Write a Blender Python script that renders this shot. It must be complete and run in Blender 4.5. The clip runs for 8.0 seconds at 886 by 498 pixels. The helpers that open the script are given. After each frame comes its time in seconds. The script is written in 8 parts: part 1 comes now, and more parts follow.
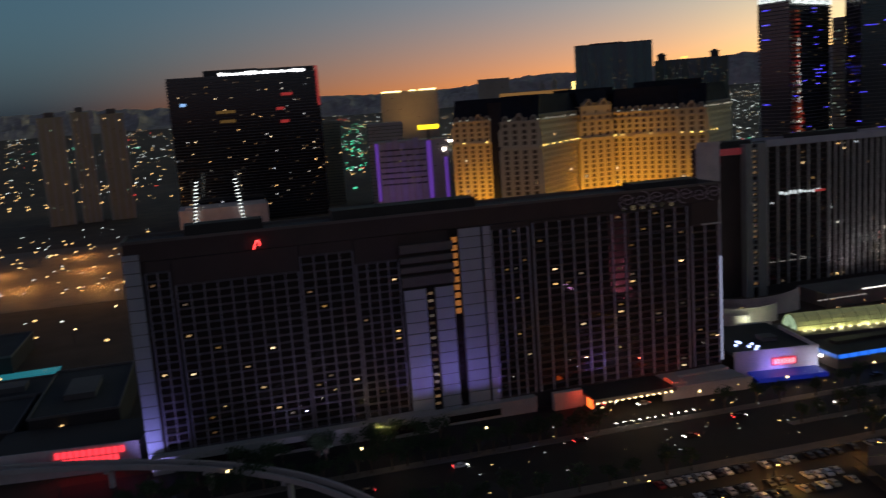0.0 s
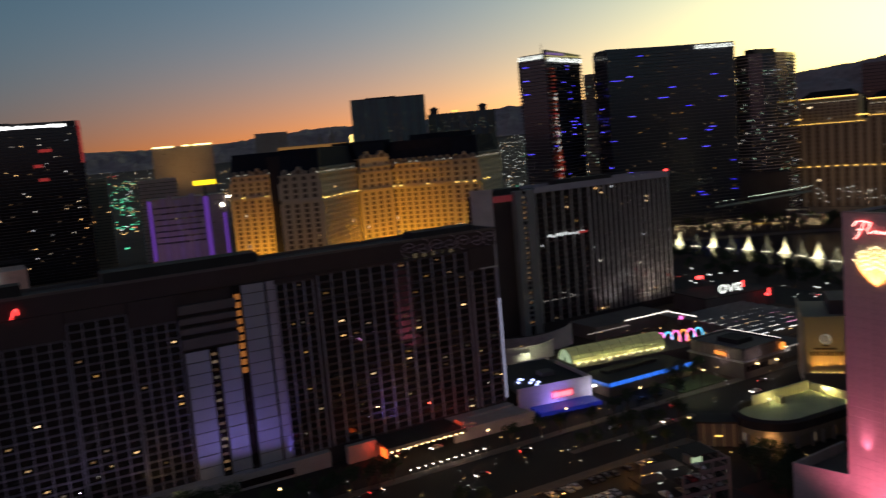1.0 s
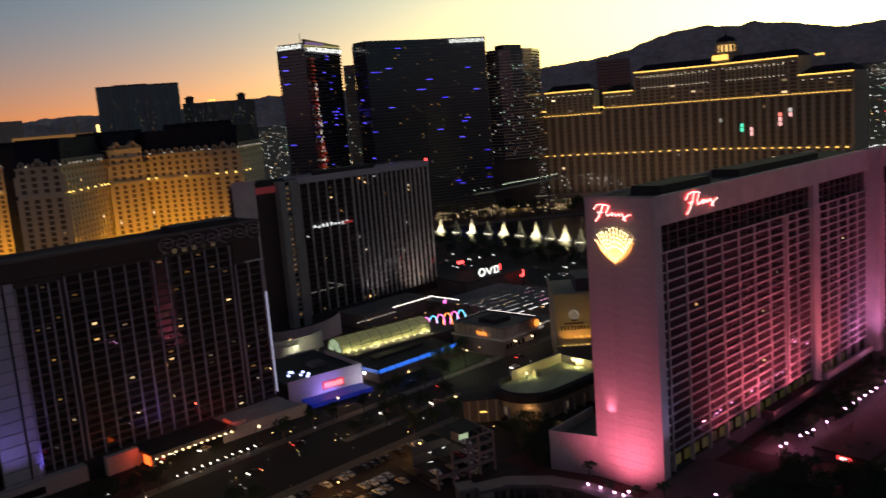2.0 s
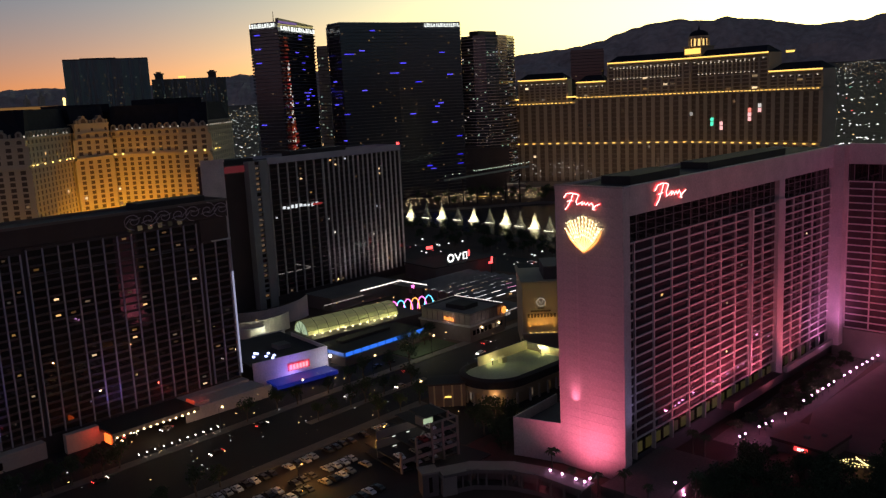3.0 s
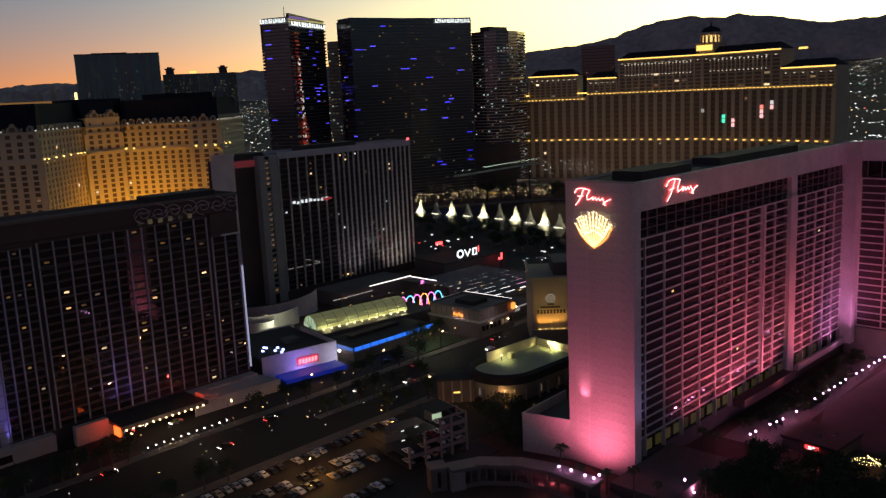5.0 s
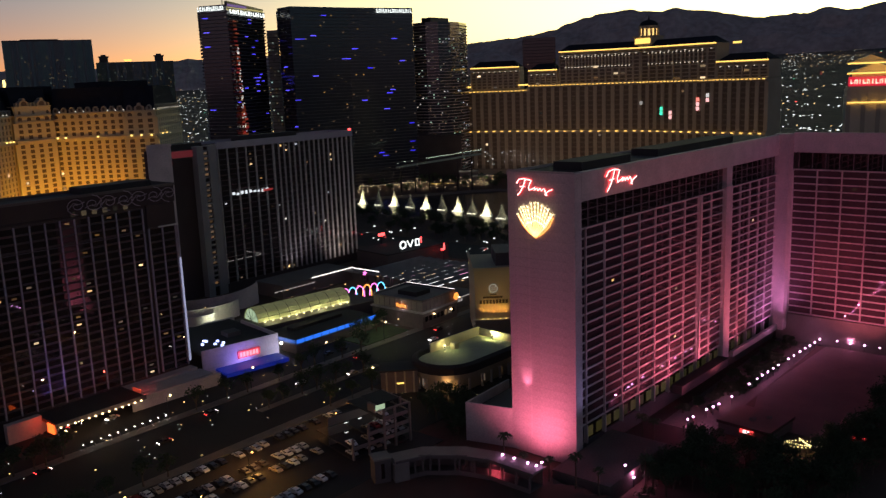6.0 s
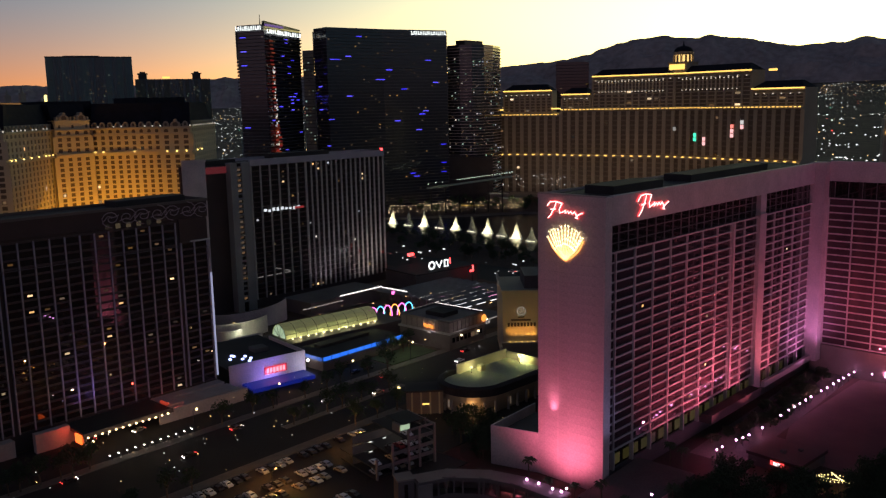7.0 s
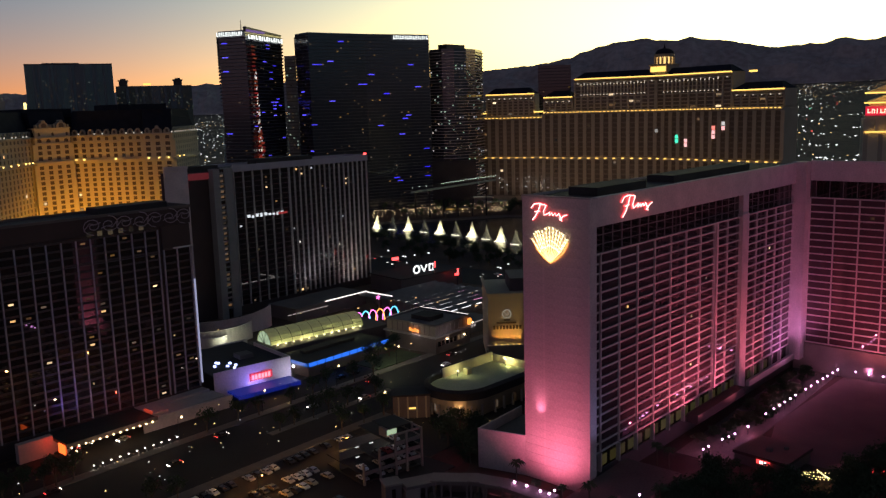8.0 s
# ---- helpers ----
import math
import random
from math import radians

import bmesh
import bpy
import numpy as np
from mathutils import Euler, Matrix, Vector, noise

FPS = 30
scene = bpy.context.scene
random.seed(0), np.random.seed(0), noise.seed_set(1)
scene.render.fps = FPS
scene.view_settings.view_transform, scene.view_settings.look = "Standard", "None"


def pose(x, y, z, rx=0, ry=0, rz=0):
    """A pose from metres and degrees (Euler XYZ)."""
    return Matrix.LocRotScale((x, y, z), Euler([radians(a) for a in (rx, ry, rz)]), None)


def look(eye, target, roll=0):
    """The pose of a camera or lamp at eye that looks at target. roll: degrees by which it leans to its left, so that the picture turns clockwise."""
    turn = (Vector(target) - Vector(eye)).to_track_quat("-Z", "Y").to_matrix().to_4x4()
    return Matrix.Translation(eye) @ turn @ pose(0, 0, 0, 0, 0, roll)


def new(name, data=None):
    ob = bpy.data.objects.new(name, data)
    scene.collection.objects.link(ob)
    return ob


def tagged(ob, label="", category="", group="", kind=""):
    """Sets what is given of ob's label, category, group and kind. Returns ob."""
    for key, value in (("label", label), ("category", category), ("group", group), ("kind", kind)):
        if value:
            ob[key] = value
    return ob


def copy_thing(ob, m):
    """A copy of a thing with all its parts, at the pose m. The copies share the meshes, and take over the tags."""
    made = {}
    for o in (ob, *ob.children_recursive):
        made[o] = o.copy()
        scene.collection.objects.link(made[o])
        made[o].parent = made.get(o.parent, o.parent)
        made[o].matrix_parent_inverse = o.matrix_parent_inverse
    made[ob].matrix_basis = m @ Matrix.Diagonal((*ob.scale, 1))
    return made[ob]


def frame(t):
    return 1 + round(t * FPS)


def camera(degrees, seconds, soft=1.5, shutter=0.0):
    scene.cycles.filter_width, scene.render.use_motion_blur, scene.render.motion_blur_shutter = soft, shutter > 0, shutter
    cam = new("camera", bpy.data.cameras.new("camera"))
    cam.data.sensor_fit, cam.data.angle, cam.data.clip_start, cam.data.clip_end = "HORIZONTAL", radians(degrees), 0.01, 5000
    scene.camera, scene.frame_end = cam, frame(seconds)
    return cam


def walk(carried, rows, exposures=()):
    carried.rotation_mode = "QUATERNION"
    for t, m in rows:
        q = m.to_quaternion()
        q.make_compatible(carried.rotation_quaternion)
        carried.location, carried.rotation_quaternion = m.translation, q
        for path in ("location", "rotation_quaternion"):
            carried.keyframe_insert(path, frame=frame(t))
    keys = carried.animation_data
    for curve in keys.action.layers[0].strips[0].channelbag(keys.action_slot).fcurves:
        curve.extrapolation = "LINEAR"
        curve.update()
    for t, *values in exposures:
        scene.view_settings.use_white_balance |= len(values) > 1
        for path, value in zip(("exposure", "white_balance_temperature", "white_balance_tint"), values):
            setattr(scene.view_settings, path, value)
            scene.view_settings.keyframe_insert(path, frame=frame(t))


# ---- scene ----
cam = camera(54.88, 8.0, soft=1.3, shutter=0.42)
PATH = [
    (0.0, pose(-0.85, -1.10, 109.32, 80.49, 4.08, -14.84)),
    (0.3, pose(-0.79, -1.02, 109.22, 80.80, 4.80, -19.23)),
    (0.5, pose(-0.75, -0.96, 109.16, 80.63, 4.98, -22.21)),
    (0.8, pose(-0.68, -0.88, 109.06, 82.60, 4.92, -26.20)),
    (1.0, pose(-0.64, -0.82, 108.99, 82.85, 4.90, -29.50)),
    (1.3, pose(-0.58, -0.74, 108.89, 82.18, 5.36, -35.03)),
    (1.5, pose(-0.53, -0.69, 108.83, 81.53, 5.49, -38.69)),
    (1.8, pose(-0.47, -0.60, 108.73, 81.35, 5.07, -42.92)),
    (2.0, pose(-0.43, -0.55, 108.66, 80.92, 4.64, -45.28)),
    (2.2, pose(-0.38, -0.49, 108.59, 80.39, 4.29, -46.60)),
    (3.3, pose(-0.15, -0.19, 108.23, 79.76, 2.50, -46.78)),
    (3.5, pose(-0.11, -0.14, 108.17, 79.74, 2.57, -46.32)),
    (4.0, pose(0.00, 0.00, 108.00, 80.12, 2.81, -44.73)),
    (4.5, pose(0.11, 0.14, 107.83, 80.07, 2.85, -44.45)),
    (4.7, pose(0.15, 0.19, 107.77, 79.86, 2.68, -45.22)),
    (5.8, pose(0.38, 0.49, 107.41, 79.12, 2.58, -49.14)),
    (6.0, pose(0.43, 0.55, 107.34, 78.91, 2.15, -50.23)),
    (6.5, pose(0.53, 0.69, 107.17, 79.58, 1.24, -50.31)),
    (7.0, pose(0.64, 0.82, 107.01, 80.42, 1.13, -48.07)),
    (7.3, pose(0.70, 0.91, 106.91, 80.33, 1.53, -48.54)),
    (7.5, pose(0.75, 0.96, 106.84, 80.57, 1.71, -48.93)),
    (8.0, pose(0.85, 1.10, 106.68, 80.68, 1.66, -49.21)),
]
# the camera's exposure and white balance drift a little at the start
walk(cam, PATH, [(0.0, 2.72, 6600, 9), (0.7, 2.68, 6800, 11), (1.5, 2.66, 7000, 14), (2.1, 2.66, 7000, 15), (3.4, 2.64, 6700, 14), (5.0, 2.66, 6600, 13), (8.0, 2.66, 6600, 14)])

# ---- light ----
SUNSET = 78.0  # degrees from +y towards +x
world = bpy.data.worlds.new("dusk")
scene.world = world
world.use_nodes = True
wt = world.node_tree
sky = wt.nodes.new("ShaderNodeTexSky")
sky.sky_type = "NISHITA"
sky.sun_disc = False
sky.sun_elevation = radians(-1.5)
sky.sun_rotation = radians(SUNSET)
sky.altitude = 600
sky.air_density = 1.0
sky.dust_density = 2.0
sky.ozone_density = 2.0
BASE_SKY = 0.048
GLOW = 1 / 6.06  # lit things are given as they show at this exposure


def twilight():
    """The sky: a low-sun atmosphere, and over it the twilight arch, peach at the horizon, cream towards the sunset, grey-blue higher up, dull pink opposite."""
    n, l = wt.nodes, wt.links
    back = n["Background"]
    l.new(sky.outputs[0], back.inputs[0])
    back.inputs[1].default_value = BASE_SKY
    tc, sep, dot = n.new("ShaderNodeTexCoord"), n.new("ShaderNodeSeparateXYZ"), n.new("ShaderNodeVectorMath")
    l.new(tc.outputs["Generated"], sep.inputs[0])
    dot.operation = "DOT_PRODUCT"
    dot.inputs[1].default_value = (math.sin(radians(SUNSET)), math.cos(radians(SUNSET)), 0)
    l.new(tc.outputs["Generated"], dot.inputs[0])

    def calc(op, a, b=None, clamp=False):
        m = n.new("ShaderNodeMath")
        m.operation, m.use_clamp = op, clamp
        for i, v in enumerate((a, b)):
            if v is None:
                continue
            if isinstance(v, (int, float)):
                m.inputs[i].default_value = v
            else:
                l.new(v, m.inputs[i])
        return m.outputs[0]

    up = calc("MAXIMUM", sep.outputs[2], 0.0)
    side = calc("MAXIMUM", dot.outputs["Value"], 0.0, True)
    ease = n.new("ShaderNodeMapRange")
    ease.interpolation_type = "SMOOTHSTEP"
    ease.inputs["From Min"].default_value, ease.inputs["From Max"].default_value = -0.01, 0.95
    l.new(dot.outputs["Value"], ease.inputs["Value"])

    def fall(h):
        return calc("EXPONENT", calc("MULTIPLY", up, -1.0 / h))

    clear = calc("SUBTRACT", 1.0, fall(0.2))
    layers = (
        ((1.0, 0.29, 0.02), calc("MULTIPLY", calc("MULTIPLY", ease.outputs[0], 1.715), fall(0.057))),
        ((1.0, 0.91, 0.23), calc("MULTIPLY", calc("MULTIPLY", calc("POWER", side, 8.0), 4.7), fall(0.17))),
        ((0.17, 0.65, 1.0), calc("MULTIPLY", calc("MULTIPLY", calc("ADD", calc("MULTIPLY", calc("POWER", side, 2.0), 1.45), 0.50), fall(0.17)), clear)),
        ((1.0, 0.42, 0.45), calc("MULTIPLY", calc("MULTIPLY", calc("MAXIMUM", calc("MULTIPLY", dot.outputs["Value"], -1.0), 0.0), 0.2), fall(0.3))),
    )
    total = None
    for colour, value in layers:
        sc = n.new("ShaderNodeVectorMath")
        sc.operation = "SCALE"
        sc.inputs[0].default_value = colour
        l.new(value, sc.inputs["Scale"])
        if total is None:
            total = sc.outputs[0]
        else:
            ad = n.new("ShaderNodeVectorMath")
            ad.operation = "ADD"
            l.new(total, ad.inputs[0])
            l.new(sc.outputs[0], ad.inputs[1])
            total = ad.outputs[0]
    arch, mix = n.new("ShaderNodeBackground"), n.new("ShaderNodeAddShader")
    l.new(total, arch.inputs[0])
    arch.inputs[1].default_value = GLOW
    l.new(back.outputs[0], mix.inputs[0])
    l.new(arch.outputs[0], mix.inputs[1])
    l.new(mix.outputs[0], n["World Output"].inputs[0])


twilight()


def lamp(name, kind, eye, target, power, colour, size=1.0, angle=60.0, blend=0.6):
    data = bpy.data.lights.new(name, kind)
    data.energy, data.color = power, colour
    if kind == "SPOT":
        data.spot_size, data.spot_blend, data.shadow_soft_size = radians(angle), blend, size
    elif kind == "AREA":
        data.size = size
    else:
        data.shadow_soft_size = size
    ob = new(name, data)
    ob.matrix_world = look(eye, target)
    return ob


# ---- materials ----
def material(name):
    m = bpy.data.materials.new(name)
    m.use_nodes = True
    return m, m.node_tree.nodes, m.node_tree.links, m.node_tree.nodes["Principled BSDF"]


def surface(name, colour, rough=0.7, metal=0.0, vary=0.25, scale=0.4, fine=6.0, bump=0.15, rand=0.0, spec=0.5):
    """A surface with variation at two scales; rand: variation from piece to piece."""
    m, n, l, p = material(name)
    tc = n.new("ShaderNodeTexCoord")
    big = n.new("ShaderNodeTexNoise")
    big.inputs["Scale"].default_value, big.inputs["Detail"].default_value = scale, 4
    small = n.new("ShaderNodeTexNoise")
    small.inputs["Scale"].default_value, small.inputs["Detail"].default_value = fine, 3
    l.new(tc.outputs["Object"], big.inputs["Vector"])
    l.new(tc.outputs["Object"], small.inputs["Vector"])
    add = n.new("ShaderNodeMath")
    add.operation = "ADD"
    l.new(big.outputs[0], add.inputs[0])
    l.new(small.outputs[0], add.inputs[1])
    last = add
    if rand:
        info = n.new("ShaderNodeObjectInfo")
        mul = n.new("ShaderNodeMath")
        mul.operation = "MULTIPLY_ADD"
        mul.inputs[1].default_value = rand
        l.new(info.outputs["Random"], mul.inputs[0])
        l.new(add.outputs[0], mul.inputs[2])
        last = mul
    rng = n.new("ShaderNodeMapRange")
    rng.inputs["From Min"].default_value, rng.inputs["From Max"].default_value = 0.6, 1.4 + rand
    rng.inputs["To Min"].default_value, rng.inputs["To Max"].default_value = 1 - vary, 1 + vary
    l.new(last.outputs[0], rng.inputs["Value"])
    mix = n.new("ShaderNodeVectorMath")
    mix.operation = "SCALE"
    mix.inputs[0].default_value = colour
    l.new(rng.outputs[0], mix.inputs["Scale"])
    l.new(mix.outputs[0], p.inputs["Base Color"])
    p.inputs["Roughness"].default_value, p.inputs["Metallic"].default_value = rough, metal
    p.inputs["Specular IOR Level"].default_value = spec
    if bump:
        b = n.new("ShaderNodeBump")
        b.inputs["Strength"].default_value, b.inputs["Distance"].default_value = bump, 0.05
        l.new(small.outputs[0], b.inputs["Height"])
        l.new(b.outputs[0], p.inputs["Normal"])
    return m


def glow(name, colour, strength):
    m, n, l, p = material(name)
    p.inputs["Base Color"].default_value = (0.02, 0.02, 0.02, 1)
    p.inputs["Emission Color"].default_value = (*colour, 1)
    p.inputs["Emission Strength"].default_value = strength * GLOW
    return m


def glow_rand(name, a, b, low, high):
    """Lamps behind windows: colour and strength differ from piece to piece."""
    m, n, l, p = material(name)
    p.inputs["Base Color"].default_value = (0.02, 0.02, 0.02, 1)
    info = n.new("ShaderNodeObjectInfo")
    ramp = n.new("ShaderNodeMix")
    ramp.data_type = "RGBA"
    ramp.inputs[6].default_value, ramp.inputs[7].default_value = (*a, 1), (*b, 1)
    l.new(info.outputs["Random"], ramp.inputs[0])
    l.new(ramp.outputs[2], p.inputs["Emission Color"])
    mul = n.new("ShaderNodeMath")
    mul.operation = "MULTIPLY"
    mul.inputs[1].default_value = 7.31
    l.new(info.outputs["Random"], mul.inputs[0])
    fr = n.new("ShaderNodeMath")
    fr.operation = "FRACT"
    l.new(mul.outputs[0], fr.inputs[0])
    rng = n.new("ShaderNodeMapRange")
    rng.inputs["To Min"].default_value, rng.inputs["To Max"].default_value = low * GLOW, high * GLOW
    l.new(fr.outputs[0], rng.inputs["Value"])
    l.new(rng.outputs[0], p.inputs["Emission Strength"])
    return m


def glazing(name, colour, rough=0.02, vary=0.3):
    """Dark window glass of a tower: a smooth coat over a dark room, a little uneven."""
    m = surface(name, colour, rough, 0.0, vary, 0.15, 0.6, 0.0, 0.2, 0.9)
    return m


def coated_glass(name, colour, metal):
    """Mirror-coated tinted window glass: it gives back the lamps and the yard in front of it."""
    m = surface(name, colour, 0.035, metal, 0.2, 0.15, 0.6, 0.0, 0.25, 0.8)
    return m


M = {
    "asphalt": surface("asphalt", (0.022, 0.017, 0.015), 0.85, vary=0.35, scale=0.05, fine=2.5),
    "desert": surface("desert", (0.082, 0.05, 0.034), 0.95, vary=0.5, scale=0.006, fine=0.05, bump=0),
    "paving": surface("paving", (0.13, 0.105, 0.09), 0.8, vary=0.3, scale=0.1, fine=1.5),
    "kerb": surface("kerb", (0.16, 0.13, 0.11), 0.85),
    "lawn": surface("lawn", (0.05, 0.075, 0.03), 0.95, vary=0.4, scale=0.15, fine=4),
    "concrete": surface("concrete", (0.42, 0.365, 0.345), 0.8, vary=0.14, scale=0.12, fine=1.2),
    "pale_concrete": surface("pale_concrete", (0.60, 0.49, 0.48), 0.8, vary=0.22, scale=0.16, fine=1.6),
    "dark_concrete": surface("dark_concrete", (0.13, 0.1, 0.095), 0.8, vary=0.25, scale=0.1),
    "brown_wall": surface("brown_wall", (0.062, 0.037, 0.036), 0.85, vary=0.25, scale=0.08),
    "span_dark": surface("span_dark", (0.07, 0.041, 0.04), 0.6, vary=0.3, scale=0.1),
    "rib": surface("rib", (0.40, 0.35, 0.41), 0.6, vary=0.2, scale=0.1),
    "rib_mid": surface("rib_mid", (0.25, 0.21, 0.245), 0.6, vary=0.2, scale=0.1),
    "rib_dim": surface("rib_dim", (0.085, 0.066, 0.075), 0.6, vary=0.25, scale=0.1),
    "white_fin": surface("white_fin", (0.62, 0.58, 0.55), 0.5, vary=0.15, scale=0.1),
    "roof_dark": surface("roof_dark", (0.045, 0.036, 0.035), 0.9, vary=0.4, scale=0.06),
    "roof_grey": surface("roof_grey", (0.14, 0.12, 0.115), 0.9, vary=0.35, scale=0.06),
    "cream": surface("cream", (0.62, 0.52, 0.36), 0.75, vary=0.12, scale=0.08),
    "slate": surface("slate", (0.02, 0.021, 0.03), 0.9, vary=0.35, scale=0.2, spec=0.15),
    "stone_tan": surface("stone_tan", (0.40, 0.33, 0.24), 0.8, vary=0.15, scale=0.05),
    "glass_dark": glazing("glass_dark", (0.032, 0.017, 0.017)),
    "glass_blue": glazing("glass_blue", (0.045, 0.045, 0.055), 0.12),
    "glass_black": glazing("glass_black", (0.014, 0.013, 0.018), 0.1),
    "glass_wine": coated_glass("glass_wine", (0.15, 0.085, 0.1), 0.5),
    "glass_teal": glazing("glass_teal", (0.05, 0.085, 0.08), 0.3),
    "metal_dark": surface("metal_dark", (0.06, 0.06, 0.065), 0.45, 0.8),
    "bark": surface("bark", (0.12, 0.085, 0.06), 0.9, vary=0.3, scale=3, fine=20),
    "leaf": surface("leaf", (0.045, 0.07, 0.03), 0.8, vary=0.4, scale=0.8, fine=6, rand=0.5),
    "palm_leaf": surface("palm_leaf", (0.05, 0.075, 0.03), 0.75, vary=0.3, scale=1.0, fine=6, rand=0.3),
    "mountain": surface("mountain", (0.42, 0.35, 0.32), 1.0, vary=0.4, scale=0.006, fine=0.03, bump=0),
    "water": surface("water", (0.01, 0.014, 0.02), 0.25, vary=0.2, scale=0.05, fine=0.6, bump=0.4),
    "spray": surface("spray", (0.85, 0.86, 0.82), 0.9, vary=0.1, scale=0.6, fine=3),
    "tyre": surface("tyre", (0.02, 0.02, 0.02), 0.9),
    "lit_warm": glow_rand("lit_warm", (1.0, 0.55, 0.18), (1.0, 0.8, 0.5), 0.2, 1.6),
    "lit_cool": glow_rand("lit_cool", (0.75, 0.85, 1.0), (1.0, 0.9, 0.7), 0.15, 0.9),
    "lit_blue": glow_rand("lit_blue", (0.03, 0.02, 1.0), (0.12, 0.1, 1.0), 0.6, 1.6),
    "lit_dim": glow_rand("lit_dim", (0.7, 0.35, 0.12), (0.6, 0.5, 0.4), 0.03, 0.2),
    "lit_green": glow("lit_green", (0.05, 0.75, 0.45), 1.5),
    "lit_pinkish": glow("lit_pinkish", (1.0, 0.5, 0.5), 1.2),
    "bulb_warm": glow("bulb_warm", (1.0, 0.7, 0.33), 6),
    "bulb_gold": glow("bulb_gold", (1.0, 0.68, 0.18), 3.0),
    "bulb_white": glow("bulb_white", (1.0, 0.95, 0.85), 12),
    "bulb_pink": glow("bulb_pink", (0.95, 0.42, 1.0), 14.0),
    "bulb_blue": glow("bulb_blue", (0.35, 0.45, 1.0), 4),
    "bulb_orange": glow("bulb_orange", (1.0, 0.45, 0.1), 12),
    "neon_red": glow("neon_red", (1.0, 0.05, 0.05), 5.0),
    "neon_pink": glow("neon_pink", (1.0, 0.06, 0.07), 2.0),
    "neon_core": glow("neon_core", (1.0, 0.5, 0.45), 4.0),
    "neon_magenta": glow("neon_magenta", (1.0, 0.15, 0.6), 3.0),
    "neon_cyan": glow("neon_cyan", (0.1, 0.6, 1.0), 2.5),
    "neon_orange": glow("neon_orange", (1.0, 0.3, 0.06), 3.0),
    "neon_gold": glow("neon_gold", (1.0, 0.72, 0.22), 2.6),
    "sign_white": glow("sign_white", (0.9, 1.0, 0.97), 1.5),
    "sign_purple": glow("sign_purple", (0.35, 0.16, 0.8), 0.3),
    "strip_blue": glow("strip_blue", (0.02, 0.16, 0.85), 1.1),
    "strip_gold": glow("strip_gold", (1.0, 0.6, 0.13), 1.6),
    "strip_white": glow("strip_white", (1.0, 0.95, 0.9), 1.6),
    "pool": glow("pool", (0.03, 0.35, 0.45), 0.35),
}


# ---- mesh helpers ----
def box(bm, x0, y0, z0, x1, y1, z1):
    v = [bm.verts.new(c) for c in ((x0, y0, z0), (x1, y0, z0), (x1, y1, z0), (x0, y1, z0), (x0, y0, z1), (x1, y0, z1), (x1, y1, z1), (x0, y1, z1))]
    for f in ((3, 2, 1, 0), (4, 5, 6, 7), (0, 1, 5, 4), (1, 2, 6, 5), (2, 3, 7, 6), (3, 0, 4, 7)):
        bm.faces.new([v[i] for i in f])


def boxes(*rows):
    bm = bmesh.new()
    for r in rows:
        box(bm, *r)
    return bm


def prism(bm, ring, z0, z1):
    """An upright body on a counter-clockwise outline."""
    a = [bm.verts.new((x, y, z0)) for x, y in ring]
    b = [bm.verts.new((x, y, z1)) for x, y in ring]
    bm.faces.new(a[::-1])
    bm.faces.new(b)
    k = len(ring)
    for i in range(k):
        bm.faces.new((a[i], a[(i + 1) % k], b[(i + 1) % k], b[i]))


def tube(bm, pts, r, sides=6):
    """A round bar along points."""
    pts = [Vector(p) for p in pts]
    rings = []
    for i, p in enumerate(pts):
        d = (pts[min(i + 1, len(pts) - 1)] - pts[max(i - 1, 0)]).normalized()
        u = d.cross(Vector((0.13, 0.31, 0.94))).normalized()
        w = d.cross(u)
        rr = r[i] if isinstance(r, (list, tuple)) else r
        rings.append([bm.verts.new(p + rr * (math.cos(a) * u + math.sin(a) * w)) for a in (2 * math.pi * k / sides for k in range(sides))])
    for a, b in zip(rings, rings[1:]):
        for k in range(sides):
            bm.faces.new((a[k], a[(k + 1) % sides], b[(k + 1) % sides], b[k]))
    bm.faces.new(rings[0][::-1])
    bm.faces.new(rings[-1])


def mesh_of(bm, name, mat):
    bmesh.ops.recalc_face_normals(bm, faces=bm.faces[:]) if len(bm.faces) < 20000 else None
    me = bpy.data.meshes.new(name)
    bm.to_mesh(me)
    bm.free()
    me.materials.append(M[mat])
    return me


def part(name, bm, mat, parent, label="", m=None):
    """Links a bmesh as one mesh object under a thing or a part."""
    me = bm if isinstance(bm, bpy.types.Mesh) else mesh_of(bm, name, mat)
    ob = new(name, me)
    if parent:
        ob.parent = parent
    if m is not None:
        ob.matrix_basis = m
    if label:
        ob["label"] = label
    return ob


def thing(name, label, category, m=None, group="", kind=""):
    ob = new(name)
    ob.empty_display_size = 0.5
    if m is not None:
        ob.matrix_basis = m
    return tagged(ob, label, category, group, kind)


def solid(name, bm, mat, label, category, m=None, group="", kind=""):
    """A thing that is one mesh."""
    ob = part(name, bm, mat, None, "", m)
    return tagged(ob, label, category, group, kind)


def at(x, y, z=0.0, rz=0.0):
    return pose(x, y, z, 0, 0, rz)


def polar(az, d):
    """Plan position from a bearing (degrees from +y to +x) and a distance."""
    return d * math.sin(radians(az)), d * math.cos(radians(az))


rng = random.Random(7)


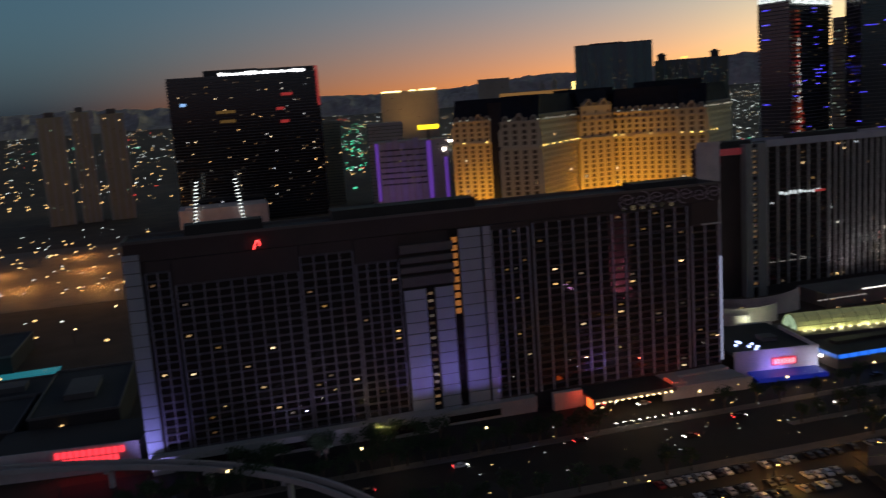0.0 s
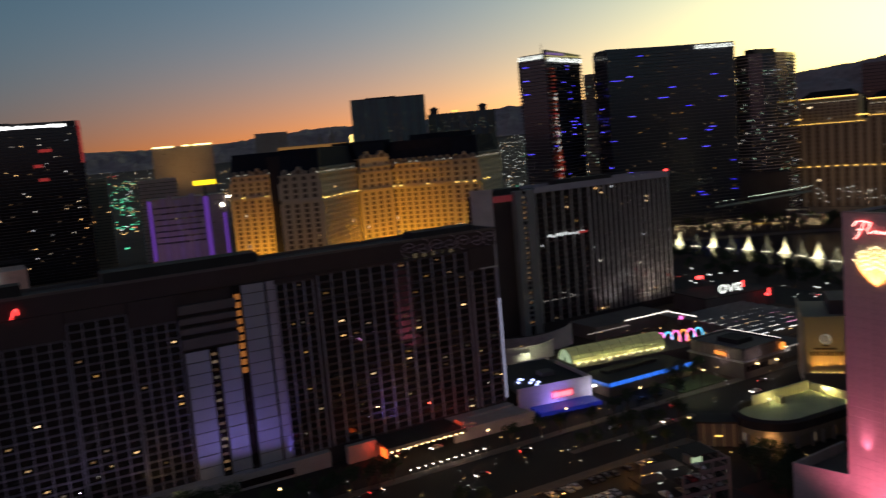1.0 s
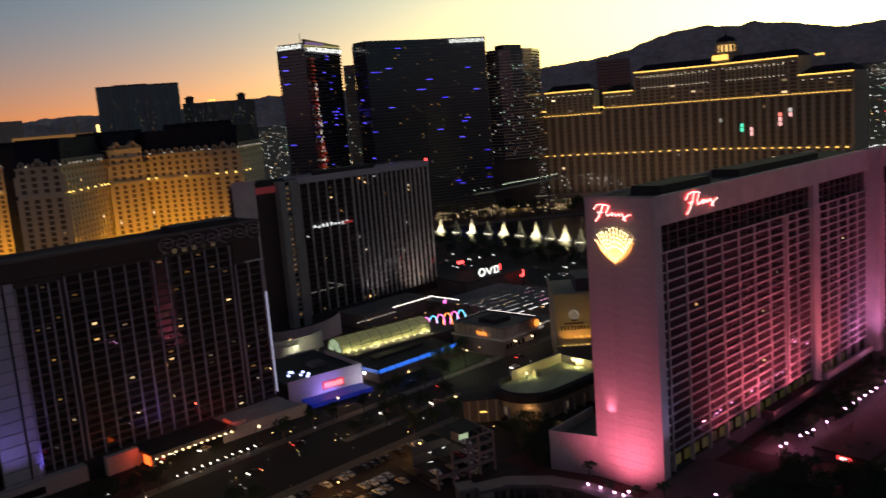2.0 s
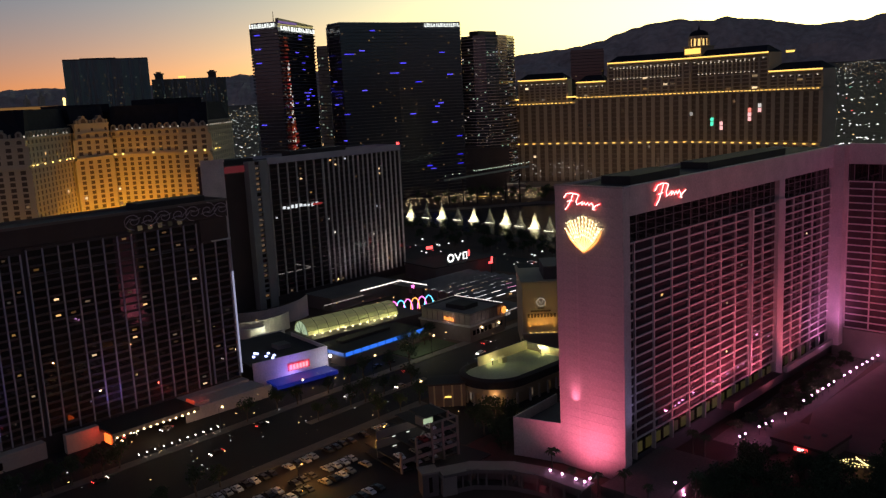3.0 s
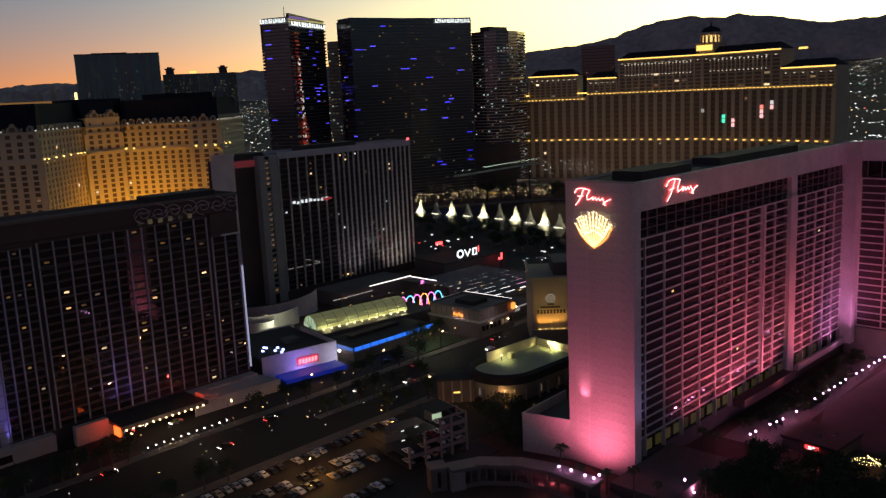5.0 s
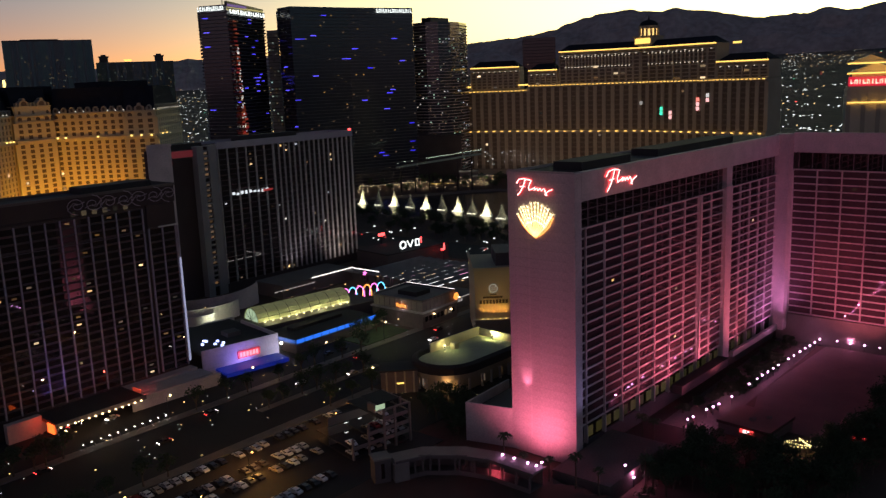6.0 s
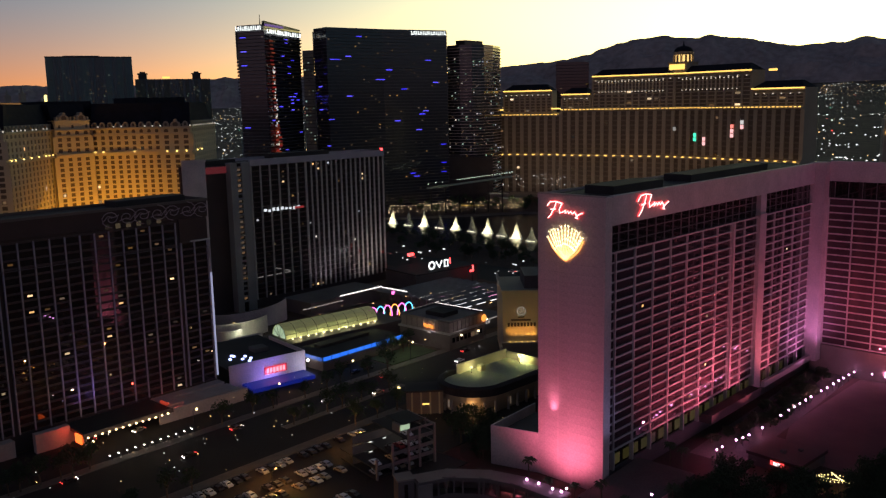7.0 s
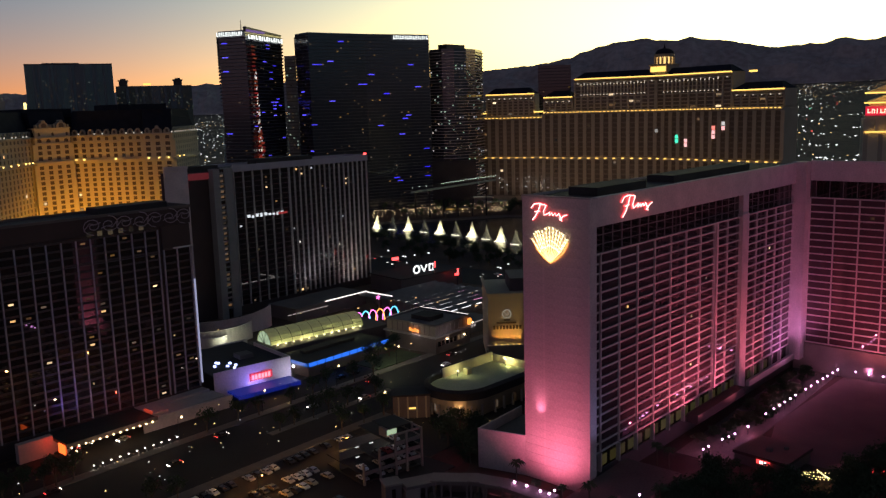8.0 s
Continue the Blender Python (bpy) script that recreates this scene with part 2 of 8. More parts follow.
def facade(parent, width, z0, z1, bays, floors, pier, spandrel, depth=0.6, pier_mat="rib", span_mat="rib", glass="glass_dark", lit=0.05,
           lit_mats=("lit_warm",), m=None, pane_parts=False, span_back=0.08, pier_proud=0.0, win_h=0.55, win_w=0.6):
    """A grid of piers and spandrels in front of glass, on the local x-z plane, outward -y. Piers and spandrels are pieces that share meshes."""
    m = m or Matrix()
    bw, fh = width / bays, (z1 - z0) / floors
    if not pane_parts:
        part("glazing", boxes((0.02, depth - 0.06, z0, width - 0.02, depth, z1)), glass, parent, m=m)
    pm = mesh_of(boxes((-pier / 2, -pier_proud, z0, pier / 2, depth + 0.1, z1)), "pier", pier_mat)
    for i in range(bays + 1):
        part("pier", pm, pier_mat, parent, m=m @ at(i * bw, 0))
    sm = mesh_of(boxes((0, span_back, -spandrel / 2, width, depth + 0.1, spandrel / 2)), "spandrel", span_mat)
    for j in range(floors + 1):
        part("spandrel", sm, span_mat, parent, m=m @ at(0, 0, z0 + j * fh))
    cells = [(i, j) for i in range(bays) for j in range(floors)]
    if pane_parts:
        near = cells[:300]
        gm = mesh_of(boxes((pier / 2, depth - 0.06, spandrel / 2, bw - pier / 2, depth, fh - spandrel / 2)), "pane", glass)
        for i, j in near:
            part("pane", gm, glass, parent, m=m @ at(i * bw, 0, z0 + j * fh) @ pose(0, 0, 0, rng.gauss(0, 0.03), 0, rng.gauss(0, 0.03)))
        rest = bmesh.new()
        for i, j in cells[300:]:
            box(rest, i * bw + pier / 2, depth - 0.06, z0 + j * fh + spandrel / 2, (i + 1) * bw - pier / 2, depth, z0 + (j + 1) * fh - spandrel / 2)
        if cells[300:]:
            tagged(part("glazing", rest, glass, parent, m=m), kind="stuff")
    count = int(lit * len(cells))
    ww, wh = bw * win_w, fh * win_h
    lm = {k: mesh_of(boxes((-ww / 2, depth - 0.16, -wh / 2, ww / 2, depth - 0.08, wh / 2)), "lit_window", k) for k in lit_mats}
    for i, j in rng.sample(cells, count):
        k = rng.choice(lit_mats)
        part("lit_window", lm[k], k, parent, m=m @ at((i + 0.5) * bw, 0, z0 + (j + 0.5) * fh))


def segment(parent_at, a, b):
    """The pose that puts local x from plan point a to b (in the parent's frame), outward to the right of that way."""
    return at(a[0], a[1], 0, math.degrees(math.atan2(b[1] - a[1], b[0] - a[0]))), math.dist(a, b)


# ---- ground and distance ----
COURT = -5.2


def ground_z(x, y):
    """The valley floor: flat round the towers, rising to the far slopes, more to the west."""
    d = math.hypot(x, y)
    if d < 1700:
        # the yard round the pink tower lies lower
        s = min(x - 184, 384 - x, y - 8, 170 - y) / 5.0
        return COURT * max(0.0, min(1.0, s))
    west = max(0.0, math.sin(math.atan2(x, y)))
    return (d - 1700) / 3100 * (112 + 105 * west ** 3)


def build_ground():
    bm = bmesh.new()
    rings = [0, 60, 150] + list(range(180, 430, 5)) + [600, 1000, 1400, 1700, 2000, 2400, 2800, 3300, 3800, 4300, 4850]
    k = 480
    rows = []
    for r in rings[1:]:
        row = []
        for i in range(k):
            a = 2 * math.pi * i / k
            x, y = r * math.sin(a), r * math.cos(a)
            row.append(bm.verts.new((x, y, ground_z(x, y))))
        rows.append(row)
    c = bm.verts.new((0, 0, 0))
    for i in range(k):
        bm.faces.new((c, rows[0][(i + 1) % k], rows[0][i]))
    for a, b in zip(rows, rows[1:]):
        for i in range(k):
            bm.faces.new((a[i], a[(i + 1) % k], b[(i + 1) % k], b[i]))
    solid("ground", bm, "desert", "dark dusty city ground reaching the hills", "ground", kind="structure")


def build_mountains():
    """One range round the horizon: a broad base with bumps, roughened."""
    bumps = [(55.8, 0.9, 6.0), (58.6, 0.24, 1.6), (62.0, 1.9, 3.4), (65.1, 0.26, 0.9), (66.4, 1.15, 2.6), (69.2, 1.06, 3.0), (70.9, 0.3, 1.2), (71.9, 0.4, 0.9), (73.6, 0.74, 1.2), (76.5, 1.32, 4.0), (82, 1.4, 5.0), (90, 1.2, 6), (35, 0.45, 8), (21.5, 0.4, 4), (-9, 0.25, 5), (105, 1.2, 12), (6, 0.15, 4)]
    bm = bmesh.new()
    lines = []
    n = 1000
    for i in range(n + 1):
        az = -60 + 200 * i / n
        el = 1.05 + 0.68 / (1 + math.exp(-(az - 30) / 6)) + sum(h * math.exp(-((az - c) / w) ** 2) for c, h, w in bumps)
        el += 0.1 * noise.fractal(Vector((az * 1.1, 3.1, 0)), 0.6, 2.2, 8)
        line = []
        for j in range(9):
            s = j / 8
            d = 4350 + 420 * s
            x, y = polar(az, d)
            top = 108 + 4770 * math.tan(radians(el))
            base = ground_z(*polar(az, 4350)) - 25
            z = base + (top - base) * s ** 0.8 + 34 * (s * (1 - s) * 4) * noise.ridged_multi_fractal(Vector((x * 0.006, y * 0.006, s * 2)), 0.9, 2.2, 5, 1.0, 2.0) - 30 * (s * (1 - s) * 4)
            line.append(bm.verts.new((x, y, z)))
        lines.append(line)
    for a, b in zip(lines, lines[1:]):
        for j in range(8):
            bm.faces.new((a[j], b[j], b[j + 1], a[j + 1]))
    solid("backdrop", bm, "mountain", "dark bare desert mountain range on the horizon", "mountains", kind="structure")


build_ground()
build_mountains()


def sheet(name, ring, z, mat, label, category, thick=0.3):
    bm = bmesh.new()
    prism(bm, ring, z - thick, z)
    return solid(name, bm, mat, label, category, kind="structure")


def rect(x0, y0, x1, y1):
    return [(x0, y0), (x1, y0), (x1, y1), (x0, y1)]


sheet("road", rect(-420, 211, 470, 243), 0.06, "asphalt", "dark asphalt street with cars beside the hotels", "road")
sheet("pavement_1", rect(-420, 243.2, 398, 247.2), 0.2, "kerb", "pale concrete pavement along the hotel drive", "pavement")
sheet("pavement_2", rect(-420, 206.4, 206, 210.8), 0.3, "kerb", "pale concrete kerb strip along the parking lot", "pavement")
sheet("road_drive", rect(-60, 247.4, 240, 275), 0.05, "asphalt", "asphalt hotel driveway beside the entrance canopy", "road")
sheet("road_parking", rect(60, 160, 186, 206.2), 0.05, "asphalt", "asphalt parking lot lit by orange lamps", "parking lot")
sheet("road_boulevard", rect(400, -300, 440, 210.8), 0.05, "asphalt", "dark boulevard with traffic", "road")
sheet("road_boulevard_south", rect(400, 243.2, 440, 1700), 0.05, "asphalt", "dark boulevard with traffic lights", "road")
sheet("pavement_island", rect(168, 225, 226, 228), 0.2, "kerb", "narrow planted street island", "pavement", 0.18)
sheet("lawn_corner", [(241, 248), (268, 248), (268, 262.5), (241, 262.5)], 0.25, "lawn", "lit corner lawn beside the flat hall", "lawn")
sheet("road_service", rect(186.5, 171, 400, 206), 0.03, "asphalt", "dark service lane behind the pink tower", "road")
sheet("pavement_lot", rect(-230, 580, -60, 880), 0.08, "paving", "bare brown lot lit by sodium lamps", "lot")


M["garage_concrete"] = surface("garage_concrete", (0.25, 0.2, 0.175), 0.85, vary=0.25, scale=0.15)

# ---- hotel A: the long dark slab by the street ----
M["felt"] = surface("felt", (0.018, 0.017, 0.018), 0.95, vary=0.4, scale=0.2)


def long_slab_hotel():
    t = thing("hotel_tower", "long dark brown hotel slab with ribbed facade and blue-lit piers", "hotel", pose(-33.25, 275.5, 5.4) @ Matrix.Scale(0.95, 4))
    p = thing("entrance_porch", "flat dark entrance canopy with warm bulbs and pale low wing", "entrance", at(-35, 290))
    W, D = 219.5, 18
    part("body", boxes((0.4, 0.9, -5.68, W - 0.4, D, 66), (0.3, 0.3, 66.2, W - 0.3, D + 0.2, 72.2)), "brown_wall", t)
    part("parapet", boxes((0, 0, 72.2, W, 0.5, 73.2), (0, D - 0.3, 72.2, W, D + 0.4, 73.2), (0, 0.5, 72.2, 0.5, D - 0.3, 73.2), (W - 0.5, 0.5, 72.2, W, D - 0.3, 73.2)), "dark_concrete", t)
    for row in ((20, 6, 72.25, 46, 14, 76), (70, 5, 72.25, 122, 15, 76), (186, 7, 72.25, 214, 16, 74.6)):
        part("roof_plant", boxes(row), "roof_dark", t, "dark rooftop machine room")
    # zones of bays between the solid piers
    zones = [(6.5, 14.0, 2, 62), (15.5, 56.0, 9, 57), (57.0, 75.0, 4, 62), (76.0, 91.0, 4, 57), (126.0, 140.0, 4, 64), (142.0, 205.0, 12, 65), (207.0, 218.3, 2, 57)]
    for x0, x1, n, top in zones:
        # left-half piers take a dimmer rib: the weaker light is put into the colour
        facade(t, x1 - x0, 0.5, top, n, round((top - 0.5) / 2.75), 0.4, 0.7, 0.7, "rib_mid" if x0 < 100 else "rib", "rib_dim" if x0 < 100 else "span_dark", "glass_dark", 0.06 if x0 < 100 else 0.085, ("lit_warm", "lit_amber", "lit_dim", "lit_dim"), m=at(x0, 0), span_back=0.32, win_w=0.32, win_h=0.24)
        part("upper_wall", boxes((x0 - 0.3, 0.3, top + 0.5, x1 + 0.3, 1.0, 66)), "brown_wall", t)
    for x0, x1, z1, m_ in ((0, 5.2, 69, "lilac"), (92.0, 100.0, 46, "lilac"), (103.4, 110.2, 46, "lilac"), (113.4, 121.5, 66, "lilac"), (122.3, 125.2, 66, "rib")):
        sp = part("solid_pier", boxes((x0 + 0.1, -0.55, -5.68, x1 - 0.1, 0.88, z1 - 0.3)), "dark_concrete", t, "pale lilac concrete pier with dark joints")
        z = -3.25
        while z < z1:
            part("pier_panel", boxes((x0, -0.9, z + 0.16, x1, -0.5, min(z + 4.125, z1) - 0.16)), m_, sp)
            z += 4.125
    part("upper_box", boxes((91.5, -1.1, 47, 111.0, 0.8, 50.5), (91.5, -0.9, 52, 111.0, 0.8, 54), (91.5, -0.9, 55.5, 111.0, 0.8, 57.5), (91.5, -0.9, 59, 111.0, 0.8, 62)), "dark_concrete", t)
    part("shaft", boxes((100.2, 0.1, -5.6, 103.2, 0.8, 46)), "glass_dark", t)
    part("shaft", boxes((110.4, 0.1, -5.6, 113.2, 0.8, 66)), "glass_dark", t)
    wm = mesh_of(boxes((-0.9, -0.06, -0.5, 0.9, 0.06, 0.5)), "shaft_window", "lit_dim")
    wo = mesh_of(boxes((-1.0, -0.06, -1.0, 1.0, 0.06, 1.0)), "shaft_window", "neon_dim_orange")
    for j in range(16):
        part("shaft_window", wm, "lit_dim", t, m=at(101.7, 0.0, 2.5 + 2.75 * j))
    for j in range(10):
        part("shaft_window", wo, "neon_dim_orange", t, m=at(111.8, 0.0, 36 + 2.9 * j))
    part("band_line", boxes((140.4, -0.8, 55.9, 205.5, -0.62, 56.2)), "rib_dim", t, "thin horizontal band")
    sq = mesh_of(boxes((-0.9, -0.1, -0.9, 0.9, 0.08, 0.9)), "square_window", "attic_glow")
    for k in range(6):
        part("square_window", sq, "attic_glow", t, m=at(178.4 + 4.0 * k, 0.1, 66.6))
    sc = bmesh.new()
    tube(sc, [(2.0 * q / 10 * math.cos(q * 0.55), 0, 1.6 * q / 10 * math.sin(q * 0.55)) for q in range(1, 21)], 0.16, 5)
    tube(sc, [(-3.0, 0, -0.9), (-1.2, 0, 1.0), (1.0, 0, 0.4), (3.0, 0, 1.1)], 0.16, 5)
    me = mesh_of(sc, "scroll_relief", "scroll")
    for k in range(7):
        part("scroll_relief", me, "scroll", t, m=at(180 + 6.1 * k, -0.1, 69.4) @ Matrix.Rotation(radians(180 * (k % 2)), 4, "Y"))
    # pier edge that catches light from below; the highlight is put in as glow
    part("corner_light", boxes((218.7, -0.5, 2, 219.2, 0.1, 44)), "edge_caught_light", t, "thin pier edge, glowing for the light it catches")
    part("corner_post", boxes((218.7, -0.45, 44.1, 219.2, 0.1, 57)), "rib", t)
    part("corner_cap", boxes((211, -0.4, 57, 219.4, 0.3, 57.5)), "white_fin", t)
    for row in ((3, -18.5, 0, 73, -13.9, 5.6), (73.2, -21, 0, 96.8, -13.9, 6.2), (97, -17.5, 0, 133.6, -13.9, 5.4), (150.2, -18.4, 0, 210, -13.9, 5.2)):
        part("podium", boxes(row), "concrete", p, "pale concrete ground floor")
    for row in ((10, -18.6, 1.2, 33, -18.45, 3.6), (39, -18.6, 1.2, 58, -18.45, 3.6), (80, -21.1, 1.4, 92, -20.95, 4.4), (101, -17.6, 1.0, 120, -17.45, 3.4)):
        part("podium_window", boxes(row), "glass_dark", p)
    # porch with rows of bulbs
    part("canopy", boxes((150, -30, 4.6, 181, -15, 5.6)), "felt", p, "flat dark entrance canopy")
    part("canopy_fascia", boxes((149.6, -30.4, 4.3, 181.4, -30.05, 5.8)), "dark_concrete", p)
    part("canopy_end", boxes((149.0, -29.6, 2.4, 149.5, -25.6, 5.4)), "neon_fire", p, "glowing red and orange canopy end")
    part("canopy_wall", boxes((139, -20, 0, 150, -17.7, 6.4)), "concrete", p, "pale wall lit red")
    part("canopy_post", boxes((150, -29.6, 0, 150.8, -28.8, 4.6)), "concrete", p)
    part("canopy_wing", boxes((181.6, -27, 3.4, 211, -18.5, 4.4)), "concrete", p, "pale flat entrance wing")
    part("canopy_wing_end", boxes((181.6, -26, 4.45, 188, -18.5, 5.4)), "concrete", p)
    part("canopy_wing_red", boxes((181.2, -27.0, 5.7, 181.55, -22, 6.8)), "neon_red_dim", p)
    bm = mesh_of(boxes((-0.22, -0.22, -0.22, 0.22, 0.22, 0.22)), "bulb", "bulb_warm")
    for j in range(13):
        part("bulb", bm, "bulb_warm", p, m=at(151 + 2.35 * j, -30.6, 4.4))
    sm_ = mesh_of(boxes((-0.17, -0.17, -0.17, 0.17, 0.17, 0.17)), "bulb", "bulb_warm")
    for j in range(9):
        part("bulb", sm_, "bulb_warm", p, m=at(152 + 3.3 * j, -27.5, 4.3))
    part("low_wall", boxes((179, -24.5, 0, 214, -23.8, 4.6)), "pale_concrete", p, "pale low wall", at(0, 6, 0, -3))
    # neon figure on the roof front
    nb = bmesh.new()
    tube(nb, [(43.0 + 1.0 * math.cos(a), -0.5, 68 + 1.5 * math.sin(a * 1.5)) for a in (i * 0.5 for i in range(14))], 0.2)
    part("roof_neon", nb, "neon_red", t, "small red neon mark")
    return t


M["lit_amber"] = glow_rand("lit_amber", (1.0, 0.5, 0.12), (1.0, 0.6, 0.2), 0.05, 0.3)
M["lilac"] = surface("lilac", (0.36, 0.34, 0.38), 0.8, vary=0.15, scale=0.1)
M["neon_dim_orange"] = glow("neon_dim_orange", (1.0, 0.35, 0.08), 0.25)
M["attic_glow"] = glow_rand("attic_glow", (0.5, 0.38, 0.2), (0.4, 0.3, 0.2), 0.0, 0.12)
M["scroll"] = surface("scroll", (0.4, 0.3, 0.34), 0.5)
M["edge_caught_light"] = glow("edge_caught_light", (0.62, 0.66, 1.0), 0.45)
M["neon_fire"] = glow("neon_fire", (1.0, 0.12, 0.02), 2.6)
M["neon_red_dim"] = glow("neon_red_dim", (1.0, 0.1, 0.05), 0.35)
long_slab_hotel()


# ---- hotel B: the slab with white fins ----
def fin_hotel():
    t = thing("hotel_tower", "dark glass hotel slab with thin white vertical fins", "hotel", at(268, 379))
    W, D, H = 98, 20, 80.5
    part("body", boxes((-30, 4.0, 0, 0, D, 78.0), (0.2, 0.8, 0, W - 0.2, D, 79)), "brown_wall", t)
    part("parapet", boxes((-0.2, -0.5, 77.2, W + 0.3, 0.75, 80.6), (-0.2, D, 77.2, W + 0.3, D + 0.4, 80.6), (W - 0.3, 0.75, 77.2, W + 0.3, D, 80.6)), "rib", t, "brown roof band")
    part("roof_plant", boxes((-26, 7, 78.0, -4, 16, 81)), "roof_dark", t)
    part("roof_plant", boxes((20, 6, 79, 60, 14, 82.5)), "roof_dark", t)
    part("side_band", boxes((-30.2, 3.4, 74, -10, 3.95, 78.2)), "dark_concrete", t)
    part("side_sign", boxes((-29.5, 3.2, 74.4, -11, 3.38, 77.8), (-29.5, 3.2, 71.2, -24.5, 3.38, 73.2)), "neon_red_trace", t, "faint red lit band under the roof")
    # solid strip with one column of windows
    part("solid_strip", boxes((-12.5, -0.7, 0, -8.6, 3.9, 79.5), (-5.6, -0.7, 0, -0.5, 3.9, 79.5)), "strip_stone", t, "pale concrete strip")
    part("strip_glass", boxes((-8.6, 0.2, 0, -5.6, 3.8, 79)), "glass_dark", t)
    wm = mesh_of(boxes((-1.0, -0.06, -0.6, 1.0, 0.06, 0.6)), "strip_window", "lit_dim")
    sp = mesh_of(boxes((-1.5, -0.4, -0.45, 1.5, 0.5, 0.45)), "strip_sill", "strip_stone")
    for j in range(27):
        part("strip_sill", sp, "concrete", t, m=at(-7.1, 0, 5.5 + 2.75 * j))
        if rng.random() < 0.7:
            part("strip_window", wm, "lit_dim", t, m=at(-7.1, 0.1, 7 + 2.75 * j))
    for x0, x1, nb in ((0.5, 37.2, 6), (37.6, 97.5, 16)):
        facade(t, x1 - x0, 5, 77, nb, 26, 0.26, 0.5, 0.8, "white_fin", "span_dark", "glass_dark", 0.05, ("lit_warm", "lit_dim", "lit_cool", "lit_dim"), m=at(x0, 0), span_back=0.68, pier_proud=0.45, win_w=0.22 if nb == 6 else 0.35, win_h=0.35)
    part("beacon", boxes((W - 1.4, 0, 80.6, W - 0.2, 1.2, 81.8)), "neon_red", t)
    # white letter-like bars of the wall sign
    for j in range(9):
        x = 7 + 2.8 * j
        part("sign_bar", boxes((x, -1.0, 51.6 + rng.uniform(0, 0.6), x + rng.uniform(1.3, 2.0), -0.8, 53.2 + rng.uniform(-0.3, 0.8))), "sign_white_dim", t)
    rs = boxes((27.5, -1.05, 51.8, 34, -0.85, 53))
    part("wall_sign_tail", rs, "neon_red_faint", t)
    return t


M["neon_red_trace"] = glow("neon_red_trace", (0.8, 0.1, 0.13), 0.1)
M["strip_stone"] = surface("strip_stone", (0.26, 0.235, 0.235), 0.8, vary=0.2, scale=0.1)
M["sign_white_dim"] = glow("sign_white_dim", (0.85, 0.95, 1.0), 0.8)
M["neon_red_faint"] = glow("neon_red_faint", (1.0, 0.08, 0.08), 0.25)
fin_hotel()


# ---- hotel C: the pink-lit tower with a gridded front ----
def script_sign(name, parent, m, w, h, label):
    """A neon handwriting-like stroke with a bright core."""
    strokes = [
        [(0.02, 0.72), (0.10, 0.95), (0.24, 1.0), (0.42, 0.93)],
        [(0.28, 0.96), (0.22, 0.6), (0.14, 0.25), (0.05, 0.02)],
        [(0.12, 0.52), (0.26, 0.56)],
        [(0.44, 0.92), (0.36, 0.55), (0.38, 0.35), (0.48, 0.45), (0.54, 0.55), (0.52, 0.36), (0.60, 0.5), (0.62, 0.36), (0.68, 0.5), (0.72, 0.36), (0.78, 0.5), (0.82, 0.34), (0.86, 0.1), (0.80, 0.16), (0.9, 0.36), (1.0, 0.46)],
    ]
    halo, core = bmesh.new(), bmesh.new()
    for s in strokes:
        pts = [(x * w, 0, y * h) for x, y in s]
        tube(halo, pts, 0.3, 5)
        tube(core, [(x, -0.3, z) for x, _, z in pts], 0.14, 5)
    p = part(name, halo, "neon_pink", parent, label, m)
    part("sign_core", core, "neon_core", p)


M["neon_gold_soft"] = glow("neon_gold_soft", (1.0, 0.74, 0.25), 2.5)


def plume_sign(parent, m):
    """A ragged fan of gold feather strokes with barbs and a pointed foot."""
    p = part("plume_back", boxes((-0.4, 0.2, 0, 0.4, 0.3, 0.6)), "metal_dark", parent, "", m)
    for k in range(13):
        a = radians(-64 + 128 * k / 12)
        rx, rz = 6.6 * math.sin(a), 4.4 + 5.4 * math.cos(a) + rng.uniform(-0.5, 0.9)
        bm = bmesh.new()
        tube(bm, [(0.06 * rx, -0.2, 0.3), (rx * 0.62, -0.2, rz * 0.46), (rx * 0.95, -0.2, rz * 0.86), (rx, -0.2, rz)], [0.1, 0.13, 0.13, 0.05], 5)
        part("plume_stroke", bm, "neon_gold_soft", p)
        barbs = bmesh.new()
        for s in (0.45, 0.58, 0.7, 0.82, 0.94):
            bx, bz = rx * (s + 0.1), rz * s
            for d in (-1, 1):
                tube(barbs, [(bx, -0.3, bz), (bx + d * rng.uniform(0.25, 0.5), -0.3, bz + rng.uniform(0.3, 0.8))], [0.09, 0.03], 4)
        part("plume_barb", barbs, "neon_gold_tip", p)
    edge = bmesh.new()
    tube(edge, [(-6.1, 0.0, 6.2), (-4.6, 0, 3.4), (-2.2, 0, 1.2), (0, 0, -0.1), (2.2, 0, 1.2), (4.6, 0, 3.4), (6.1, 0, 6.2)], 0.13, 5)
    part("plume_edge", edge, "neon_orange", p)
    return p


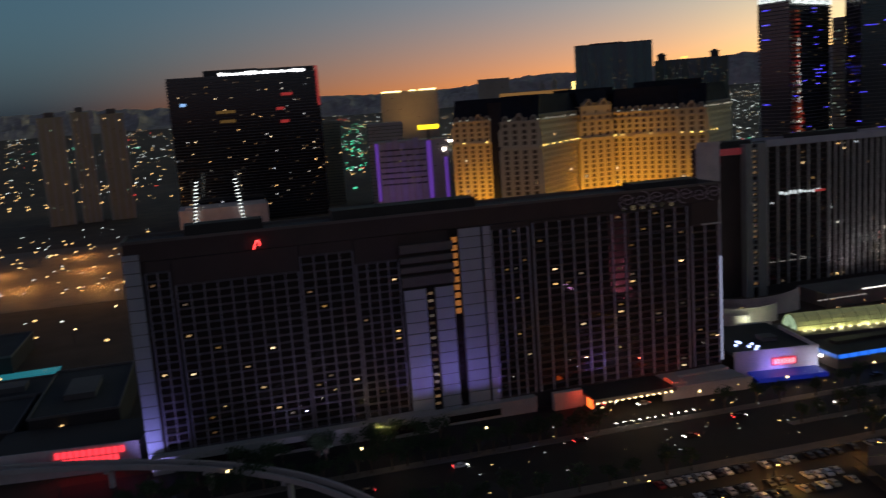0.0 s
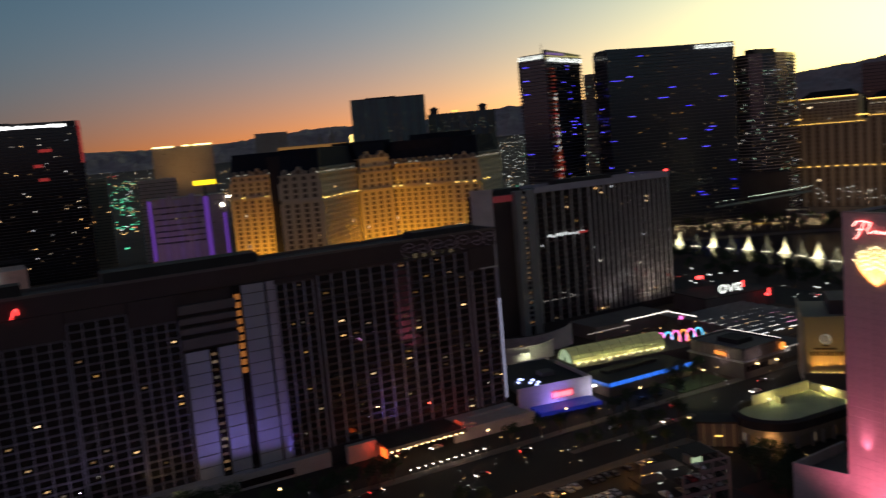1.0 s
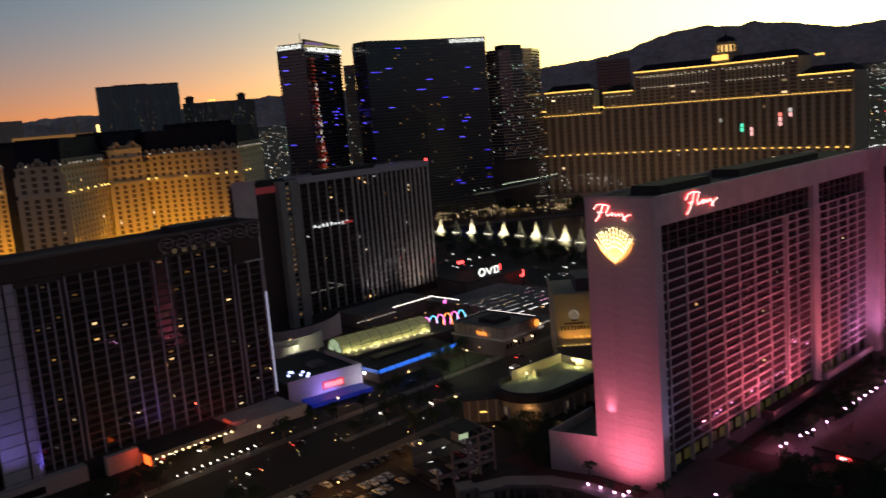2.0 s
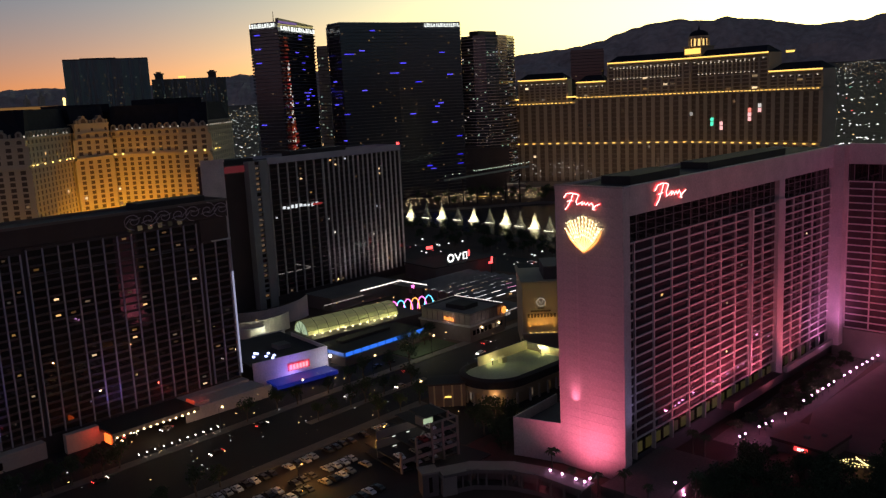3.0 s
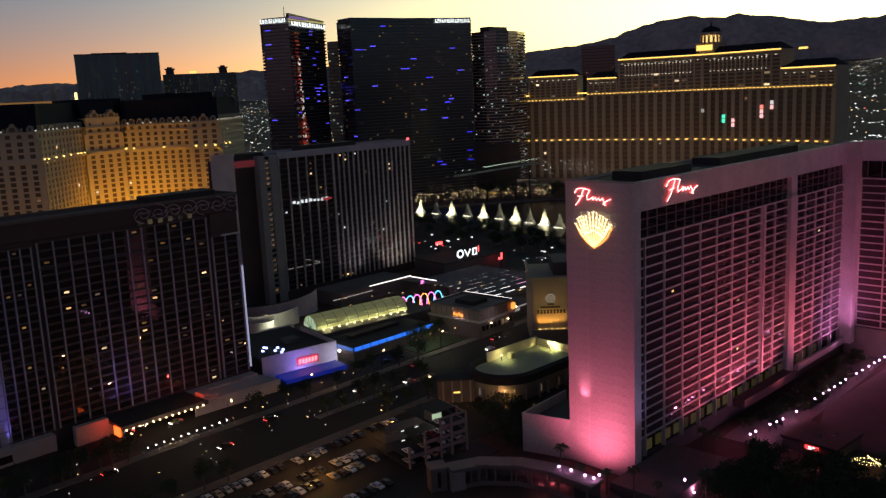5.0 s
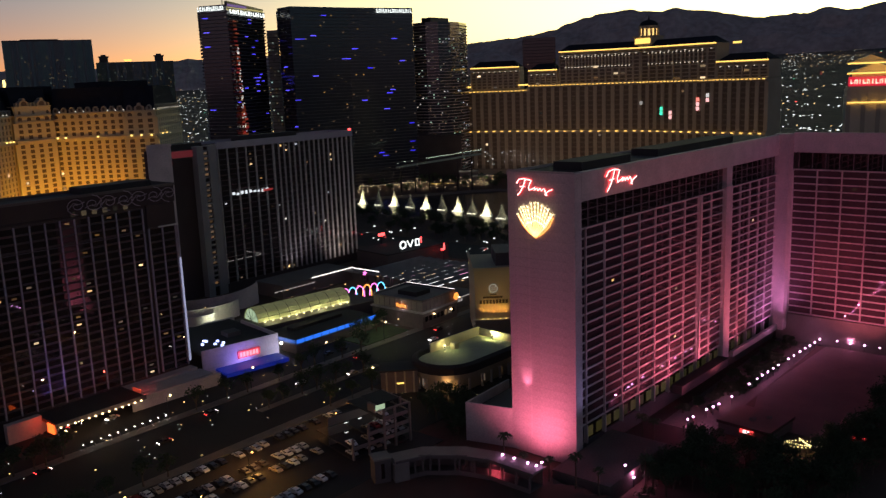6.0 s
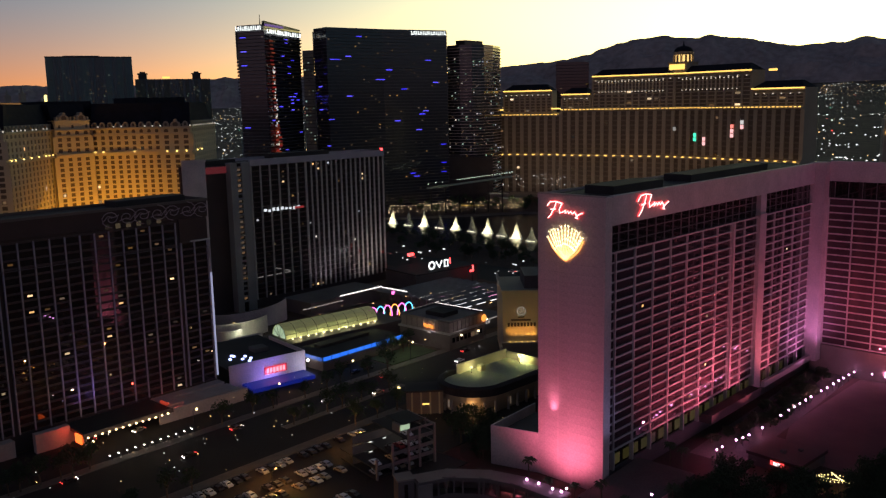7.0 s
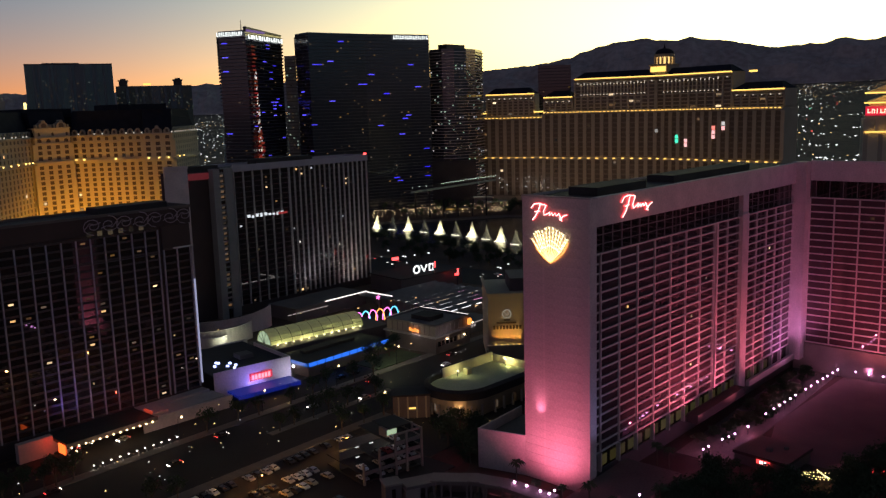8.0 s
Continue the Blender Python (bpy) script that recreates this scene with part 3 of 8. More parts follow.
def grid_hotel():
    t = thing("hotel_tower", "pale concrete hotel tower lit pink, gridded front", "hotel", at(203, 123.5, 0, -1.66))
    L, D, H = 155.0, 22.6, 81
    part("body", boxes((0.5, 1.5, 0, L, D - 0.3, 80)), "dark_concrete", t)
    part("plinth", boxes((-0.55, -0.45, -5.6, 2.9, D, -0.02)), "pale_concrete", t, "solid plinth down to the lower yard")
    part("plinth", boxes((2.95, 0.9, -5.6, L + 22, D, -0.02)), "dark_concrete", t)
    part("plinth", boxes((L - 0.3, -100, -5.6, L + 22, -0.5, -0.02)), "garage_concrete", t)
    # end wall of stacked concrete courses
    cm = mesh_of(boxes((-0.6, 0, 0.0, 0.5, D, 2.735)), "wall_course", "pale_concrete")
    for j in range(29):
        part("wall_course", cm, "pale_concrete", t, m=at(0, 0, 0.1 + 2.79 * j))
    part("end_joint", boxes((-0.5, 0.02, 0, 0.45, D - 0.02, 80.9)), "concrete", t)
    part("corner_wall", boxes((-0.58, -0.5, 0, 2.9, 1.45, 81)), "pale_concrete", t, "smooth corner return")
    # head band
    part("head_band", boxes((3.0, -0.5, 73, L, 1.4, 81.2)), "pale_concrete", t, "deep plain head band")
    part("roof", boxes((0.6, 1.45, 80, L, D - 0.4, 80.5)), "roof_dark", t)
    part("roof_plant", boxes((12, 5, 80.5, 40, 15, 83)), "roof_dark", t)
    part("roof_plant", boxes((60, 6, 80.5, 120, 16, 82.8)), "roof_dark", t)
    part("roof_edge", boxes((-0.6, D - 0.35, 80, L, D + 0.3, 81.2), (-0.6, -0.45, 81.0, 0.2, D, 81.5)), "concrete", t)
    # dark loggia under the head band
    part("loggia_glass", boxes((3.0, 1.1, 65, L - 4.5, 1.3, 73)), "glass_dark", t)
    lr = mesh_of(boxes((3, 0.7, -0.1, L - 4.5, 0.95, 0.1)), "loggia_rail", "bronze_bar")
    for z in (67.6, 70.3):
        part("loggia_rail", lr, "bronze_bar", t, m=at(0, 0, z))
    bar = mesh_of(boxes((-0.12, 0.5, 65, 0.12, 0.8, 73)), "loggia_bar", "bronze_bar")
    for j in range(28):
        part("loggia_bar", bar, "pale_concrete", t, m=at(8.0 + 5.15 * j, 0))
    # gridded front in two fields
    for x0, ww, nb in ((3.0, 2.9, 1), (5.9, 93.6, 9), (105.6, 45.0, 5)):
        facade(t, ww, 6, 65, nb, 21, 0.45, 0.45, 0.55, "pale_concrete", "pale_concrete", "glass_wine", 0.03, ("lit_warm", "lit_dim"), m=at(x0, 0), pane_parts=True, span_back=0.1, pier_proud=0.1, win_w=0.1, win_h=0.25)
    part("thick_post", boxes((79.5, -0.5, 6, 80.7, 0.9, 65)), "pale_concrete", t)
    part("main_pier", boxes((99.8, -0.8, 0, 105.3, 1.4, 66), (100.2, -0.6, 66, 104.9, 1.4, 73)), "pale_concrete", t, "broad concrete pier")
    part("corner_pier", boxes((L - 4.4, -4.6, 0, L + 0.5, 1.4, 81.6)), "pale_concrete", t, "broad lit corner pier")
    part("base_glass", boxes((3.0, 1.0, 0.3, L - 4.5, 1.4, 6)), "glass_dark", t)
    post = mesh_of(boxes((-0.3, -0.3, 0, 0.3, 1.0, 5.7)), "base_post", "concrete")
    for j in range(15):
        part("base_post", post, "concrete", t, m=at(5.9 + 10.4 * j if j < 10 else 105.6 + 9 * (j - 9), 0))
    bl = mesh_of(boxes((-1.6, 0.8, 1.0, 1.6, 0.95, 4.2)), "base_window", "lit_olive")
    for j in range(24):
        part("base_window", bl, "lit_olive", t, m=at(9 + 5.2 * j, 0))
    part("base_lobby", boxes((58, -5, 0, 96, -0.9, 3.0)), "roof_dark", t, "low dark lobby roof")
    part("base_wall", boxes((106, -2.4, 0, L - 4.5, -1.0, 2.2)), "concrete", t)
    # cross wing
    wm = at(L + 0.2, -4.8, 0, -90)
    part("wing_body", boxes((L + 1.9, -100, 0, L + 22, 1.4, 80.5)), "dark_concrete", t)
    part("wing_head", boxes((L + 0.0, -100, 74, L + 1.8, -4.7, 82)), "pale_concrete", t, "plain head band of the cross wing")
    facade(t, 94.5, 7, 67, 10, 21, 0.45, 0.5, 0.55, "pale_concrete", "pale_concrete", "glass_wine", 0.03, ("lit_warm", "lit_dim"), m=wm, span_back=0.12, pier_proud=0.1, win_w=0.15, win_h=0.3)
    part("wing_loggia", boxes((L + 1.3, -100, 67.3, L + 1.5, -5, 74)), "glass_dark", t)
    part("wing_base", boxes((L - 0.4, -100, 0, L + 1.8, -4.8, 6.4)), "garage_concrete", t, "solid wing base")
    wb = mesh_of(boxes((-0.12, 0.5, 67.3, 0.12, 0.8, 74)), "loggia_bar", "bronze_bar")
    for j in range(18):
        part("loggia_bar", wb, "pale_concrete", t, m=wm @ at(2 + 5.2 * j, 0))
    # annex walls round the foot of the end wall
    an = bmesh.new()
    prism(an, [(-0.58, D + 0.05), (-0.1, D + 0.05), (-4.2, 37.5), (20, 39.5), (20, 40), (-4.9, 38)][::-1], -5.6, 7.6)
    part("annex_wall", an, "pale_concrete", t, "low annex wall")
    an = bmesh.new()
    prism(an, [(0.2, D + 0.1), (-3.9, 37.3), (20, 39.3), (20, D + 0.1)][::-1], 0, 4.6)
    part("annex_roof", an, "roof_grey", t, "flat annex roof")
    # signs
    script_sign("script_sign", t, at(-0.9, 19.2, 74.2, -90), 12.6, 5.0, "pink neon script sign")
    script_sign("script_sign", t, at(14.7, -0.9, 74.3, 0), 18.0, 6.2, "pink neon script sign")
    plume_sign(t, at(-0.9, 12.6, 62.3, -90))
    return t


M["bronze_bar"] = surface("bronze_bar", (0.2, 0.15, 0.16), 0.6)
M["lit_olive"] = glow_rand("lit_olive", (0.5, 0.42, 0.1), (0.7, 0.6, 0.25), 0.01, 0.06)
M["neon_gold_tip"] = glow("neon_gold_tip", (1.0, 0.85, 0.5), 4.0)
grid_hotel()


# ---- hotel D: the gold-lit palace ----
def arch_block(bm, x0, x1, y0, y1, z0, z1, rise, n=8):
    """An upright block along y with an arched head."""
    cx, r = (x0 + x1) / 2, (x1 - x0) / 2
    prof = [(x1, z0), (x1, z1)] + [(cx + r * math.cos(math.pi * k / n), z1 + rise * math.sin(math.pi * k / n)) for k in range(1, n)] + [(x0, z1), (x0, z0)]
    a = [bm.verts.new((x, y0, z)) for x, z in prof]
    b = [bm.verts.new((x, y1, z)) for x, z in prof]
    bm.faces.new(a)
    bm.faces.new(b[::-1])
    for i in range(len(a)):
        j = (i + 1) % len(a)
        bm.faces.new((a[i], b[i], b[j], a[j]))


def mansard(bm, x0, x1, prof):
    """A roof of one cross-section (y, z) run along x."""
    a = [bm.verts.new((x0, y, z)) for y, z in prof]
    b = [bm.verts.new((x1, y, z)) for y, z in prof]
    bm.faces.new(a)
    bm.faces.new(b[::-1])
    for i in range(len(a)):
        j = (i + 1) % len(a)
        bm.faces.new((a[i], b[i], b[j], a[j]))


def palace_hotel():
    o = polar(21.0, 560)
    t = thing("palace_hotel", "cream palace hotel floodlit gold, dark mansard roof", "hotel", at(*o))

    def plan(az, d):
        x, y = polar(az, d)
        return x - o[0], y - o[1]

    core = bmesh.new()
    prism(core, [plan(*p) for p in ((19.2, 604), (21.7, 604), (23.3, 652), (25.9, 660), (31.0, 642), (32.3, 690), (31, 770), (17.5, 770), (17.0, 700))], 0, 109)
    part("body", core, "slate", t)
    for row in ((48, 62, 109, 84, 90, 114.5), (112, 50, 109, 150, 84, 116.5), (10, 70, 109, 34, 92, 113)):
        part("roof_house", boxes(row), "slate", t, "dark machine house on the roof")
    dm = bmesh.new()
    arch_block(dm, -1.5, 1.5, 0.1, 3.4, 96.2, 98.6, 1.3)
    box(dm, -1.9, -0.1, 96.2, -1.4, 3.0, 98.4)
    box(dm, 1.4, -0.1, 96.2, 1.9, 3.0, 98.4)
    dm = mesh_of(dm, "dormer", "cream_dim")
    dl = mesh_of(boxes((-0.45, -0.5, 96.3, 0.45, -0.1, 97.3)), "dormer_lamp", "dormer_lit")
    dg = bmesh.new()
    arch_block(dg, -0.8, 0.8, -0.05, 0.1, 96.7, 98.2, 0.7)
    dg = mesh_of(dg, "dormer_window", "glass_warm")
    lm = mesh_of(boxes((-0.45, -0.3, -0.35, 0.45, 0.3, 0.5)), "balcony_lamp", "bulb_gold")
    # plan points, bays, share of lit balcony lamps, kind of roof front
    runs = (((15.36, 673), (18.85, 656), 7, 0.5, "crest"), ((18.5, 566), (21.0, 560), 4, 0.0, "crest"), ((21.05, 562), (23.72, 629), 13, 0.7, "dormers"),
            ((23.78, 622), (25.75, 634), 4, 0.0, "attic"), ((25.8, 639), (29.9, 626), 9, 0.35, "dormers"), ((29.93, 620), (31.7, 618), 3, 1.0, "crest"), ((31.75, 622), (33.2, 690), 12, 0.1, "dormers"))
    for i, (pa, pb, nb, share, kind) in enumerate(runs):
        m, ln = segment(None, plan(*pa), plan(*pb))
        w = part("wing", boxes((0, 0.42, 0, ln, 13, 96)), "cream", t, "", m)
        facade(w, ln, 20, 77.5, nb, 17, ln / nb * 0.53, 1.1, 0.34, "cream", "cream", "glass_warm", 0.03, ("lit_warm", "lit_dim"), span_back=0.03, win_w=0.3, win_h=0.5)
        facade(w, ln, 80, 91, nb, 3, ln / nb * 0.53, 1.3, 0.34, "cream", "cream", "glass_warm", 0.04, ("lit_warm", "lit_dim"), m=at(0, -0.2), span_back=0.03, win_w=0.3, win_h=0.5)
        part("attic_band", boxes((0, -0.2, 91.9, ln, 0.4, 95.2)), "cream", w, "attic storey")
        av = bmesh.new()
        arch_block(av, -ln / nb * 0.22, ln / nb * 0.22, -0.28, -0.2, 92.4, 93.8, 0.9)
        av = mesh_of(av, "attic_window", "glass_warm")
        for k in range(nb):
            part("attic_window", av, "glass_warm", w, m=at((k + 0.5) * ln / nb, 0))
        part("string_course", boxes((-0.2, -0.9, 91.0, ln + 0.2, 0.4, 91.8)), "cream", w)
        part("cornice", boxes((-0.4, -1.6, 95.2, ln + 0.4, 0.6, 95.7), (-0.4, -1.1, 95.7, ln + 0.4, 0.6, 96.2)), "cream", w, "deep cornice")
        part("balcony", boxes((-0.3, -1.4, 77.6, ln + 0.3, 0.4, 78.3), (-0.3, -1.4, 78.3, ln + 0.3, -1.2, 79.5)), "cream", w, "continuous balcony")
        roof = bmesh.new()
        mansard(roof, 0, ln, [(0.5, 96.15), (2.6, 101), (4.4, 106), (6.2, 112.5), (14, 112.5), (14, 96.15)])
        part("roof", roof, "slate", w, "dark slate mansard roof")
        cx = ln / 2
        crests = {"crest": (cx,), "attic": (ln * 0.27, ln * 0.76), "dormers": ()}[kind]
        if kind == "attic":
            part("attic_storey", boxes((0.2, -0.7, 96.2, ln - 0.2, 8, 101.2), (-0.2, -1.2, 101.2, ln + 0.2, 8.4, 101.9)), "cream", w, "raised attic pavilion")
            for fx in (0.12, 0.5, 0.9):
                part("dormer_window", dg, "glass_warm", w, m=at(ln * fx, -0.72))
        for x in crests:
            z = 101.9 if kind == "attic" else 96.2
            g = bmesh.new()
            arch_block(g, x - 3.4, x + 3.4, -0.9, 5, z, z + 1.2, 2.4)
            arch_block(g, x - 1.2, x + 1.2, -1.1, 3, z + 3.2, z + 4.2, 0.9)
            box(g, x - 5.4, -0.8, z, x - 4.2, 2, z + 2.2)
            box(g, x + 4.2, -0.8, z, x + 5.4, 2, z + 2.2)
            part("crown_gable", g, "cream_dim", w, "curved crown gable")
            gw = bmesh.new()
            arch_block(gw, x - 1.7, x + 1.7, -1.02, -0.85, z + 0.3, z + 1.6, 1.4)
            part("gable_window", gw, "glass_warm", w)
        for k in range(nb):
            x = (k + 0.5) * ln / nb
            if kind == "attic" or any(abs(x - c) < 6 for c in crests):
                continue
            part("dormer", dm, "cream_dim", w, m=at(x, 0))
            part("dormer_window", dg, "glass_warm", w, m=at(x, 0))
            if rng.random() < 0.75:
                part("dormer_lamp", dl, "dormer_lit", w, m=at(x + ln / nb * 0.5, 0))
        for k in range(nb):
            if rng.random() < share:
                part("balcony_lamp", lm, "bulb_gold", w, m=at((k + 0.5) * ln / nb, -1.5, 79.5))
    return t


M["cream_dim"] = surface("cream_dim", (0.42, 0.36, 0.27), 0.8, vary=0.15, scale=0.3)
M["dormer_lit"] = glow("dormer_lit", (0.9, 0.85, 0.7), 0.5)
M["glass_warm"] = glazing("glass_warm", (0.1, 0.06, 0.025), 0.3)
palace_hotel()
xb, yb = polar(31.72, 425)
solid("service_tower", boxes((-5.3, -5, 0, 5.3, 6, 83.2), (-5.7, -5.4, 82.6, 5.7, -5.02, 83.8)), "pale_concrete", "plain grey service tower beside the palace hotel", "building", at(xb, yb, 0, -30))


# ---- hotel E: the broad tan hotel by the lake ----
M["lamp_pale"] = glow("lamp_pale", (1.0, 0.9, 0.7), 0.8)


def lake_hotel():
    P = [polar(51.1, 1000), polar(55.8, 975), polar(62.95, 930), polar(70.62, 850)]
    o = P[1]
    t = thing("lake_hotel", "broad tan hotel outlined with gold light strips", "hotel", at(o[0], o[1]))
    P = [(x - o[0], y - o[1]) for x, y in P]
    # plan runs west, so depth lies away from the viewer
    specs = [
        (0, 0.0, 1.0, 94, 5.2),
        (1, 0.0, 1.0, 99, 0.0),
        (2, 0.0, 1.0, 99, 0.0),
    ]
    for i, _, _, top, back in specs:
        m, ln = segment(None, P[i], P[i + 1])
        m = m @ at(0, back)
        w = part("wing", boxes((0, 1.0, 0, ln, 26, top + 2)), "stone_tan", t, "", m)
        nb = round(ln / 9.6)
        # spandrels in darker stone: the shade of the recesses is put into the colour
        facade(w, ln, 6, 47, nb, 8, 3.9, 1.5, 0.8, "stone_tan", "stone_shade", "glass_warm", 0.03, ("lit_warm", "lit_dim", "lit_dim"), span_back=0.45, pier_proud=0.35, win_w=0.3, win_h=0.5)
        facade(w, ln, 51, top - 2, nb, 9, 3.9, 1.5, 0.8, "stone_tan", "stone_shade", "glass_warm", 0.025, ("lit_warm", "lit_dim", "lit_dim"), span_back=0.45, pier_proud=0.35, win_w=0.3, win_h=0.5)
        part("string_course", boxes((-0.3, -1.6, 47.2, ln + 0.3, 0.6, 48.2)), "stone_tan", w)
        part("string_course", boxes((-0.3, -1.9, top - 1.6, ln + 0.3, 0.6, top - 0.4)), "stone_tan", w)
        lm = mesh_of(boxes((-1.6, -0.3, -0.5, 1.6, 0.2, 0.5)), "strip_light", "strip_gold")
        for k in range(nb):
            part("strip_light", lm, "strip_gold", w, m=at((k + 0.5) * ln / nb, -1.7, 49.0))
        um = mesh_of(boxes((-1.1, -0.3, -0.45, 1.1, 0.2, 0.45)), "strip_light", "strip_gold")
        nu = round(ln / 4.4)
        for k in range(nu):
            part("strip_light", um, "strip_gold", w, m=at((k + 0.5) * ln / nu, -2.0, top + 0.2))
    # stepped upper storeys
    m0, l0 = segment(None, P[0], P[1])
    m1, l1 = segment(None, P[1], P[2])
    m2, l2 = segment(None, P[2], P[3])

    def upper(m, x0, x1, z0, z1, back, bays, floors, name):
        u = part(name, boxes((x0, back + 1, z0, x1, back + 22, z1)), "stone_tan", t, "", m)
        facade(u, x1 - x0, z0 + 1, z1 - 4.5, bays, floors, 2.0, 1.0, 0.8, "stone_tan", "stone_tan", "glass_warm", 0.05, ("lit_warm", "lit_dim"), m=at(x0, back), span_back=0.3, pier_proud=0.3)
        part("cornice", boxes((x0 - 0.6, back - 1.5, z1 - 2.4, x1 + 0.6, back + 1.0, z1 - 1.4)), "stone_tan", u)
        part("light_strip", boxes((x0 - 0.3, back - 1.8, z1 - 0.9, x1 + 0.3, back - 0.6, z1 + 0.4)), "strip_gold", u, "continuous gold light strip")
        dm = mesh_of(boxes((-0.5, -0.3, -0.5, 0.5, 0.1, 0.5)), "wall_lamp", "lamp_pale")
        for k in range(bays):
            part("wall_lamp", dm, "lamp_pale", u, m=at(x0 + (k + 0.5) * (x1 - x0) / bays, back - 0.8, z1 - 5.0))
        if name == "centre_block":
            # tall lit columns between the upper windows
            cm = mesh_of(boxes((-0.55, -0.9, z1 - 17, 0.55, -0.1, z1 - 5.6)), "column", "cream")
            ul = mesh_of(boxes((-0.5, -0.2, -0.4, 0.5, 0.2, 0.4)), "uplight", "lamp_pale")
            n = bays * 2
            for k in range(2, n - 2):
                cx = x0 + k * (x1 - x0) / n
                part("column", cm, "cream", u, m=at(cx, back))
                part("uplight", ul, "lamp_pale", u, m=at(cx, back - 1.2, z1 - 17.2))
                part("uplight", ul, "lamp_pale", u, m=at(cx, back - 1.2, z1 - 6.4))
        roof = bmesh.new()
        a = [roof.verts.new(c) for c in ((x0, back - 1, z1 + 0.2), (x1, back - 1, z1 + 0.2), (x1, back + 22, z1 + 0.2), (x0, back + 22, z1 + 0.2))]
        b = [roof.verts.new(c) for c in ((x0 + 8, back + 9, z1 + 7), (x1 - 8, back + 9, z1 + 7), (x1 - 8, back + 13, z1 + 7), (x0 + 8, back + 13, z1 + 7))]
        for i in range(4):
            roof.faces.new((a[i], a[(i + 1) % 4], b[(i + 1) % 4], b[i]))
        roof.faces.new(b)
        part("hip_roof", roof, "slate", u, "dark hipped roof")
        return u

    upper(m0, 16, l0 - 12, 96, 121, 6, 9, 6, "upper_block")
    part("light_strip", boxes((-0.5, 3.0, 99.2, 16, 4.4, 100.8)), "strip_gold", t, "", m0)
    part("light_strip", boxes((l0 - 12, 3.0, 99.7, l0, 4.4, 101.3)), "strip_gold", t, "", m0)
    upper(m1, 0.5, 34, 99, 116, 1.5, 5, 4, "upper_block")
    # centre block turns with the front
    ca = Vector(P[1]) + (Vector(P[2]) - Vector(P[1])) * 0.29
    cb = Vector(P[2])
    cc = Vector(P[2]) + (Vector(P[3]) - Vector(P[2])) * 0.62
    mA, lA = segment(None, ca, cb)
    mB, lB = segment(None, cb, cc)
    upper(mA, 0.3, lA - 0.4, 99, 134.5, 1.5, 12, 8, "centre_block")
    upper(mB, 0.4, lB, 99, 134.5, 1.5, 9, 8, "centre_block")
    upper(m2, l2 * 0.63, l2, 99, 116.5, 1.5, 6, 4, "upper_block")
    part("light_strip", boxes((l2 * 0.69, 14, 133, l2 * 0.75, 15, 135)), "strip_gold", t, "", m2)
    # lantern with dome
    lt = part("lantern", boxes((-11, -8, 134, 11, 12, 145), (-12, -9, 145, 12, 13, 146)), "stone_tan", t, "square roof lantern", mB @ at(2, 10))
    part("lantern_sign", boxes((-9.5, -8.6, 138.2, 9.5, -8.1, 143.6)), "strip_gold", lt, "glowing gold sign panel")
    core = bmesh.new()
    prism(core, [(8.4 * math.cos(a), 2 + 8.4 * math.sin(a)) for a in (k * math.pi / 8 for k in range(16))], 146, 156)
    part("lantern_core", core, "lantern_glow", lt)
    am = bmesh.new()
    box(am, -2.0, -0.6, 0, -1.2, 0.6, 6)
    box(am, 1.2, -0.6, 0, 2.0, 0.6, 6)
    tube(am, [(1.6 * math.cos(a), 0, 6 + 1.9 * math.sin(a)) for a in (math.pi * k / 6 for k in range(7))], 0.55, 5)
    box(am, -2.3, -0.7, 8.2, 2.3, 0.7, 10.2)
    am = mesh_of(am, "lantern_arch", "stone_tan")
    for k in range(14):
        a = 2 * math.pi * k / 14
        part("lantern_arch", am, "stone_tan", lt, m=at(9.6 * math.cos(a), 2 + 9.6 * math.sin(a), 146, math.degrees(a) + 90))
    dm = bmesh.new()
    bmesh.ops.create_uvsphere(dm, u_segments=24, v_segments=12, radius=9.6)
    bmesh.ops.scale(dm, vec=(1, 1, 0.62), verts=dm.verts)
    bmesh.ops.translate(dm, vec=(0, 2, 156.4), verts=dm.verts)
    part("dome", dm, "slate", lt, "dark dome")
    sp = bmesh.new()
    tube(sp, [(0, 2, 161.5), (0, 2, 163), (0, 2, 167)], [1.6, 0.9, 0.2])
    part("spire", sp, "slate", lt)
    # odd lit windows
    for dx, z, k in ((0.5, 76, "lit_cool"), (26, 70, "lit_green"), (26, 65.6, "lit_green"), (37, 66, "lit_pinkish"), (37, 61.6, "lit_pinkish"), (69, 79, "lit_rose"), (69, 74.6, "lit_pinkish"), (69, 70.2, "lit_pinkish"), (80, 83, "lit_cool"), (80, 78.6, "lit_pinkish")):
        part("lit_window", boxes((dx, -0.7, z, dx + 3.4, -0.4, z + 3.7)), k, t, "", m2)
    return t


M["lit_rose"] = glow("lit_rose", (1.0, 0.25, 0.2), 1.2)
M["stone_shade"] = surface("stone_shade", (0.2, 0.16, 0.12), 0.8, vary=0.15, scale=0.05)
M["lantern_glow"] = glow("lantern_glow", (1.0, 0.62, 0.2), 1.3)
lake_hotel()


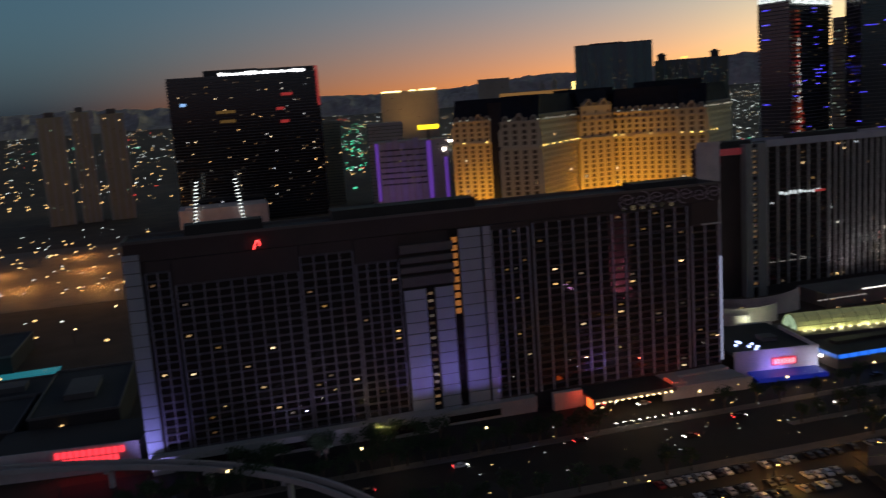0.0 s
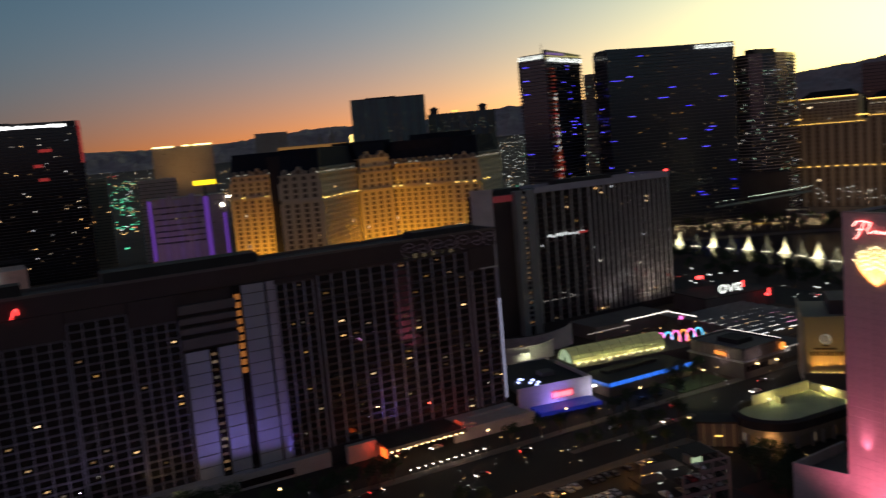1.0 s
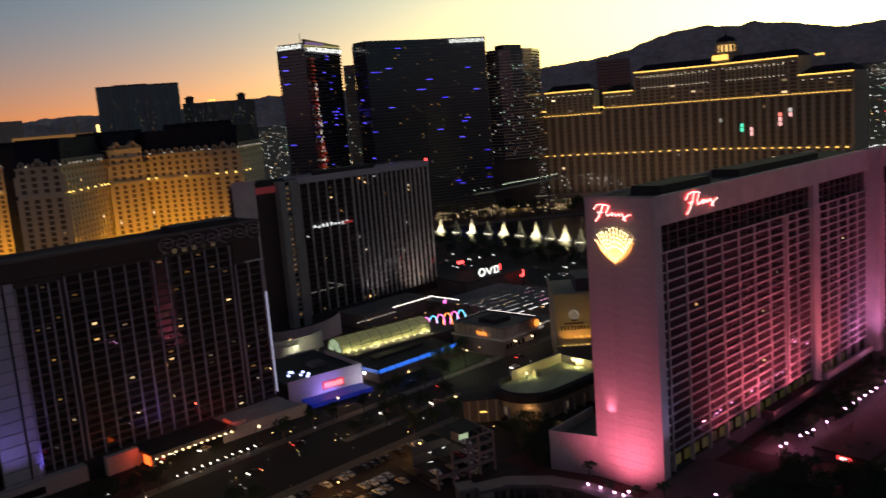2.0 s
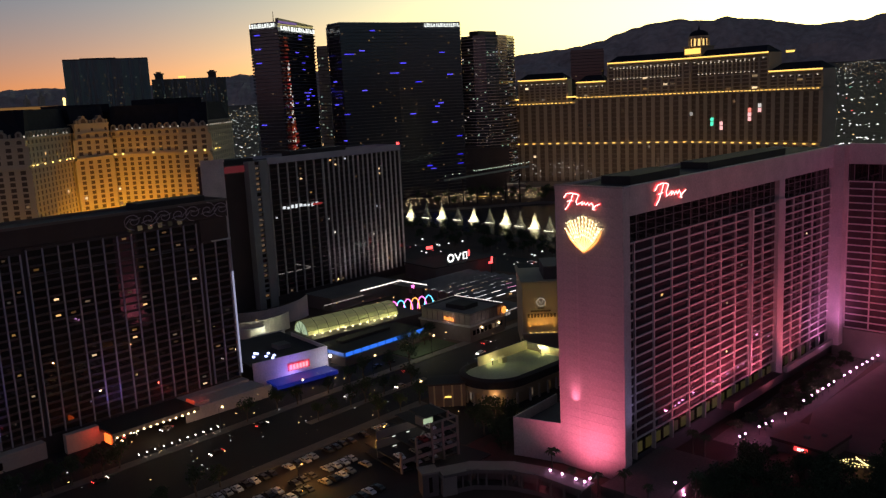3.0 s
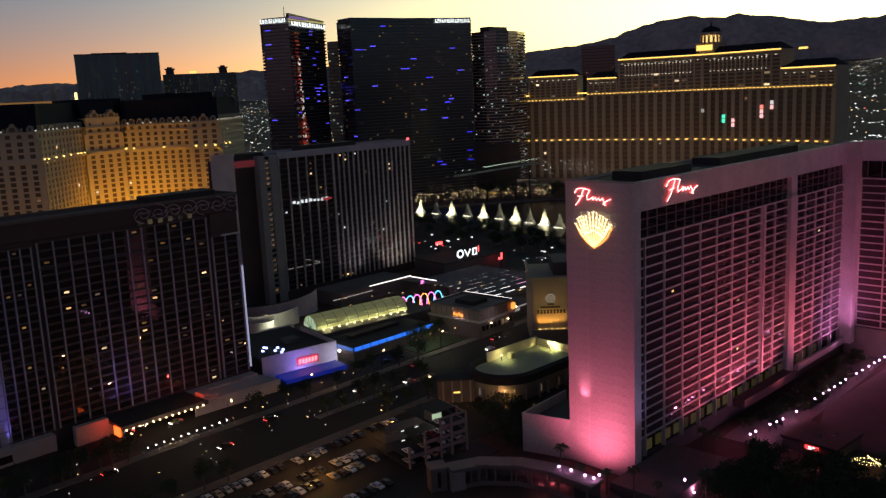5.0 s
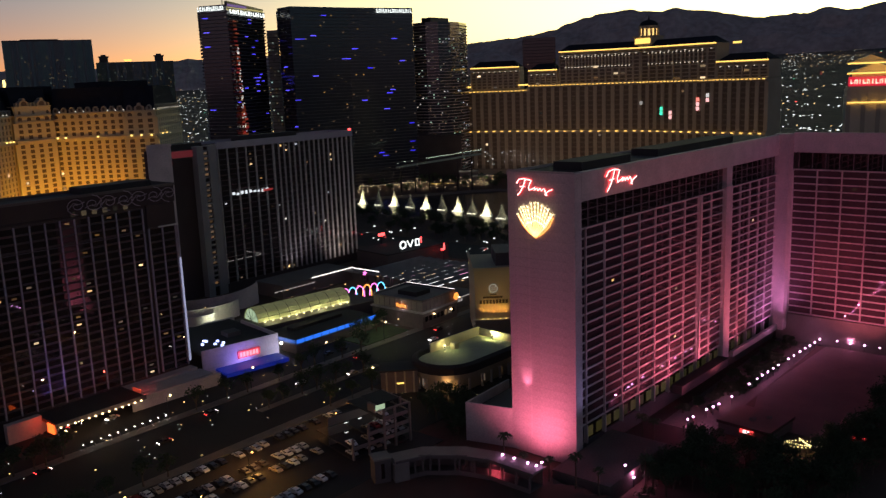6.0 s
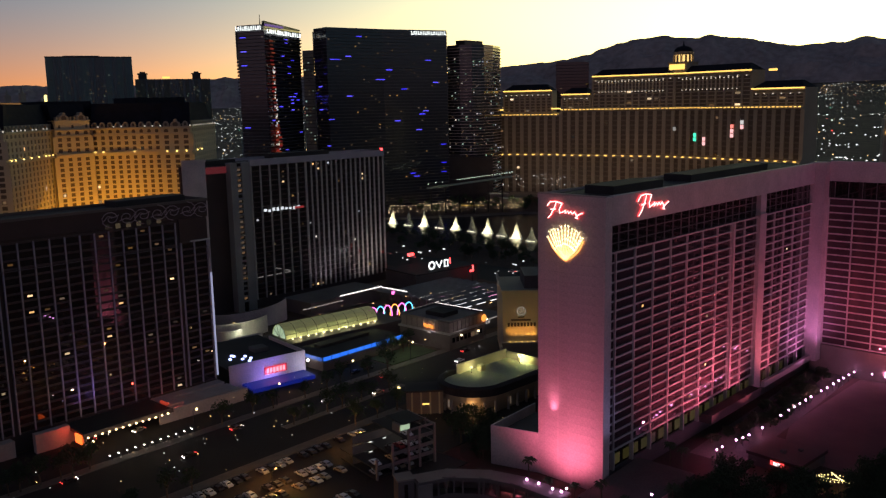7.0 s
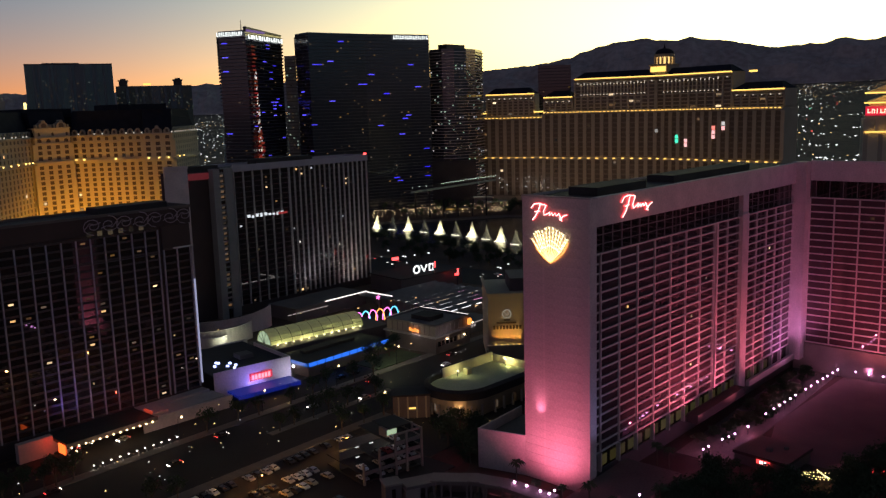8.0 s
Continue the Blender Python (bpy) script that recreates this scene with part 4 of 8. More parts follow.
# ---- glass towers by the boulevard ----
def glass_tower(name, label, pts, top, mat, floors, spread, lit, lit_mats, fins=True, slab="metal_dark", proud=1.1):
    """A tower on plan points left to right, closed behind; floor slabs stand proud of the glass."""
    o = pts[0]
    t = thing(name, label, "tower", at(o[0], o[1]))
    P = [(x - o[0], y - o[1]) for x, y in pts]
    away = Vector((o[0], o[1])).normalized() * spread
    ring = P + [(P[-1][0] + away.x, P[-1][1] + away.y), (P[0][0] + away.x, P[0][1] + away.y)]
    bm = bmesh.new()
    prism(bm, ring, 0, top)
    part("body", bm, mat, t)
    fh = top / floors
    cx, cy = sum(p[0] for p in ring) / len(ring), sum(p[1] for p in ring) / len(ring)
    if fins:
        ring2 = []
        for x, y in ring:
            d = Vector((x - cx, y - cy)).normalized() * proud
            ring2.append((x + d.x, y + d.y))
        sm = bmesh.new()
        prism(sm, ring2, -0.25, 0.25)
        me = mesh_of(sm, "floor_slab", slab)
        for j in range(1, floors):
            part("floor_slab", me, slab, t, m=at(0, 0, j * fh))
    for i in range(len(P) - 1):
        m, ln = segment(None, P[i], P[i + 1])
        nb = max(3, round(ln / 4.2))
        lm = {k: mesh_of(boxes((-3.2, -0.25, -0.45, 3.2, -0.05, 0.45)) if k == "lit_blue" else boxes((-0.8, -0.25, -0.6, 0.8, -0.05, 0.6)), "lit_window", k) for k in lit_mats}
        for _ in range(int(lit * nb * floors)):
            k = rng.choice(lit_mats)
            part("lit_window", lm[k], k, t, m=m @ at((rng.randrange(nb) + 0.5) * ln / nb, -0.3, (rng.randrange(2, floors - 1) + 0.5) * fh))
    return t, P


def sign_bars(parent, m, w, h, n, mat="sign_white"):
    """A lit sign as a row of plain separate marks."""
    for k in range(n):
        x, ww = w * k / n, w / n * rng.uniform(0.55, 0.8)
        lo, hi = rng.uniform(0, 0.1) * h, rng.uniform(0.85, 1.0) * h
        if k % 3 == 0:
            bm = boxes((x, -0.5, lo, x + ww * 0.35, 0, hi), (x + ww * 0.38, -0.5, lo, x + ww, 0, lo + h * 0.25))
        elif k % 3 == 1:
            bm = boxes((x, -0.5, lo, x + ww * 0.3, 0, hi), (x + ww * 0.7, -0.5, lo, x + ww, 0, hi), (x + ww * 0.32, -0.5, hi - h * 0.25, x + ww * 0.68, 0, hi))
        else:
            bm = boxes((x + ww * 0.3, -0.5, lo, x + ww * 0.68, 0, hi))
        part("sign_mark", bm, mat, parent, "", m)


M["lit_far"] = glow_rand("lit_far", (0.8, 0.5, 0.2), (0.6, 0.55, 0.35), 0.01, 0.13)
M["lit_far_green"] = glow_rand("lit_far_green", (0.35, 0.6, 0.45), (0.5, 0.6, 0.5), 0.01, 0.16)
M["media_red"] = glow_rand("media_red", (0.9, 0.03, 0.05), (0.5, 0.12, 0.04), 0.03, 0.34)
M["media_violet"] = glow_rand("media_violet", (0.3, 0.06, 0.6), (0.6, 0.05, 0.3), 0.02, 0.2)
M["media_dot"] = glow_rand("media_dot", (1.0, 0.9, 0.8), (0.8, 0.9, 1.0), 0.3, 2.2)
M["media_gold"] = glow("media_gold", (1.0, 0.7, 0.25), 0.5)
M["slab_grey"] = surface("slab_grey", (0.19, 0.18, 0.19), 0.6)
M["slab_dark"] = surface("slab_dark", (0.1, 0.095, 0.1), 0.6)
M["lit_green_dim"] = glow_rand("lit_green_dim", (0.5, 0.9, 0.6), (0.7, 1.0, 0.8), 0.05, 0.5)
M["lit_teal_dim"] = glow_rand("lit_teal_dim", (0.4, 0.8, 0.8), (0.8, 0.9, 0.6), 0.05, 0.5)


def boulevard_towers():
    pe = [polar(34.95, 880), polar(36.63, 862), polar(38.85, 930)]
    t, P = glass_tower("glass_tower", "dark glass tower with balconies and lit sign", pe, 187, "glass_blue", 56, 45, 0.05, ("lit_blue", "lit_blue", "lit_dim", "lit_dim", "lit_dim"), proud=2.2, slab="slab_grey")
    m, ln = segment(None, P[0], P[1])
    sign_bars(t, m @ at(0.5, -2.6, 181.5), ln - 1, 4.4, 12)
    m2, ln2 = segment(None, P[1], P[2])
    sign_bars(t, m2 @ at(1, -2.6, 178.5), ln2 - 2, 4.4, 14)
    cap = bmesh.new()
    v = [cap.verts.new(c) for c in ((0, -0.8, 186), (ln2, -0.8, 186), (ln2, -0.8, 187.2), (0, -0.8, 190.2))]
    w = [cap.verts.new((c.co.x, 2.0, c.co.z)) for c in v]
    cap.faces.new(v)
    cap.faces.new(w[::-1])
    for i in range(4):
        cap.faces.new((v[i], w[i], w[(i + 1) % 4], v[(i + 1) % 4]))
    part("crown", cap, "metal_dark", t, "dark sloping crown", m2)
    part("crown_light", boxes((0, -1.2, 185.4, ln2 * 0.5, -0.85, 187.6)), "sign_purple", t, "purple crown light", m2)
    # lit media strip climbing the corner
    cm = mesh_of(boxes((-0.9, -0.3, -0.7, 0.9, 0, 0.7)), "strip_window", "lit_cool")
    rm = mesh_of(boxes((-3.4, -0.25, -0.8, 3.4, 0, 0.8)), "strip_panel", "media_red")
    for k in range(60):
        z = 20 + 128 * rng.random()
        part("strip_window", cm, "media_dot", t, m=m2 @ at(10 + rng.uniform(-1.5, 1.5) * (1 + (150 - z) * 0.025) + (170 - z) * 0.03, -2.7, z))
    for k in range(70):
        z = 22 + 1.0 * k + rng.uniform(-0.7, 0.7)
        w = 1.0 + (110 - z) * 0.095
        part("strip_panel", rm, "media_red", t, m=m2 @ at(11 + (170 - z) * 0.035 + rng.uniform(-w, w), -2.5, z))
    for k in range(22):
        part("strip_panel", rm, "media_violet", t, m=m2 @ at(10 + rng.uniform(-1.8, 1.8), -2.5, 94 + 3.7 * k))
    part("lit_panel", boxes((ln2 * 0.62, -2.8, 41, ln2 * 0.9, -2.3, 50)), "media_gold", t, "gold lit panel", m2)
    mast = bmesh.new()
    tube(mast, [(P[1][0], P[1][1] + 6, 187), (P[1][0], P[1][1] + 6, 197)], [0.5, 0.2])
    part("mast", mast, "metal_dark", t)
    pw = [polar(39.75, 905), polar(40.57, 884), polar(44.2, 915), polar(48.38, 945)]
    t2, P2 = glass_tower("glass_tower", "broad dark glass tower with lit sign", pw, 186, "glass_blue", 56, 45, 0.06, ("lit_blue", "lit_dim", "lit_dim", "lit_dim", "lit_dim", "lit_amber"), slab="slab_dark")
    m, ln = segment(None, P2[2], P2[3])
    sign_bars(t2, m @ at(ln - 42, -1.8, 180.5), 41, 4.2, 16)
    pc = [polar(48.4, 962), polar(49.2, 950), polar(50.0, 948), polar(50.8, 956), polar(51.4, 972), polar(51.85, 998)]
    t3, P3 = glass_tower("glass_tower", "grey balconied glass tower behind the sign tower", pc, 171, "glass_blue", 52, 40, 0.2, ("lit_cool", "lit_dim", "lit_dim", "lit_green_dim"), slab="pale_concrete", proud=1.6)
    part("penthouse", boxes((P3[2][0] - 2, P3[2][1] + 8, 171, P3[3][0] + 14, P3[3][1] + 26, 176)), "metal_dark", t3, "dark rooftop house")
    bl = mesh_of(boxes((-2.2, -1.8, -0.15, 2.2, 0, 0.15)), "balcony", "concrete")
    for j in range(50):
        for i in range(1, 5):
            m, ln = segment(None, P3[i], P3[i + 1])
            part("balcony", bl, "concrete", t3, m=m @ at(ln * 0.5, -0.8, 4 + 3.25 * j))
    pl = [polar(39.0, 990), polar(39.7, 985)]
    t4, _ = glass_tower("link_tower", "narrow pale lit tower between the glass towers", pl, 170, "concrete", 44, 30, 0.4, ("lit_teal_dim", "lit_far_green", "lit_far"))


boulevard_towers()
px_, py_ = polar(47.5, 905)
solid("podium_block", boxes((0, 40, 0, 62, 70, 50), (4, 44, 50, 32, 66, 53)), "roof_dark", "plain dark podium block at the towers' foot", "building", at(px_, py_, 0, -49))


def far_tower(name, label, az0, az1, d, top, mat, floors, lit, lit_mats, d2=None):
    return glass_tower(name, label, [polar(az0, d), polar(az1, d2 or d)], top, mat, floors, 40, lit, lit_mats, fins=mat not in ("glass_teal", "stone_dim"))


def skyline():
    # black tower with a white roof sign
    t, P = far_tower("black_tower", "black glass tower with bright white roof sign", -2.75, 6.75, 960, 158, "glass_black", 50, 0.06, ("lit_dim", "lit_dim", "lit_cool", "lit_warm"))
    m, ln = segment(None, P[0], P[1])
    part("raised_roof", boxes((ln * 0.24, 0.2, 158, ln * 0.6, 20, 164), (ln * 0.32, 0.5, 158, ln * 0.98, 18, 163.2)), "metal_dark", t, "", m)
    for k in range(20):
        x = ln * 0.34 + k * ln * 0.029
        part("roof_sign_mark", boxes((x, -0.8, 157.3 + rng.uniform(0, 0.8), x + ln * rng.uniform(0.016, 0.024), -0.2, 159.8 + rng.uniform(0, 1.6))), "sign_bright", t, "bright white lit sign block", m)
    part("corner_glow", boxes((ln * 0.985, -0.5, 120, ln, 0, 163)), "neon_red_faint", t, "", m)
    # amber panels: an orange reflection in the glass, put in as faint glow
    for fx, z, w, k in ((0.07, 128, 6, "lit_sky"), (0.74, 133, 12, "neon_red_faint"), (0.7, 118, 8, "neon_red_faint"), (0.3, 118, 20, "amber_reflection"), (0.32, 108, 16, "amber_reflection"), (0.72, 104, 9, "neon_red_faint")):
        part("lit_panel", boxes((ln * fx, -1.6, z, ln * fx + w, -1.2, z + 3.2)), k, t, "", m)
    # low lit roof in front of it
    x, y = 0.0, 900.0
    solid("low_hall", boxes((-46, -10, 0, 42, 40, 24), (-40, -6, 24, -24, 20, 26)), "pale_concrete", "low pale hall with a flat roof", "building", at(x, y))
    bm = mesh_of(boxes((-1.6, -0.5, -0.5, 1.6, 0.5, 0.5)), "lit_step", "sign_white")
    for s in (-1, 1):
        h = thing("light_column", "column of white lit steps on the tower foot", "sign", at(x - 7 + s * 23.5, y - 12))
        for k in range(12):
            part("lit_step", bm, "sign_white", h, m=at(s * -0.4 * k, 0, 12 + 3.6 * k))
        part("column_post", boxes((-0.8, 0.6, 0, 0.8, 1.6, 54)), "metal_dark", h)
    # apartment towers to the south-east
    for az0, az1, top, marks in ((-10.5, -9.0, 129, ((-9.61, 28, 5, 5, "neon_red_faint"), (-9.47, 11, 5, 6, "neon_red_faint"))),
                                 (-8.6, -7.5, 133, ((-8.42, 69, 9, 6, "green_sign"), (-8.2, 43, 7, 9, "green_sign"))),
                                 (-6.95, -5.5, 129, ((-6.84, 22, 5, 3, "neon_red_faint"),))):
        t, P = glass_tower("apartment_tower", "grey apartment tower with few lit rooms", [polar(az0, 1120), polar(az1, 1120)], top, "stone_tan", 38, 30, 0.13, ("lit_dim", "lit_warm", "lit_dim", "lit_green_dim"), fins=False)
        m, ln = segment(None, P[0], P[1])
        for f in (0.0, 0.3, 0.62, 0.9):
            part("wall_pier", boxes((ln * f, -1.4, 0, ln * f + 2.4, -0.2, top - 2 - 5 * (f == 0.3))), "concrete", t, "", m)
        part("roof_house", boxes((ln * 0.3, 6, top, ln * 0.7, 20, top + 6)), "dark_concrete", t, "", m)
        for az, z, w, h, k in marks:
            gx, gy = polar(az, 1114)
            part("wall_sign", boxes((-w / 2, -1.2, z, w / 2, 3, z + h)), k, t, "glowing sign panel", at(gx, gy))
    glass_tower("apartment_tower", "brown apartment block beside the black tower", [polar(6.7, 1050), polar(7.9, 1050)], 101, "stone_tan", 30, 30, 0.05, ("lit_dim", "lit_warm"))
    t, P = far_tower("gold_hotel", "far brown hotel with lit roof strips", 10.75, 14.5, 1450, 139, "stone_dim", 30, 0.02, ("lit_dim",))
    m, ln = segment(None, P[0], P[1])
    part("roof_strip", boxes((ln * 0.02, -1, 137.5, ln * 0.36, 0, 139.6), (ln * 0.5, -1, 138, ln * 0.62, 0, 140), (ln * 0.68, -1, 138, ln * 0.98, 0, 140.2)), "strip_gold_bright", t, "", m)
    # added gold fill, stands for the sunset that its gold glass reflects
    lamp("fill_gold_hotel", "SPOT", (*polar(12.6, 1385), 95), (*polar(12.6, 1450), 120), 9000, (1.0, 0.55, 0.15), 2.0, 120, 1.0)
    far_tower("white_block", "pale plain hotel block", 9.7, 12.0, 1000, 95, "concrete", 24, 0.02, ("lit_dim",))
    t, P = far_tower("purple_hotel", "low hotel washed with purple light", 10.05, 15.0, 850, 78, "stone_dim", 22, 0.06, ("lit_dim", "lit_warm"))
    m, ln = segment(None, P[0], P[1])
    # purple wash on the front is put into strips that glow themselves
    part("purple_strip", boxes((0.5, -0.8, 20, 3.5, -0.3, 77)), "purple_wash", t, "strip glowing for the purple wash", m)
    part("purple_strip", boxes((ln * 0.7, -0.8, 20, ln * 0.76, -0.3, 77)), "purple_wash", t, "strip glowing for the purple wash", m)
    part("purple_strip", boxes((ln * 0.93, -0.8, 15, ln * 0.97, -0.3, 60)), "purple_wash", t, "strip glowing for the purple wash", m)
    for k in range(7):
        x0 = 3.8 + (ln * 0.69 - 3.8) * k / 7
        part("front_bay", boxes((x0 + 0.9, -0.7, 10, x0 + (ln * 0.69 - 3.8) / 7 - 0.4, -0.2, 76 + 2.5 * (k % 3))), "rib" if k % 2 else "concrete", t, "plain pale front bay", m)
    wm = mesh_of(boxes((-1.0, -1.0, -0.8, 1.0, -0.72, 0.8)), "bay_window", "glass_dark")
    wl = mesh_of(boxes((-1.0, -1.0, -0.8, 1.0, -0.72, 0.8)), "bay_window", "lit_dim")
    for j in range(7):
        for k in range(14):
            part("bay_window", wl if rng.random() < 0.2 else wm, "glass_dark", t, m=m @ at(6.6 + (ln * 0.69 - 6) * (k + 0.1) / 14, 0, 36 + 5.6 * j))
    fx, fy = polar(11.5, 800)
    lamp("flood_purple", "SPOT", (fx, fy, 20), (*polar(11.7, 850), 50), 2600, (0.42, 0.2, 0.85), 1.0, 110, 1.0)
    part("yellow_sign", boxes((ln * 0.6, -1, 88, ln * 0.88, 0, 92.5)), "sign_yellow", t, "yellow lit sign", m)
    part("sign_post", boxes((ln * 0.72, -0.6, 78, ln * 0.75, 0.2, 88)), "metal_dark", t, "", m)
    part("roof_lamp", boxes((ln * 0.92, -1, 66, ln * 0.95, 0, 69), (ln * 1.0, -1, 74, ln * 1.06, 0, 76)), "bulb_white", t, "", m)
    far_tower("far_hotel", "far dark hotel with lit roof line", 17.2, 19.3, 1800, 158, "stone_dim", 30, 0.01, ("lit_dim",))
    t, P = far_tower("far_hotel", "long far hotel with gold-lit upper wall", 18.6, 23.6, 1500, 124, "stone_dim", 24, 0.04, ("lit_warm", "lit_dim"))
    m, ln = segment(None, P[0], P[1])
    # floodlight on the upper wall is put into the band's own glow
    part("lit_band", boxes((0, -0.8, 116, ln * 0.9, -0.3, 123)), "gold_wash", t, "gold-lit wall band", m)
    part("lit_mark", boxes((ln * 0.955, -0.8, 119, ln * 0.985, -0.2, 135)), "neon_gold", t, "", m)
    for a, h in ((21.4, 18), (22.2, 24)):
        x, y = polar(a, 1510)
        sp = bmesh.new()
        prism(sp, rect(-4, -4, 4, 4), 124, 124 + h * 0.6)
        tube(sp, [(0, 0, 124 + h * 0.6), (0, 0, 126 + h)], [3.0, 0.4])
        solid("stepped_spire", sp, "stone_dim", "far stepped tower top on the skyline", "tower", at(x, y))
    t, P = far_tower("teal_tower", "broad teal glass tower slab", 23.6, 28.5, 1250, 179, "glass_teal", 46, 0.03, ("lit_far",))
    m, ln = segment(None, P[0], P[1])
    n = 34
    # reflection streaks and the concave middle's shade are put in as panel tones
    pm = {k: mesh_of(boxes((0.12, -0.9, 4, ln / n - 0.12, -0.1, 178)), "glass_panel", k) for k in ("teal_a", "teal_b", "teal_c")}
    for k in range(n):
        mat = "teal_b" if 18 < k < 23 else rng.choice(("teal_a", "teal_b", "teal_c"))
        part("glass_panel", pm[mat], mat, t, m=m @ at(k * ln / n, 0.6 * math.sin(k * 1.7)))
    part("roof_rim", boxes((0, -1.2, 178, ln, 2, 179.6), (ln * 0.2, -1.2, 179.6, ln * 0.62, 4, 180.6)), "metal_dark", t, "", m)
    wl = {k: mesh_of(boxes((-0.9, -1.75, -0.7, 0.9, -1.5, 0.7)), "lit_window", k) for k in ("lit_far", "lit_far_green")}
    for k in range(80):
        f, z = rng.betavariate(2.2, 2.8), 100 + 62 * rng.random() ** 1.4
        mat = rng.choice(("lit_far", "lit_far", "lit_far_green"))
        part("lit_window", wl[mat], mat, t, m=m @ at(ln * f, 0, z))
    t, P = far_tower("teal_block", "dark teal glass block with two roof houses", 28.6, 33.1, 1500, 158, "glass_teal", 40, 0.05, ("lit_dim",))
    m, ln = segment(None, P[0], P[1])
    for f in (0.1, 0.82):
        part("roof_house", boxes((ln * f - 6.5, 0, 158, ln * f + 6.5, 20, 166), (ln * f - 8, -1, 166, ln * f + 8, 21, 167.5), (ln * f - 4, 3, 167.5, ln * f + 4, 15, 170)), "metal_dark", t, "dark roof house with a wide cap", m)
    pm = {k: mesh_of(boxes((0.2, -0.9, 4, ln / 24 - 0.2, -0.1, 157.4)), "glass_panel", k) for k in ("teal_b", "teal_d")}
    for k in range(24):
        mat = rng.choice(("teal_b", "teal_d", "teal_d"))
        part("glass_panel", pm[mat], mat, t, m=m @ at(k * ln / 24, 0.5 * math.sin(k * 2.1)))
    wl = {k: mesh_of(boxes((-1.0, -1.75, -0.7, 1.0, -1.45, 0.7)), "lit_window", k) for k in ("lit_far", "lit_far_green")}
    for k in range(130):
        mat = rng.choice(("lit_far", "lit_far_green"))
        part("lit_window", wl[mat], mat, t, m=m @ at(ln * rng.random(), 0, 84 + 70 * rng.random()))
    part("roof_light", boxes((ln * 0.36, -0.5, 159, ln * 0.46, 0, 162)), "strip_gold", t, "", m)
    glass_tower("spa_tower", "dark plain tower behind the lake hotel", [polar(55.5, 1150), polar(57.6, 1150)], 159, "glass_dark", 40, 40, 0.01, ("lit_dim",))
    # temple-fronted hotel
    x, y = polar(75.9, 640)
    t = thing("temple_hotel", "gold-lit hotel with stacked temple gables and red sign", "hotel", at(x, y, 0, -72))
    part("body", boxes((-9, 0, 0, 40, 30, 92), (-8, -0.6, 92, 40, 30, 94), (-6, 2, 94, 40, 28, 103)), "cream", t)
    for z, s in ((103, 1.0), (109.5, 0.8)):
        g = bmesh.new()
        w = 16 * s
        a = [g.verts.new(c) for c in ((-8, 1, z), (-8 + 2 * w, 1, z), (-8 + w, 1, z + 6 * s))]
        b = [g.verts.new((c.co.x, 24, c.co.z)) for c in a]
        g.faces.new(a)
        g.faces.new(b[::-1])
        for i in range(3):
            g.faces.new((a[i], b[i], b[(i + 1) % 3], a[(i + 1) % 3]))
        part("gable", g, "cream", t)
        part("gable_light", boxes((-9, 0, z - 1.0, -8 + 2 * w, 0.8, z)), "strip_gold", t)
    part("sign_panel", boxes((-8.2, -1.0, 94.2, 26, -0.65, 100.2)), "neon_red_dim2", t, "red lit sign panel")
    sign_bars(t, at(-7, -1.1, 95.4), 30, 3.4, 12, "neon_sign_pale")
    cm = mesh_of(boxes((-1, -1.2, 84, 1, -0.2, 91)), "column", "cream")
    for k in range(8):
        part("column", cm, "cream", t, m=at(-7 + 6 * k, 0))
    part("arch_light", boxes((-8, -1.4, 83, 40, -0.3, 83.8)), "strip_gold", t)
    lower = mesh_of(boxes((-1.3, -1.0, 0, 1.3, -0.1, 82)), "pilaster", "stone_tan")
    for k in range(6):
        part("pilaster", lower, "stone_tan", t, m=at(-7.4 + 9 * k, 0))
    tm = at(x, y, 0, -72)
    for lx, lz, tz, p in ((4, 95, 106, 900), (14, 95, 112, 900), (8, 79, 88, 130)):
        lamp("flood_temple", "SPOT", tm @ Vector((lx, -9, lz)), tm @ Vector((lx, 1, tz)), p, (1.0, 0.55, 0.12), 0.4, 110, 1.0)


M["teal_a"] = glazing("teal_a", (0.05, 0.14, 0.16), 0.3)
M["teal_b"] = glazing("teal_b", (0.04, 0.1, 0.12), 0.22)
M["teal_c"] = glazing("teal_c", (0.08, 0.18, 0.17), 0.35)
M["teal_d"] = glazing("teal_d", (0.025, 0.06, 0.05), 0.3)
M["neon_red_dim2"] = glow("neon_red_dim2", (1.0, 0.02, 0.06), 0.7)
M["neon_sign_pale"] = glow("neon_sign_pale", (1.0, 0.55, 0.4), 1.8)
M["green_sign"] = glow("green_sign", (0.2, 0.85, 0.55), 0.55)
M["stone_dim"] = surface("stone_dim", (0.36, 0.31, 0.26), 0.8, vary=0.2, scale=0.03, fine=0.5, bump=0)
M["lit_sky"] = glow("lit_sky", (0.3, 0.55, 1.0), 0.9)
M["amber_reflection"] = glow("amber_reflection", (1.0, 0.55, 0.15), 0.08)
M["sign_bright"] = glow("sign_bright", (0.95, 0.98, 1.0), 3.0)
M["strip_gold_bright"] = glow("strip_gold_bright", (1.0, 0.75, 0.3), 4.0)
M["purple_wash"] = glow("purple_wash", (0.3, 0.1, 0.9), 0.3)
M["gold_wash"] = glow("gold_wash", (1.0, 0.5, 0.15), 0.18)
M["sign_yellow"] = glow("sign_yellow", (1.0, 0.7, 0.02), 2.0)
skyline()


